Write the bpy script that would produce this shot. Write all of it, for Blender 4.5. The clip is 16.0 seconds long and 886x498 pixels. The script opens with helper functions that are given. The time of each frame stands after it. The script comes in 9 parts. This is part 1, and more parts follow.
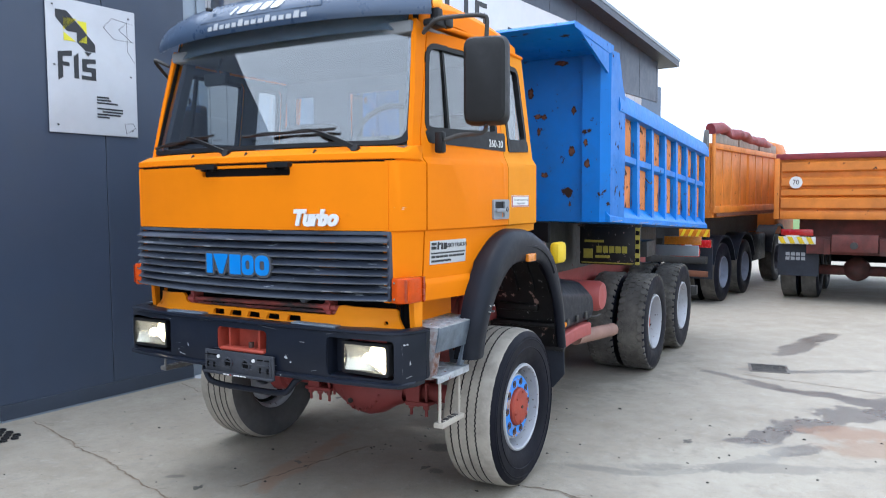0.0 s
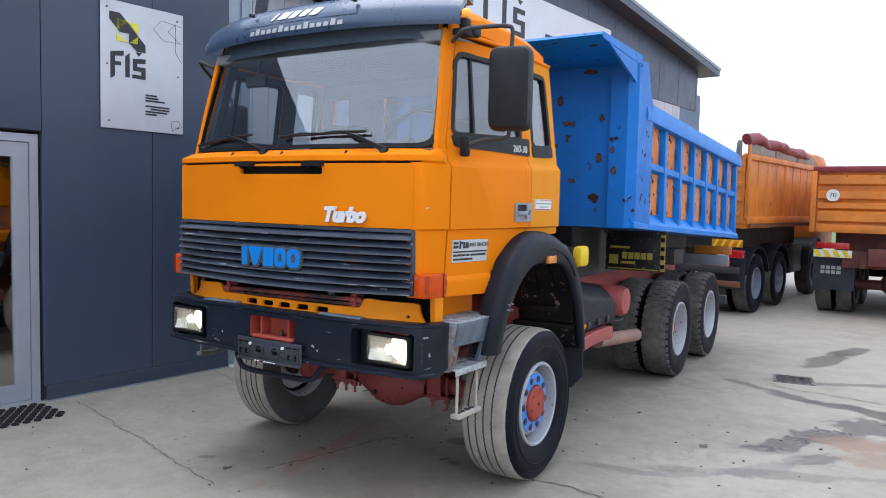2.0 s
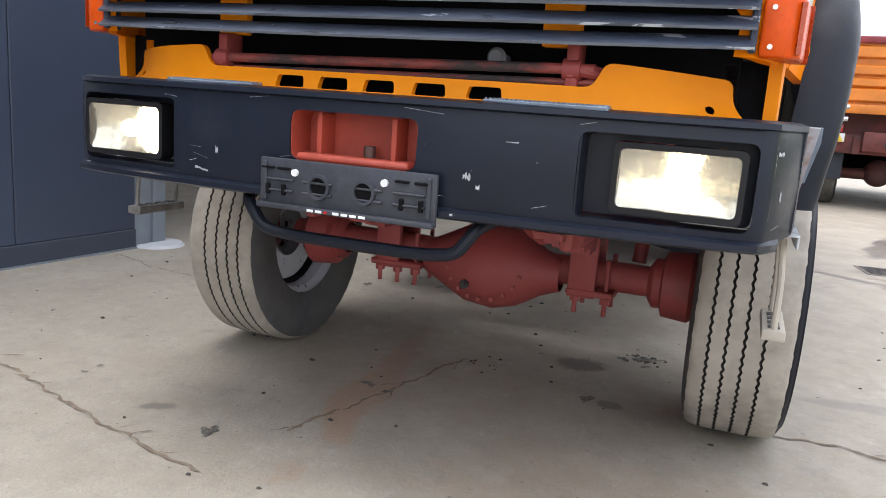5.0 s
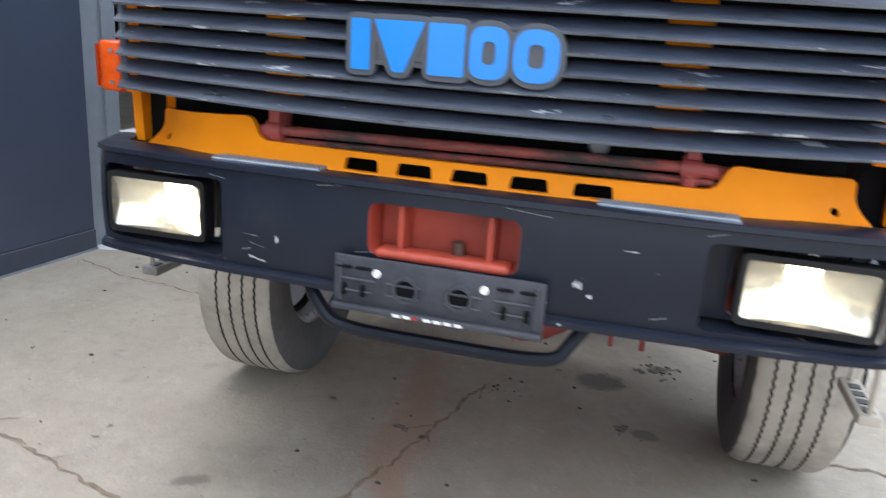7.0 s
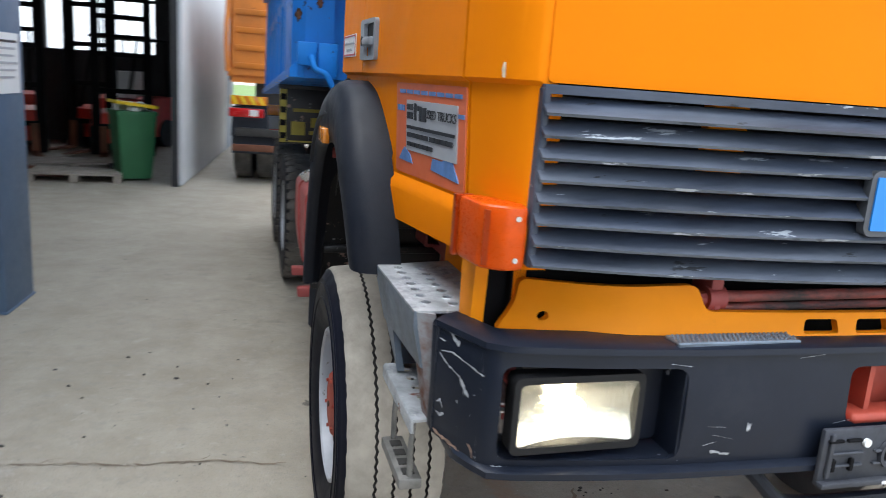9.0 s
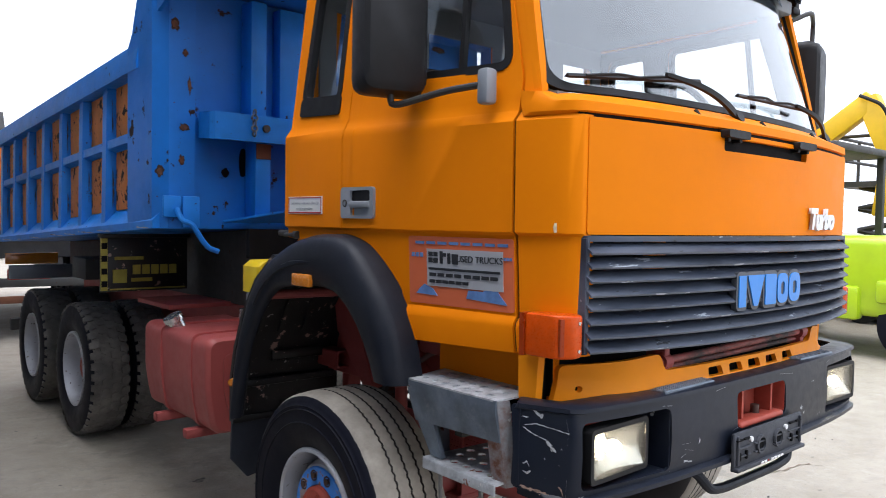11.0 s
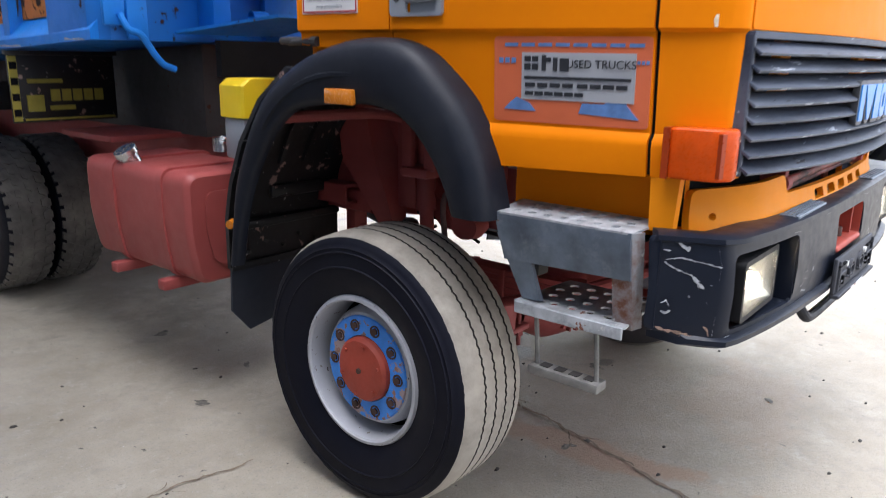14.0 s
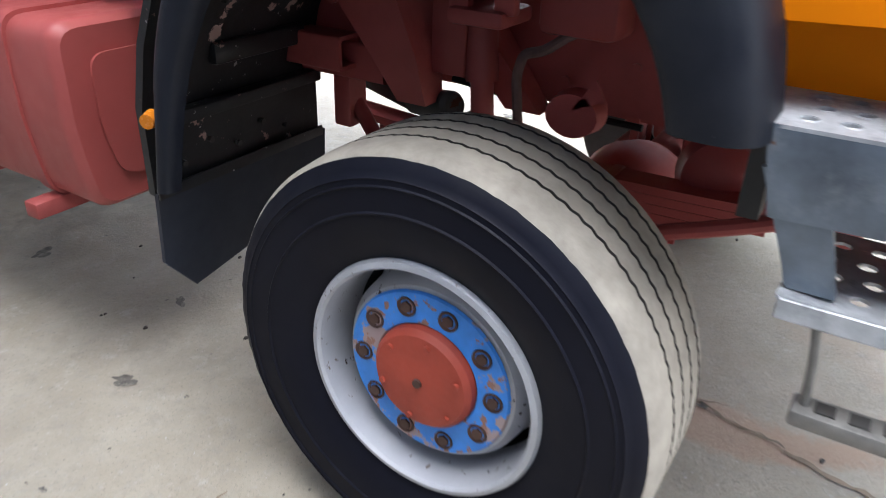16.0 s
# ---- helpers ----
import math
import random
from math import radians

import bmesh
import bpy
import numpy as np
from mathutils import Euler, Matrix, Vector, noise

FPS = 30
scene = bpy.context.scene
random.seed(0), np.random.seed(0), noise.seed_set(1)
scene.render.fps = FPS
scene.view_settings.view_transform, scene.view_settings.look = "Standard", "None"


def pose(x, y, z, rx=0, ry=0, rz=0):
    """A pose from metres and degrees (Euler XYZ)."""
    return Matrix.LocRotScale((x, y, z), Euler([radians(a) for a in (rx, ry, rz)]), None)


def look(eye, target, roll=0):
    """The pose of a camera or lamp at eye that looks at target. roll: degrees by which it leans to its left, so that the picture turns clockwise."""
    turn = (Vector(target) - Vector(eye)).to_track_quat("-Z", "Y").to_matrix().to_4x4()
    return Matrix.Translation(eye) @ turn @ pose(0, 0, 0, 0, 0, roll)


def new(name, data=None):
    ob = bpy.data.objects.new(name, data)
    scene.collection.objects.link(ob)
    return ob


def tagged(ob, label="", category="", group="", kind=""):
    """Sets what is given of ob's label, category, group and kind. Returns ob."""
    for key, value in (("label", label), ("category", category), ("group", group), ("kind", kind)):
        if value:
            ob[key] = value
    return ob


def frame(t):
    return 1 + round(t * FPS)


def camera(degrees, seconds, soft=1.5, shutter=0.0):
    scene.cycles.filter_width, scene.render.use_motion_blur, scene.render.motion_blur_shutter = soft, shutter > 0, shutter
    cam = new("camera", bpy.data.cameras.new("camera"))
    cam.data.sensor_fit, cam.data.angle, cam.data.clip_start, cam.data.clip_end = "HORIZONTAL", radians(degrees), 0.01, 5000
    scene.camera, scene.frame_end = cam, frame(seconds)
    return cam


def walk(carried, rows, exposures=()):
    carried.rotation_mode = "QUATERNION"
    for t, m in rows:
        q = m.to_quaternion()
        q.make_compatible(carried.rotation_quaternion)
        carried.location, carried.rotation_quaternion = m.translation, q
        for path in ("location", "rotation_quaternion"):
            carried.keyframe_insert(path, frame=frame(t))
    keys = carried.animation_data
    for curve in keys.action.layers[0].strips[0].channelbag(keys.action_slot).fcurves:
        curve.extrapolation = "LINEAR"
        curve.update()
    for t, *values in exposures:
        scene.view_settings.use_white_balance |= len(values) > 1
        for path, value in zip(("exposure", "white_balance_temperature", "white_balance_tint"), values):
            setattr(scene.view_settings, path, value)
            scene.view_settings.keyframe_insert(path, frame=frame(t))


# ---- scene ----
cam = camera(61.2, 16.0, soft=0.5, shutter=0.4)
PATH = [
    (0, (3.096, -3.273, 1.856), (2.114, -1.536, 1.721), -0.3),
    (0.5, (3.231, -3.466, 1.876), (2.207, -1.75, 1.808), 0.2),
    (1, (3.387, -3.502, 1.876), (2.296, -1.828, 1.798), 0.7),
    (1.5, (3.441, -3.478, 1.871), (2.372, -1.79, 1.795), 0.7),
    (2, (3.266, -3.399, 1.844), (2.2, -1.712, 1.717), 1.3),
    (2.5, (2.926, -3.209, 1.833), (1.857, -1.526, 1.68), 0.4),
    (3, (2.575, -2.909, 1.794), (1.444, -1.281, 1.527), 0.3),
    (3.5, (2.094, -2.636, 1.747), (1.038, -0.979, 1.376), 2.6),
    (4, (1.573, -2.339, 1.624), (0.66, -0.619, 1.169), 2.6),
    (4.5, (1.143, -1.997, 1.272), (0.361, -0.211, 0.827), 1.4),
    (4.7, (1.051, -1.93, 1.149), (0.288, -0.119, 0.776), 3.0),
    (6.8, (0.597, -1.873, 1.487), (0.119, 0.004, 0.991), 3.5),
    (7, (0.445, -1.82, 1.529), (-0.045, 0.037, 0.971), 3.9),
    (7.5, (-0.03, -1.78, 1.62), (-0.478, 0.105, 1.125), 4.2),
    (7.8, (-0.372, -1.775, 1.65), (-0.777, 0.133, 1.245), 3.0),
    (8, (-0.595, -1.735, 1.645), (-0.95, 0.196, 1.30), 2.3),
    (8.2, (-0.775, -1.685, 1.627), (-0.99, 0.265, 1.225), 3.2),
    (8.5, (-1.063, -1.569, 1.618), (-1.0, 0.387, 1.208), 5.0),
    (9, (-1.526, -1.422, 1.669), (-0.991, 0.457, 1.242), 4.1),
    (9.3, (-1.80, -1.29, 1.63), (-1.065, 0.537, 1.292), 2.9),
    (9.5, (-1.934, -1.222, 1.632), (-1.114, 0.584, 1.35), 2.6),
    (10, (-2.352, -1.279, 1.662), (-1.106, 0.282, 1.562), 1.8),
    (10.2, (-2.441, -1.324, 1.726), (-1.131, 0.183, 1.622), 1.1),
    (12.3, (-3.087, -1.6, 1.705), (-1.808, -0.063, 1.663), 0.8),
    (12.5, (-3.069, -1.48, 1.701), (-1.764, 0.031, 1.576), 0.6),
    (13, (-3.018, -1.191, 1.67), (-1.66, 0.256, 1.42), 1.1),
    (13.3, (-3.022, -1.036, 1.665), (-1.603, 0.333, 1.338), 1.0),
    (13.5, (-3.022, -0.934, 1.662), (-1.558, 0.384, 1.316), 0.9),
    (14, (-2.925, -0.695, 1.613), (-1.435, 0.541, 1.112), 1.0),
    (14.5, (-2.751, -0.467, 1.603), (-1.283, 0.749, 0.994), 1.1),
    (15, (-2.638, -0.177, 1.548), (-1.128, 0.92, 0.83), 2.6),
    (15.5, (-2.478, 0.163, 1.53), (-0.966, 1.116, 0.632), 1.9),
    (16, (-2.235, 0.448, 1.484), (-0.72, 1.359, 0.549), 1.9),
]
EXPOSE = [(0.0, 0.52, 5800, 10), (0.6, 0.42, 5800, 11), (1.5, 0.24, 5850, 13), (2.0, 0.2, 5900, 13), (3.0, 0.2, 6400, 13), (3.5, 0.25, 6600, 14), (4.0, 0.4, 6750, 14), (4.5, 0.66, 6650, 14), (7.0, 0.96, 6250, 12), (8.0, 1.05, 6150, 1), (8.5, 1.03, 6250, 5), (9.5, 1.0, 6250, 10), (10.2, 0.95, 6200, 11), (11.2, 0.58, 6300, 15), (12.5, 0.4, 5950, 18), (13.0, 0.66, 6200, 16), (13.5, 0.98, 6250, 15), (14.5, 1.27, 6350, 15), (15.3, 1.45, 6300, 13), (16.0, 1.68, 6250, 12)]
walk(cam, [(t, look(eye, target, roll)) for t, eye, target, roll in PATH], EXPOSE)

# ---- sky and light: an even overcast sky with a very soft, high sun ----
world = bpy.data.worlds.new("overcast_sky")
scene.world = world
world.use_nodes = True
wn, wl = world.node_tree.nodes, world.node_tree.links
wn.clear()
w_out = wn.new("ShaderNodeOutputWorld")
w_bg = wn.new("ShaderNodeBackground")
w_sky = wn.new("ShaderNodeTexSky")
w_sky.sky_type, w_sky.sun_disc = "NISHITA", False
w_sky.sun_elevation, w_sky.sun_rotation = radians(77), radians(270)
w_sky.air_density, w_sky.dust_density = 1.0, 4.0
w_hsv = wn.new("ShaderNodeHueSaturation")
w_hsv.inputs["Saturation"].default_value = 0.12
w_mix = wn.new("ShaderNodeMix")
w_mix.data_type = "RGBA"
w_mix.inputs["Factor"].default_value = 0.72
# an overcast sky is brighter overhead than at the horizon
w_co, w_sep, w_map, w_tint = wn.new("ShaderNodeTexCoord"), wn.new("ShaderNodeSeparateXYZ"), wn.new("ShaderNodeMapRange"), wn.new("ShaderNodeMix")
w_map.inputs["To Min"].default_value, w_map.inputs["To Max"].default_value = 0.0, 1.0
w_tint.data_type = "RGBA"
w_tint.inputs["A"].default_value, w_tint.inputs["B"].default_value = (8.6, 9.3, 10.1, 1), (10.8, 12.0, 13.6, 1)
wl.new(w_co.outputs["Generated"], w_sep.inputs["Vector"])
wl.new(w_sep.outputs["Z"], w_map.inputs["Value"])
wl.new(w_map.outputs["Result"], w_tint.inputs["Factor"])
wl.new(w_tint.outputs["Result"], w_mix.inputs["B"])
wl.new(w_sky.outputs["Color"], w_hsv.inputs["Color"])
wl.new(w_hsv.outputs["Color"], w_mix.inputs["A"])
wl.new(w_mix.outputs["Result"], w_bg.inputs["Color"])
w_bg.inputs["Strength"].default_value = 0.15
wl.new(w_bg.outputs["Background"], w_out.inputs["Surface"])
sun = new("sun", bpy.data.lights.new("sun", "SUN"))
sun.data.energy, sun.data.angle, sun.data.color = 1.5, radians(44), (1.0, 0.98, 0.95)
sun.matrix_world = look((-4, -1, 17), (0, 0, 0))


# ---- materials ----
def rgb(c):
    return (*c, 1.0)


def material(name, base, rough=0.5, metal=0.0, coat=0.0, spots=(), bump=0.0, bump_scale=60.0, vary=0.08, vary_scale=3.0, grime=None, grime_scale=1.5, grime_low=0.55, grime_high=0.75, spec=0.5, rand=0.0, stretch=None):
    """Paint, plastic, metal or rubber: a base with large and fine variation, patches of wear (spots: colour, scale, threshold, roughness), grime and fine relief."""
    m = bpy.data.materials.new(name)
    m.use_nodes = True
    n, l = m.node_tree.nodes, m.node_tree.links
    bsdf = n["Principled BSDF"]
    co = n.new("ShaderNodeTexCoord")
    place = co.outputs["Object"]
    if stretch:
        mp = n.new("ShaderNodeMapping")
        mp.inputs["Scale"].default_value = stretch
        l.new(place, mp.inputs["Vector"])
        place = mp.outputs["Vector"]

    def tex(scale, detail=4.0, rough_=0.6):
        t = n.new("ShaderNodeTexNoise")
        t.inputs["Scale"].default_value, t.inputs["Detail"].default_value, t.inputs["Roughness"].default_value = scale, detail, rough_
        l.new(place, t.inputs["Vector"])
        return t.outputs["Fac"]

    def ramp(src, lo, hi):
        r = n.new("ShaderNodeMapRange")
        r.inputs["From Min"].default_value, r.inputs["From Max"].default_value = lo, hi
        l.new(src, r.inputs["Value"])
        return r.outputs["Result"]

    def mix(fac, a, b):
        x = n.new("ShaderNodeMix")
        x.data_type = "RGBA"
        for key, v in (("Factor", fac), ("A", a), ("B", b)):
            if isinstance(v, tuple):
                x.inputs[key].default_value = rgb(v)
            elif isinstance(v, float):
                x.inputs[key].default_value = v
            else:
                l.new(v, x.inputs[key])
        return x.outputs["Result"]

    def mixf(fac, a, b):
        x = n.new("ShaderNodeMix")
        for key, v in (("Factor", fac), ("A", a), ("B", b)):
            if isinstance(v, float):
                x.inputs[key].default_value = v
            else:
                l.new(v, x.inputs[key])
        return x.outputs["Result"]

    dark = tuple(c * (1 - vary) for c in base)
    light = tuple(min(1.0, c * (1 + vary)) for c in base)
    col = mix(ramp(tex(vary_scale, 5.0), 0.3, 0.7), dark, light)
    if rand:
        info = n.new("ShaderNodeObjectInfo")
        col = mix(ramp(info.outputs["Random"], 0.0, 1.0), mix(rand, col, (0.0, 0.0, 0.0)), col)
    rgh = mixf(ramp(tex(vary_scale * 7, 3.0), 0.3, 0.7), max(0.02, rough - 0.06), min(1.0, rough + 0.06))
    if grime:
        f = ramp(tex(grime_scale, 8.0, 0.7), grime_low, grime_high)
        col, rgh = mix(f, col, grime), mixf(f, rgh, 0.8)
    for c, scale, edge, r in spots:
        f = ramp(tex(scale, 6.0, 0.62), edge, edge + 0.02)
        col, rgh = mix(f, col, c), mixf(f, rgh, r)
    l.new(col, bsdf.inputs["Base Color"])
    l.new(rgh, bsdf.inputs["Roughness"])
    bsdf.inputs["Metallic"].default_value = metal
    bsdf.inputs["Coat Weight"].default_value = coat
    bsdf.inputs["Coat Roughness"].default_value = 0.12
    bsdf.inputs["Specular IOR Level"].default_value = spec
    if bump:
        b = n.new("ShaderNodeBump")
        b.inputs["Strength"].default_value, b.inputs["Distance"].default_value = bump, 0.004
        l.new(tex(bump_scale, 4.0), b.inputs["Height"])
        l.new(b.outputs["Normal"], bsdf.inputs["Normal"])
    return m


def glass_material(name, tint, rough=0.02, front=0.06):
    m = bpy.data.materials.new(name)
    m.use_nodes = True
    n, l = m.node_tree.nodes, m.node_tree.links
    n.remove(n["Principled BSDF"])
    tr, gl, mx, fr = n.new("ShaderNodeBsdfTransparent"), n.new("ShaderNodeBsdfGlossy"), n.new("ShaderNodeMixShader"), n.new("ShaderNodeLayerWeight")
    up, ad = n.new("ShaderNodeMath"), n.new("ShaderNodeMath")
    up.operation, ad.operation = "POWER", "MULTIPLY_ADD"
    fr.inputs["Blend"].default_value = 0.5
    up.inputs[1].default_value, ad.inputs[1].default_value, ad.inputs[2].default_value = 4.0, 1.0 - front, front
    tr.inputs["Color"].default_value = rgb(tint)
    gl.inputs["Roughness"].default_value = rough
    l.new(fr.outputs["Facing"], up.inputs[0])
    l.new(up.outputs["Value"], ad.inputs[0])
    l.new(ad.outputs["Value"], mx.inputs["Fac"])
    l.new(tr.outputs["BSDF"], mx.inputs[1])
    l.new(gl.outputs["BSDF"], mx.inputs[2])
    l.new(mx.outputs["Shader"], n["Material Output"].inputs["Surface"])
    return m


def film_material(name, colour, cover):
    """A thin film on glass: part of the light passes, part is scattered by its colour."""
    m = glass_material(name, (0.8, 0.86, 0.92), front=0.12)
    n, l = m.node_tree.nodes, m.node_tree.links
    df, mx = n.new("ShaderNodeBsdfDiffuse"), n.new("ShaderNodeMixShader")
    df.inputs["Color"].default_value = rgb(colour)
    mx.inputs["Fac"].default_value = cover
    was = n["Material Output"].inputs["Surface"].links[0].from_socket
    l.new(was, mx.inputs[1])
    l.new(df.outputs["BSDF"], mx.inputs[2])
    l.new(mx.outputs["Shader"], n["Material Output"].inputs["Surface"])
    return m


def lamp_glass(name):
    """Ribbed glass that scatters the light of the bulb behind it."""
    m = glass_material(name, (0.95, 0.95, 0.93))
    n, l = m.node_tree.nodes, m.node_tree.links
    tl, mx = n.new("ShaderNodeBsdfTranslucent"), n.new("ShaderNodeMixShader")
    tl.inputs["Color"].default_value = rgb((0.95, 0.93, 0.88))
    mx.inputs["Fac"].default_value = 0.035
    was = n["Material Output"].inputs["Surface"].links[0].from_socket
    l.new(was, mx.inputs[1])
    l.new(tl.outputs["BSDF"], mx.inputs[2])
    l.new(mx.outputs["Shader"], n["Material Output"].inputs["Surface"])
    return m


def glow_material(name, colour, strength):
    m = bpy.data.materials.new(name)
    m.use_nodes = True
    b = m.node_tree.nodes["Principled BSDF"]
    b.inputs["Base Color"].default_value = rgb(colour)
    b.inputs["Emission Color"].default_value, b.inputs["Emission Strength"].default_value = rgb(colour), strength
    return m


RUST, DARK_RUST = (0.10, 0.035, 0.018), (0.035, 0.015, 0.01)
ORANGE = material("orange_cab_paint", (0.80, 0.213, 0.0012), 0.5, spec=0.055, vary=0.06, vary_scale=1.3, bump=0.03, bump_scale=25, grime=(0.58, 0.15, 0.008), grime_low=0.62, grime_high=0.9)
ORANGE_FADED = material("faded_orange_panel_paint", (0.74, 0.27, 0.012), 0.55, spec=0.06, vary=0.08, vary_scale=1.5, bump=0.03, bump_scale=25, grime=(0.6, 0.22, 0.03), grime_low=0.6, grime_high=0.9)
ORANGE_LOW = material("worn_orange_valance_paint", (0.80, 0.25, 0.003), 0.5, spec=0.15, vary=0.10, grime=(0.3, 0.12, 0.03), grime_low=0.6, grime_high=0.85, spots=((DARK_RUST, 22.0, 0.72, 0.8),))
BLUE = material("blue_tipper_paint", (0.009, 0.165, 0.57), 0.45, spec=0.3, vary=0.14, vary_scale=2.0, bump=0.08, bump_scale=8, grime=(0.03, 0.14, 0.4), grime_low=0.5, grime_high=0.8, spots=((DARK_RUST, 6.0, 0.635, 0.85), (DARK_RUST, 14.0, 0.675, 0.85), (RUST, 28.0, 0.71, 0.85)))
SCRAPED = material("scraped_pale_steel_edge", (0.42, 0.40, 0.42), 0.7, vary=0.4, vary_scale=25, grime=(0.14, 0.06, 0.035), grime_scale=8, grime_low=0.48, grime_high=0.6)
BLUE_CLEAN = material("blue_rail_paint", (0.012, 0.20, 0.65), 0.45, spec=0.3, vary=0.16, vary_scale=3.0, bump=0.06, bump_scale=10, spots=((DARK_RUST, 13.0, 0.68, 0.85), (RUST, 22.0, 0.69, 0.85)))
INFILL = material("rusty_orange_board", (0.66, 0.205, 0.036), 0.62, vary=0.2, vary_scale=4.0, bump=0.12, bump_scale=14, spots=((DARK_RUST, 9.0, 0.59, 0.9), ((0.12, 0.05, 0.03), 22.0, 0.63, 0.9)))
RUST_FLAKE = material("brown_rust_flake", (0.13, 0.05, 0.026), 0.9, vary=0.5, vary_scale=25, bump=0.3, bump_scale=60)
RUST_EDGE = material("flaking_dark_rust", (0.045, 0.022, 0.014), 0.9, vary=0.5, vary_scale=30, bump=0.4, bump_scale=50)
BUMPER = material("dark_blue_grey_bumper_paint", (0.009, 0.012, 0.021), 0.36, spec=0.27, vary=0.25, bump=0.06, bump_scale=40, spots=(((0.42, 0.43, 0.45), 14.0, 0.715, 0.7), ((0.3, 0.31, 0.33), 60.0, 0.73, 0.7)), grime=(0.035, 0.036, 0.04), grime_low=0.6, grime_high=0.95)
GRILLE = material("weathered_grille_plastic", (0.035, 0.044, 0.067), 0.48, spec=0.4, vary=0.5, vary_scale=14, bump=0.15, bump_scale=70, stretch=(0.22, 1, 1), spots=(((0.36, 0.39, 0.43), 24.0, 0.645, 0.7), ((0.02, 0.022, 0.026), 33.0, 0.64, 0.7)), grime=(0.10, 0.115, 0.145), grime_scale=5.0, grime_low=0.45, grime_high=0.75)
GRILLE_EDGE = material("worn_grille_edge", (0.11, 0.125, 0.15), 0.6, vary=0.3, vary_scale=20, stretch=(0.25, 1, 1), spots=(((0.42, 0.45, 0.48), 26.0, 0.60, 0.7), ((0.06, 0.07, 0.085), 18.0, 0.60, 0.6)))
# black parts, and sheets that stand in for the shade in gaps and recesses
DARK = material("black_part_and_shade_paint", (0.005, 0.005, 0.006), 0.8, spec=0.12, vary=0.3)
FENDER = material("black_fender_plastic", (0.008, 0.010, 0.017), 0.45, spec=0.24, vary=0.2, bump=0.12, bump_scale=160, grime=(0.024, 0.027, 0.034), grime_scale=2.2, grime_low=0.5, grime_high=0.85, spots=(((0.16, 0.17, 0.19), 26.0, 0.735, 0.8),))
LINER = material("dirty_black_liner", (0.009, 0.009, 0.010), 0.4, vary=0.4, vary_scale=9, bump=0.25, bump_scale=30, spots=(((0.34, 0.22, 0.19), 13.0, 0.635, 0.9), ((0.35, 0.33, 0.32), 40.0, 0.665, 0.9)))
FLAP = material("rubber_mud_flap", (0.017, 0.021, 0.032), 0.6, vary=0.25, bump=0.08, bump_scale=30, spots=(((0.06, 0.055, 0.05), 25.0, 0.7, 0.9),))
SIDEWALL = material("tyre_sidewall_rubber", (0.005, 0.0055, 0.011), 0.5, spec=0.13, vary=0.3, vary_scale=2, bump=0.05, bump_scale=60, grime=(0.013, 0.013, 0.017), grime_low=0.5, grime_high=0.9)
TREAD = material("dusty_tread_rubber", (0.35, 0.315, 0.265), 0.9, vary=0.16, vary_scale=7, bump=0.2, bump_scale=90, grime=(0.17, 0.15, 0.128), grime_scale=4.0, grime_low=0.45, grime_high=0.75)
DUSTWALL = material("dusty_inner_sidewall", (0.075, 0.072, 0.070), 0.85, vary=0.3, vary_scale=4, bump=0.1, bump_scale=50, grime=(0.045, 0.045, 0.048), grime_low=0.45, grime_high=0.7)
TREAD_DARK = material("worn_drive_tread_rubber", (0.085, 0.078, 0.07), 0.9, vary=0.3, vary_scale=7, bump=0.3, bump_scale=60, grime=(0.20, 0.18, 0.155), grime_scale=3.0, grime_low=0.45, grime_high=0.75)
GROOVE = material("tread_groove_rubber", (0.03, 0.027, 0.025), 0.9, vary=0.3)
RIM = material("silver_painted_rim", (0.42, 0.43, 0.46), 0.45, metal=0.15, vary=0.12, vary_scale=6, spots=((DARK_RUST, 14.0, 0.655, 0.9), ((0.2, 0.17, 0.15), 30.0, 0.635, 0.8)), grime=(0.24, 0.23, 0.22), grime_low=0.55, grime_high=0.85)
RIM_DARK = material("dusty_blue_grey_rim", (0.17, 0.19, 0.25), 0.55, metal=0.1, vary=0.2, vary_scale=6, grime=(0.10, 0.10, 0.11), grime_low=0.5, grime_high=0.8)
HUB_BLUE = material("chipped_blue_hub_ring", (0.04, 0.25, 0.75), 0.5, vary=0.15, vary_scale=20, spots=(((0.36, 0.27, 0.26), 10.0, 0.53, 0.8), ((0.30, 0.16, 0.12), 21.0, 0.57, 0.9)))
HUB_RED = material("red_oxide_hub_cap", (0.32, 0.045, 0.024), 0.6, vary=0.2, vary_scale=9, bump=0.1, bump_scale=40)
NUT = material("rusty_wheel_nut", (0.09, 0.05, 0.04), 0.6, metal=0.4, vary=0.3)
RED = material("red_oxide_chassis_paint", (0.31, 0.056, 0.050), 0.55, vary=0.25, vary_scale=3, bump=0.08, bump_scale=25, grime=(0.17, 0.04, 0.036), grime_low=0.5, grime_high=0.8, spots=(((0.3, 0.2, 0.17), 28.0, 0.74, 0.9),))
RED_TANK = material("red_oxide_tank_paint", (0.36, 0.072, 0.064), 0.5, vary=0.14, vary_scale=2.5, bump=0.05, bump_scale=14, grime=(0.32, 0.085, 0.078), grime_low=0.5, grime_high=0.85)
STEEL = material("dark_steel", (0.06, 0.058, 0.056), 0.55, metal=0.5, vary=0.3, spots=((RUST, 15.0, 0.66, 0.9),))
GALV = material("galvanised_step_steel", (0.135, 0.165, 0.205), 0.42, metal=0.4, vary=0.35, vary_scale=9, bump=0.05, bump_scale=40, grime=(0.30, 0.33, 0.36), grime_scale=5.0, grime_low=0.52, grime_high=0.75, spots=((RUST, 8.0, 0.67, 0.9), ((0.2, 0.12, 0.09), 20.0, 0.69, 0.9)))
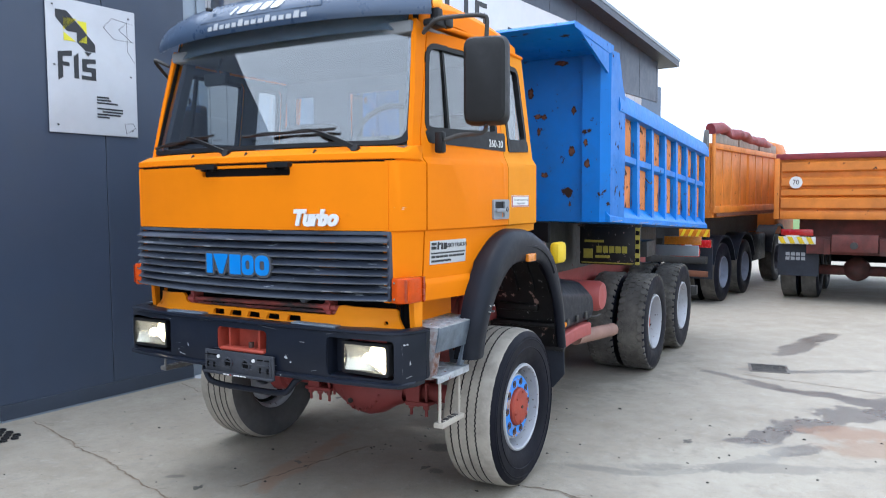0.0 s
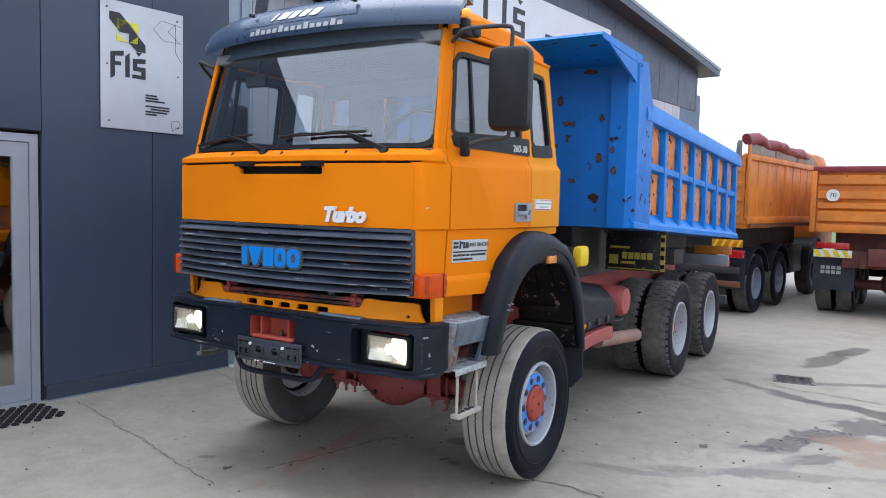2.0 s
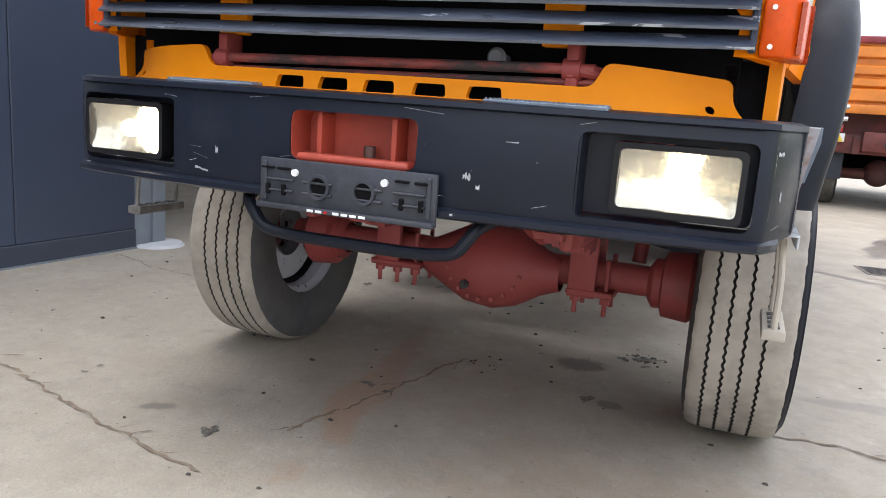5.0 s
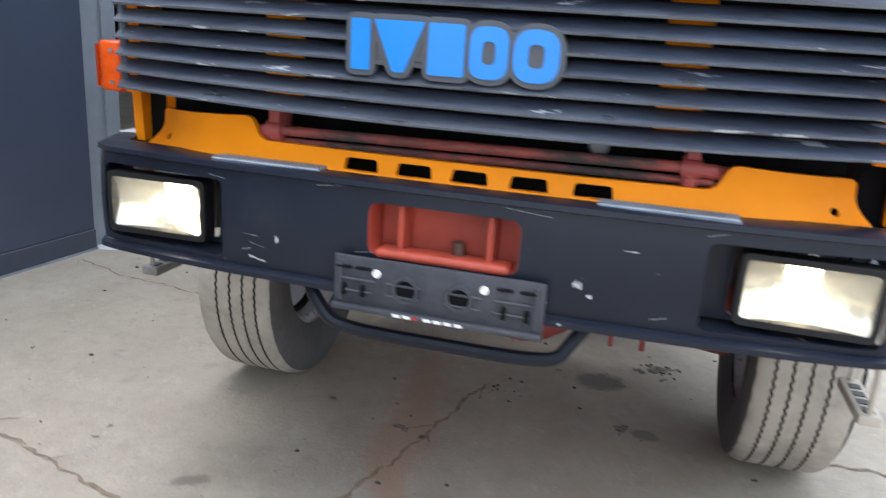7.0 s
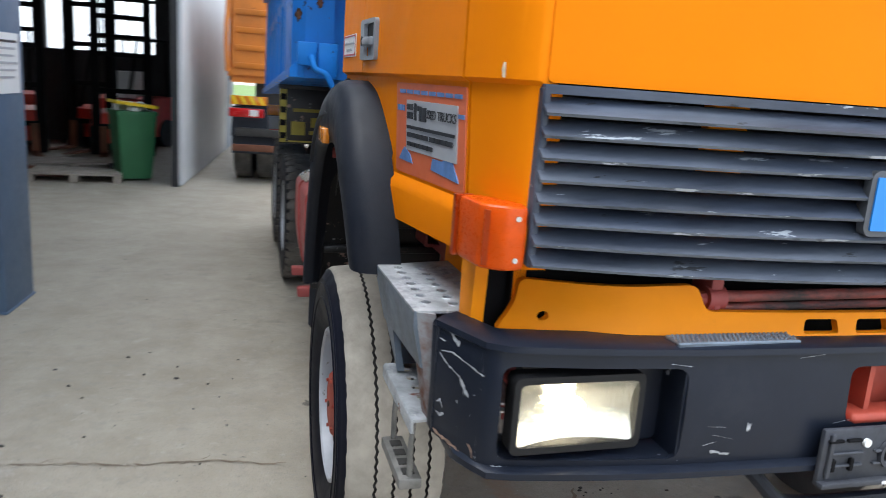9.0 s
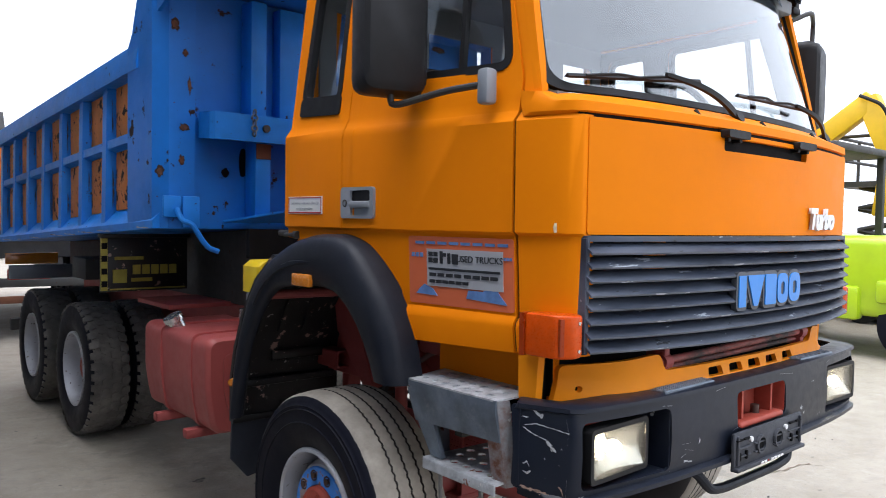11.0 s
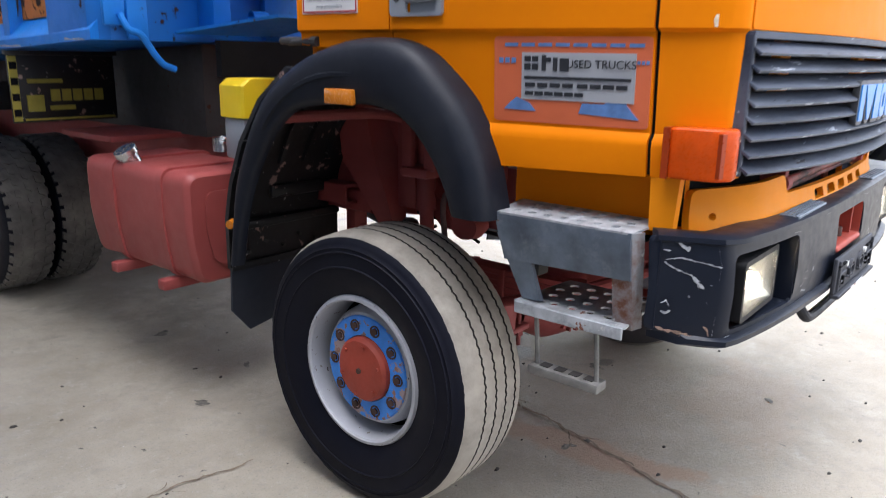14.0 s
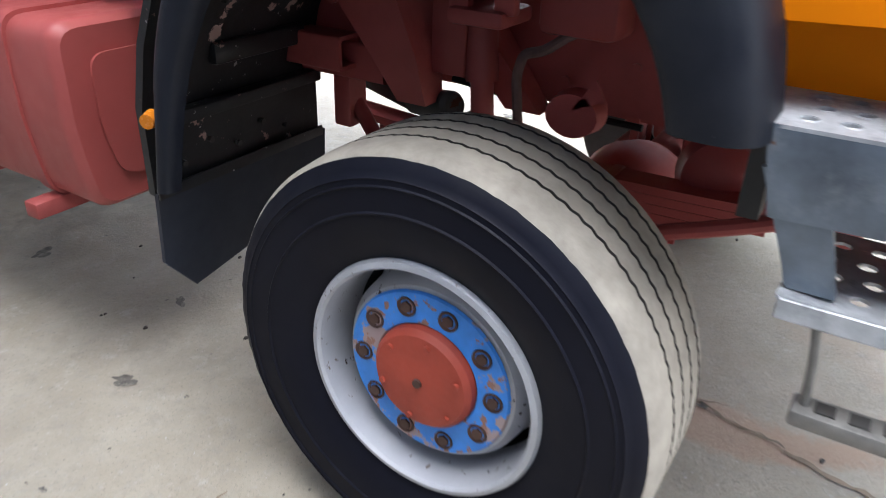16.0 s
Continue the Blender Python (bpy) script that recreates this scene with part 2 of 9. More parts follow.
# lighter copy of the step steel, skylight on the treads put into its colour
TREADSTEEL = material("worn_skylit_tread_steel", (0.42, 0.44, 0.46), 0.4, metal=0.25, vary=0.35, vary_scale=12, bump=0.05, bump_scale=50, grime=(0.22, 0.23, 0.25), grime_scale=9.0, grime_low=0.5, grime_high=0.68, spots=(((0.22, 0.09, 0.06), 11.0, 0.66, 0.9), ((0.6, 0.6, 0.58), 30.0, 0.66, 0.4)))
RUSTY = material("rusty_bracket_steel", (0.30, 0.31, 0.33), 0.6, metal=0.2, vary=0.3, vary_scale=10, bump=0.2, bump_scale=40, grime=(0.15, 0.058, 0.03), grime_scale=5.0, grime_low=0.40, grime_high=0.55, spots=(((0.62, 0.61, 0.58), 11.0, 0.60, 0.7), (DARK_RUST, 14.0, 0.63, 0.9)))
STEP_BAR = material("dusty_steel_step_bar", (0.17, 0.165, 0.155), 0.5, metal=0.4, vary=0.4, vary_scale=14, grime=(0.24, 0.23, 0.21), grime_scale=12, grime_low=0.5, grime_high=0.7)
ROPE = material("dusty_webbing", (0.4, 0.36, 0.3), 0.9, vary=0.2, bump=0.3, bump_scale=120)
CHROME = material("worn_chrome", (0.6, 0.6, 0.6), 0.25, metal=0.9, vary=0.1)
AMBER = material("amber_lens_plastic", (0.56, 0.066, 0.002), 0.3, spec=0.22, vary=0.15, vary_scale=20, bump=0.15, bump_scale=130)
AMBER_DEEP = material("deep_amber_seam_plastic", (0.32, 0.035, 0.002), 0.3, coat=0.1, vary=0.15)
AMBER_DIM = material("side_marker_lens", (0.62, 0.2, 0.015), 0.25, coat=0.4, vary=0.15, vary_scale=20)
REDLENS = material("red_lens_plastic", (0.45, 0.012, 0.012), 0.25, coat=0.4, vary=0.15)
WHITE = material("white_label_vinyl", (0.72, 0.72, 0.71), 0.5, vary=0.05)
EMBLEM_BLUE = material("light_blue_emblem_enamel", (0.01, 0.21, 0.64), 0.35, coat=0.3, vary=0.08)
EMBLEM_BACK = material("grey_emblem_backing", (0.07, 0.075, 0.085), 0.5, vary=0.15)
YELLOW = material("yellow_plastic", (0.75, 0.52, 0.006), 0.5, vary=0.12, grime=(0.4, 0.33, 0.1), grime_low=0.6, grime_high=0.9)
YELLOW_PAINT = material("faded_yellow_lettering", (0.34, 0.28, 0.04), 0.6, vary=0.15, vary_scale=20)
GREYPLASTIC = material("grey_handle_plastic", (0.25, 0.27, 0.295), 0.45, vary=0.1)
MIRROR_BACK = material("black_mirror_housing", (0.012, 0.012, 0.013), 0.55, spec=0.3, vary=0.2, bump=0.1, bump_scale=200, grime=(0.03, 0.03, 0.03), grime_low=0.5, grime_high=0.9)
VISOR = material("dark_blue_roof_visor_paint", (0.042, 0.070, 0.125), 0.3, coat=0.4, vary=0.12, vary_scale=1.5, grime=(0.05, 0.07, 0.11), grime_low=0.55, grime_high=0.9)
RUBBER = material("black_window_rubber", (0.007, 0.007, 0.008), 0.55, spec=0.3, vary=0.2)
INTERIOR = material("grey_cab_interior", (0.2, 0.21, 0.22), 0.75, vary=0.2)
SEAT = material("brown_seat_fabric", (0.06, 0.035, 0.025), 0.9, vary=0.3)
INTERIOR_DARK = material("dark_cab_trim", (0.045, 0.047, 0.05), 0.7, vary=0.2)
BOARD = material("white_name_board_sheet", (0.72, 0.73, 0.75), 0.45, vary=0.05, grime=(0.6, 0.6, 0.6), grime_low=0.5, grime_high=0.9)
GLASS = glass_material("windscreen_glass", (0.93, 0.96, 0.97), front=0.14)
GLASS_SIDE = glass_material("side_window_glass", (0.93, 0.95, 0.95), front=0.10)
GLASS_DOOR = glass_material("office_door_glass", (0.85, 0.88, 0.88), front=0.32)
FILM = film_material("blue_grey_sun_film", (0.15, 0.20, 0.26), 0.55)
HOSE = material("dusty_brown_hose", (0.13, 0.075, 0.068), 0.8, vary=0.25, vary_scale=20)
WORN_RED = material("rubbed_red_bar_paint", (0.30, 0.062, 0.05), 0.5, vary=0.25, vary_scale=8, stretch=(0.4, 1, 1), grime=(0.05, 0.04, 0.04), grime_scale=2.6, grime_low=0.46, grime_high=0.54)
HOLDER = material("dusty_plate_holder_plastic", (0.030, 0.033, 0.043), 0.6, vary=0.3, vary_scale=25, grime=(0.07, 0.07, 0.075), grime_scale=6, grime_low=0.5, grime_high=0.85)
# grimy red, darkened too for the shade under the parked trailer's body
DARK_RED = material("grimy_shaded_red_paint", (0.14, 0.035, 0.03), 0.75, vary=0.35, vary_scale=4, grime=(0.05, 0.035, 0.03), grime_low=0.42, grime_high=0.7)
LENS = lamp_glass("headlamp_lens")
REFLECTOR = material("headlamp_reflector", (0.75, 0.73, 0.66), 0.16, metal=0.9, vary=0.15, vary_scale=30, bump=0.9, bump_scale=28)
BULB = glow_material("lit_headlamp_bulb", (1.0, 0.86, 0.62), 12.0)
BEACON = glow_material("amber_beacon_lens", (1.0, 0.40, 0.05), 0.35)
WALL = material("anthracite_wall_cladding", (0.046, 0.064, 0.102), 0.42, vary=0.1, vary_scale=0.8, bump=0.03, bump_scale=6, grime=(0.06, 0.072, 0.096), grime_scale=0.9, grime_low=0.5, grime_high=0.9, rand=0.12)
WALL_TRIM = material("anthracite_trim", (0.042, 0.055, 0.08), 0.45, vary=0.1)
COLUMN = material("blue_grey_column_paint", (0.09, 0.14, 0.22), 0.5, vary=0.12, grime=(0.14, 0.16, 0.19), grime_low=0.55, grime_high=0.85, spots=(((0.5, 0.5, 0.5), 9.0, 0.76, 0.8),))
JAMB = material("grey_guide_rail_steel", (0.25, 0.29, 0.33), 0.45, metal=0.3, vary=0.12)
PANEL = material("light_grey_door_panel", (0.5, 0.51, 0.53), 0.5, vary=0.07, grime=(0.38, 0.37, 0.36), grime_low=0.55, grime_high=0.85, rand=0.08)
ALU = material("brushed_aluminium_sign", (0.55, 0.56, 0.58), 0.42, metal=0.35, vary=0.06)
DOORFRAME = material("silver_door_profile", (0.42, 0.45, 0.5), 0.4, metal=0.4, vary=0.06)
SIGNDARK = material("dark_sign_print", (0.02, 0.022, 0.026), 0.5, vary=0.1)
SIGNYELLOW = material("yellow_sign_print", (0.75, 0.68, 0.02), 0.5, vary=0.05)
LABEL_RED = material("red_printed_border", (0.42, 0.03, 0.025), 0.5, vary=0.1)
SIGNGREY = material("grey_sign_print", (0.36, 0.37, 0.39), 0.5, vary=0.05)
ORANGE_B = material("faded_orange_tipper_paint", (0.62, 0.19, 0.02), 0.5, vary=0.2, vary_scale=2.5, bump=0.1, bump_scale=9, grime=(0.38, 0.13, 0.03), grime_low=0.5, grime_high=0.8, spots=((DARK_RUST, 8.0, 0.68, 0.9),))
TARP = material("red_rolled_tarp", (0.22, 0.03, 0.035), 0.55, vary=0.3, vary_scale=6, bump=0.6, bump_scale=9)
WOOD = material("weathered_grey_board", (0.3, 0.26, 0.22), 0.85, vary=0.25, vary_scale=6)
LIME = material("lime_green_machine_paint", (0.38, 0.55, 0.008), 0.35, coat=0.3, vary=0.08)
MACHINE_YELLOW = material("yellow_machine_paint", (0.72, 0.43, 0.008), 0.42, vary=0.1)
GREEN = material("green_bin_plastic", (0.025, 0.13, 0.05), 0.5, vary=0.12)
MACHINE_RED = material("red_machine_paint", (0.68, 0.045, 0.02), 0.45, vary=0.15)
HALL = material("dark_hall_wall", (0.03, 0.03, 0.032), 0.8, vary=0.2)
MATRUBBER = material("black_ring_mat", (0.012, 0.012, 0.013), 0.8, vary=0.2)


def concrete_material():
    m = bpy.data.materials.new("stained_concrete")
    m.use_nodes = True
    n, l = m.node_tree.nodes, m.node_tree.links
    bsdf = n["Principled BSDF"]
    co = n.new("ShaderNodeTexCoord")

    def tex(scale, detail, rough, kind="ShaderNodeTexNoise"):
        t = n.new(kind)
        t.inputs["Scale"].default_value = scale
        if kind == "ShaderNodeTexNoise":
            t.inputs["Detail"].default_value, t.inputs["Roughness"].default_value = detail, rough
        l.new(co.outputs["Object"], t.inputs["Vector"])
        return t.outputs["Fac"] if kind == "ShaderNodeTexNoise" else t.outputs["Distance"]

    def ramp(src, lo, hi, a=0.0, b=1.0):
        r = n.new("ShaderNodeMapRange")
        for key, v in (("From Min", lo), ("From Max", hi), ("To Min", a), ("To Max", b)):
            r.inputs[key].default_value = v
        l.new(src, r.inputs["Value"])
        return r.outputs["Result"]

    def mix(fac, a, b):
        x = n.new("ShaderNodeMix")
        x.data_type = "RGBA"
        l.new(fac, x.inputs["Factor"])
        for key, v in (("A", a), ("B", b)):
            if isinstance(v, tuple):
                x.inputs[key].default_value = rgb(v)
            else:
                l.new(v, x.inputs[key])
        return x.outputs["Result"]

    c = mix(ramp(tex(0.55, 6, 0.6), 0.3, 0.7), (0.240, 0.206, 0.157), (0.320, 0.280, 0.222))
    c = mix(ramp(tex(3.2, 8, 0.68), 0.35, 0.75), c, (0.365, 0.327, 0.266))
    c = mix(ramp(tex(1.7, 9, 0.72), 0.60, 0.80), c, (0.20, 0.178, 0.15))
    c = mix(ramp(tex(0.9, 7, 0.7), 0.66, 0.82), c, (0.36, 0.25, 0.17))
    c = mix(ramp(tex(11.0, 8, 0.75), 0.52, 0.75), c, (0.235, 0.215, 0.185))
    c = mix(ramp(tex(34.0, 6, 0.8), 0.56, 0.72), c, (0.42, 0.388, 0.335))
    c = mix(ramp(tex(26.0, 3, 0.5), 0.71, 0.76), c, (0.07, 0.062, 0.055))
    c = mix(ramp(tex(70.0, 2, 0.5), 0.72, 0.76), c, (0.42, 0.41, 0.39))
    c = mix(ramp(tex(17.0, 12, 0.82), 0.50, 0.60, 0.0, 0.35), c, (0.24, 0.22, 0.19))
    c = mix(ramp(tex(6.0, 12, 0.8), 0.56, 0.64, 0.0, 0.30), c, (0.47, 0.445, 0.405))
    c = mix(ramp(tex(95.0, 4, 0.8), 0.57, 0.68, 0.0, 0.75), c, (0.135, 0.12, 0.10))
    c = mix(ramp(tex(48.0, 5, 0.85), 0.60, 0.70, 0.0, 0.6), c, (0.46, 0.43, 0.38))
    rgh = ramp(tex(2.4, 7, 0.7), 0.35, 0.75, 0.6, 0.85)
    edge = tex(2.6, 9, 0.68)
    fine = tex(7.0, 6, 0.7)
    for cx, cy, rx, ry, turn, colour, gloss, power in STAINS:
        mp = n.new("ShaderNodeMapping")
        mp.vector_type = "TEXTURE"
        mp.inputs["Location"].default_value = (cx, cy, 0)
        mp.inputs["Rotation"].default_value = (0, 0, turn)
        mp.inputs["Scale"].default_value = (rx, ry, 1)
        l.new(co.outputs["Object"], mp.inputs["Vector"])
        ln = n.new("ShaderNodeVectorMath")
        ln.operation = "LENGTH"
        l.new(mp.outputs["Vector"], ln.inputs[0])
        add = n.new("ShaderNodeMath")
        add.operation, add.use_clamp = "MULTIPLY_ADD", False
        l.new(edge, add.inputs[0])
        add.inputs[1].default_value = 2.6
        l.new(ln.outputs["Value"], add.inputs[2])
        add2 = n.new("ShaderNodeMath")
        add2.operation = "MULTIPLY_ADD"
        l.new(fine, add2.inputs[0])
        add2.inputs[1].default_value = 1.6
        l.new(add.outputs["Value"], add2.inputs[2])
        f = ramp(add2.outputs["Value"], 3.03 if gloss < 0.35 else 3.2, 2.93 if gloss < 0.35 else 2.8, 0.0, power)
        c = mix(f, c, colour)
        x = n.new("ShaderNodeMix")
        l.new(f, x.inputs["Factor"])
        l.new(rgh, x.inputs["A"])
        x.inputs["B"].default_value = gloss
        rgh = x.outputs["Result"]
    l.new(c, bsdf.inputs["Base Color"])
    l.new(rgh, bsdf.inputs["Roughness"])
    b = n.new("ShaderNodeBump")
    b.inputs["Strength"].default_value, b.inputs["Distance"].default_value = 0.8, 0.005
    l.new(tex(60.0, 6, 0.7), b.inputs["Height"])
    l.new(b.outputs["Normal"], bsdf.inputs["Normal"])
    return m


# stains: centre, half axes, turn, colour, roughness, strength
WETC, OILC, RUSTC = (0.10, 0.09, 0.08), (0.085, 0.075, 0.065), (0.24, 0.14, 0.085)
STAINS = (
    (2.32, 2.72, 0.22, 0.09, 0.4, WETC, 0.25, 0.85),
    (2.49, 2.95, 0.36, 0.15, 1.2, WETC, 0.25, 0.85),
    (2.68, 3.36, 0.40, 0.20, 1.1, WETC, 0.25, 0.85),
    (3.02, 3.85, 0.55, 0.26, 0.8, WETC, 0.25, 0.85),
    (3.5, 4.4, 0.6, 0.35, 0.9, WETC, 0.25, 0.85),
    (1.92, 4.85, 0.40, 0.09, -0.5, WETC, 0.32, 0.7),
    (2.31, 4.60, 0.40, 0.12, -0.34, WETC, 0.28, 0.8),
    (2.75, 4.48, 0.40, 0.13, -0.13, WETC, 0.28, 0.85),
    (3.15, 4.33, 0.40, 0.16, -0.5, WETC, 0.28, 0.85),
    (2.06, 1.85, 0.44, 0.07, 0.62, WETC, 0.34, 0.55),
    (2.43, 2.23, 0.42, 0.10, 1.0, WETC, 0.34, 0.6),
    (2.69, 2.62, 0.30, 0.13, 0.93, WETC, 0.32, 0.75),
    (1.55, 1.62, 0.40, 0.06, 0.2, (0.17, 0.155, 0.135), 0.5, 0.6),
    (2.42, 6.92, 0.75, 0.17, 1.32, WETC, 0.32, 0.75),
    (2.63, 7.63, 0.60, 0.16, 1.24, WETC, 0.32, 0.7),
    (2.26, 5.32, 0.40, 0.10, 0.14, WETC, 0.34, 0.5),
    (2.81, 5.57, 0.70, 0.08, 0.55, WETC, 0.34, 0.6),
    (3.02, 3.28, 0.34, 0.20, 0.3, RUSTC, 0.5, 0.75),
    (3.25, 3.0, 0.45, 0.22, 0.5, RUSTC, 0.6, 0.55),
    (2.3, 2.05, 0.7, 0.5, 0.8, (0.44, 0.41, 0.34), 0.8, 0.35),
    (-0.33, 0.75, 0.10, 0.75, 0.15, (0.33, 0.19, 0.12), 0.7, 0.55),
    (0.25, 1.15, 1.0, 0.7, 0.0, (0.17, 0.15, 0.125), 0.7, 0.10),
    (0.65, 0.3, 0.5, 0.28, 0.3, (0.40, 0.28, 0.20), 0.75, 0.25),
    (-1.6, 0.2, 0.25, 0.12, 0.4, (0.38, 0.30, 0.22), 0.75, 0.12),
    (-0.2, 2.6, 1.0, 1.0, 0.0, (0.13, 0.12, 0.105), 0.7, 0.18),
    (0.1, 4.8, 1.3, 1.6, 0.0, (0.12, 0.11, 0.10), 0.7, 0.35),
    (2.9, 1.6, 0.9, 0.14, 0.5, (0.16, 0.145, 0.125), 0.6, 0.6),
    (2.5, 2.15, 0.8, 0.10, 0.45, (0.16, 0.145, 0.125), 0.6, 0.6),
    (-0.9, 0.12, 0.08, 0.05, 0.5, OILC, 0.6, 0.6),
    (0.58, 1.06, 0.06, 0.05, 0.0, OILC, 0.5, 0.7),
    (0.4, 1.5, 0.11, 0.09, 0.4, OILC, 0.5, 0.85),
)
CONCRETE = concrete_material()
CRACK = material("dirt_filled_crack", (0.19, 0.145, 0.105), 0.95, vary=0.4, vary_scale=12, bump=0.4, bump_scale=50)
WET = material("wet_oily_concrete", (0.10, 0.092, 0.082), 0.28, vary=0.3, vary_scale=4, bump=0.06, bump_scale=40, grime=(0.16, 0.145, 0.125), grime_scale=3, grime_low=0.45, grime_high=0.7)
OILSTAIN = material("dark_oil_spot", (0.095, 0.086, 0.074), 0.7, vary=0.5, vary_scale=45, grime=(0.22, 0.2, 0.17), grime_scale=40, grime_low=0.5, grime_high=0.6)
CRUMB = material("dark_dirt_crumb", (0.05, 0.045, 0.04), 0.9, vary=0.4, vary_scale=20)
GRASS = material("mown_grass", (0.10, 0.16, 0.035), 0.9, vary=0.3, vary_scale=2)


# ---- mesh helpers ----
def finish(name, bm, mat, parent=None, label="", sharp=32):
    me = bpy.data.meshes.new(name)
    bmesh.ops.recalc_face_normals(bm, faces=bm.faces)
    bm.to_mesh(me)
    bm.free()
    me.polygons.foreach_set("use_smooth", [True] * len(me.polygons))
    me.set_sharp_from_angle(angle=radians(sharp))
    for mm in mat if isinstance(mat, (list, tuple)) else (mat,):
        me.materials.append(mm)
    ob = new(name, me)
    if parent is not None:
        ob.parent = parent
    if label:
        ob["label"] = label
    return ob


def part(name, bm, mat, parent, label=""):
    return finish(name, bm, mat, parent, label)


def again(ob, m, parent=None):
    """Another object on the same mesh, at m under the same parent."""
    o = ob.copy()
    scene.collection.objects.link(o)
    if parent is not None:
        o.parent = parent
    o.matrix_basis = m
    return o


def thing(name, label, category, group="", kind="", m=None):
    e = new(name)
    e.empty_display_size = 0.1
    if m is not None:
        e.matrix_world = m
    return tagged(e, label, category, group, kind)


def B():
    return bmesh.new()


def box(bm, x0, y0, z0, x1, y1, z1, bev=0.0, seg=2, mat=0, m=None):
    mm = Matrix.LocRotScale(((x0 + x1) / 2, (y0 + y1) / 2, (z0 + z1) / 2), None, (abs(x1 - x0), abs(y1 - y0), abs(z1 - z0)))
    r = bmesh.ops.create_cube(bm, size=1.0, matrix=(m @ mm) if m is not None else mm)
    fs = {f for v in r["verts"] for f in v.link_faces}
    if bev:
        es = list({e for v in r["verts"] for e in v.link_edges})
        out = bmesh.ops.bevel(bm, geom=es, offset=bev, segments=seg, affect="EDGES", profile=0.5)
        fs = {f for f in fs if f.is_valid} | set(out["faces"])
    for f in fs:
        f.material_index = mat
    return bm


def cyl(bm, p0, p1, r, seg=20, r2=None, mat=0):
    p0, p1 = Vector(p0), Vector(p1)
    d = p1 - p0
    m = Matrix.Translation((p0 + p1) / 2) @ d.to_track_quat("Z", "Y").to_matrix().to_4x4()
    g = bmesh.ops.create_cone(bm, cap_ends=True, segments=seg, radius1=r, radius2=r if r2 is None else r2, depth=d.length, matrix=m)
    for f in {f for v in g["verts"] for f in v.link_faces}:
        f.material_index = mat
    return bm


def pipe(bm, pts, r, seg=10, mat=0, smooth=4):
    """A round tube through the points, its bends rounded."""
    pts = [Vector(p) for p in pts]
    if smooth and len(pts) > 2:
        out = [pts[0]]
        for a, b, c in zip(pts, pts[1:], pts[2:]):
            p, q = b.lerp(a, 0.3), b.lerp(c, 0.3)
            for i in range(smooth + 1):
                t = i / smooth
                out.append(p.lerp(b, t).lerp(b.lerp(q, t), t))
        pts = out + [pts[-1]]
    rings, up = [], Vector((0.31, 0.52, 0.79))
    for i, p in enumerate(pts):
        d = (pts[min(i + 1, len(pts) - 1)] - pts[max(i - 1, 0)]).normalized()
        u = (up - d * up.dot(d)).normalized()
        up = u
        w = d.cross(u)
        rings.append([bm.verts.new(p + r * (math.cos(a) * u + math.sin(a) * w)) for a in (2 * math.pi * k / seg for k in range(seg))])
    for a, b in zip(rings, rings[1:]):
        for k in range(seg):
            bm.faces.new((a[k], a[(k + 1) % seg], b[(k + 1) % seg], b[k])).material_index = mat
    bm.faces.new(rings[0]).material_index = mat
    bm.faces.new(rings[-1][::-1]).material_index = mat
    return bm


def lathe(bm, prof, seg=48, mats=None, m=None, closed=False):
    """Turns a profile of (x along the axle, radius) round the x axis."""
    rings = []
    for x, r in prof:
        ring = []
        for k in range(seg):
            a = 2 * math.pi * k / seg
            v = Vector((x, r * math.cos(a), r * math.sin(a)))
            ring.append(bm.verts.new(m @ v if m is not None else v))
        rings.append(ring)
    pairs = list(zip(rings, rings[1:])) + ([(rings[-1], rings[0])] if closed else [])
    for i, (a, b) in enumerate(pairs):
        for k in range(seg):
            f = bm.faces.new((a[k], a[(k + 1) % seg], b[(k + 1) % seg], b[k]))
            f.material_index = mats[i] if mats else 0
    return bm


def loft(bm, rings, close=True, caps=True, mat=0):
    vs = [[bm.verts.new(p) for p in ring] for ring in rings]
    n = len(vs[0])
    for a, b in zip(vs, vs[1:]):
        for k in range(n if close else n - 1):
            bm.faces.new((a[k], a[(k + 1) % n], b[(k + 1) % n], b[k])).material_index = mat
    if caps and close:
        bm.faces.new(vs[0]).material_index = mat
        bm.faces.new(vs[-1][::-1]).material_index = mat
    return bm


def rounded(pts, r, n=4):
    """A 2D outline with its corners rounded."""
    out, k = [], len(pts)
    for i in range(k):
        a, b, c = (Vector(pts[j % k]) for j in (i - 1, i, i + 1))
        ra = min(r if not isinstance(r, (list, tuple)) else r[i], 0.48 * (a - b).length, 0.48 * (c - b).length)
        p, q = b + (a - b).normalized() * ra, b + (c - b).normalized() * ra
        if ra < 1e-5:
            out.append(tuple(b))
            continue
        for j in range(n + 1):
            t = j / n
            out.append(tuple(p.lerp(b, t).lerp(b.lerp(q, t), t)))
    return out


def rect(a0, b0, a1, b1):
    return [(a0, b0), (a1, b0), (a1, b1), (a0, b1)]


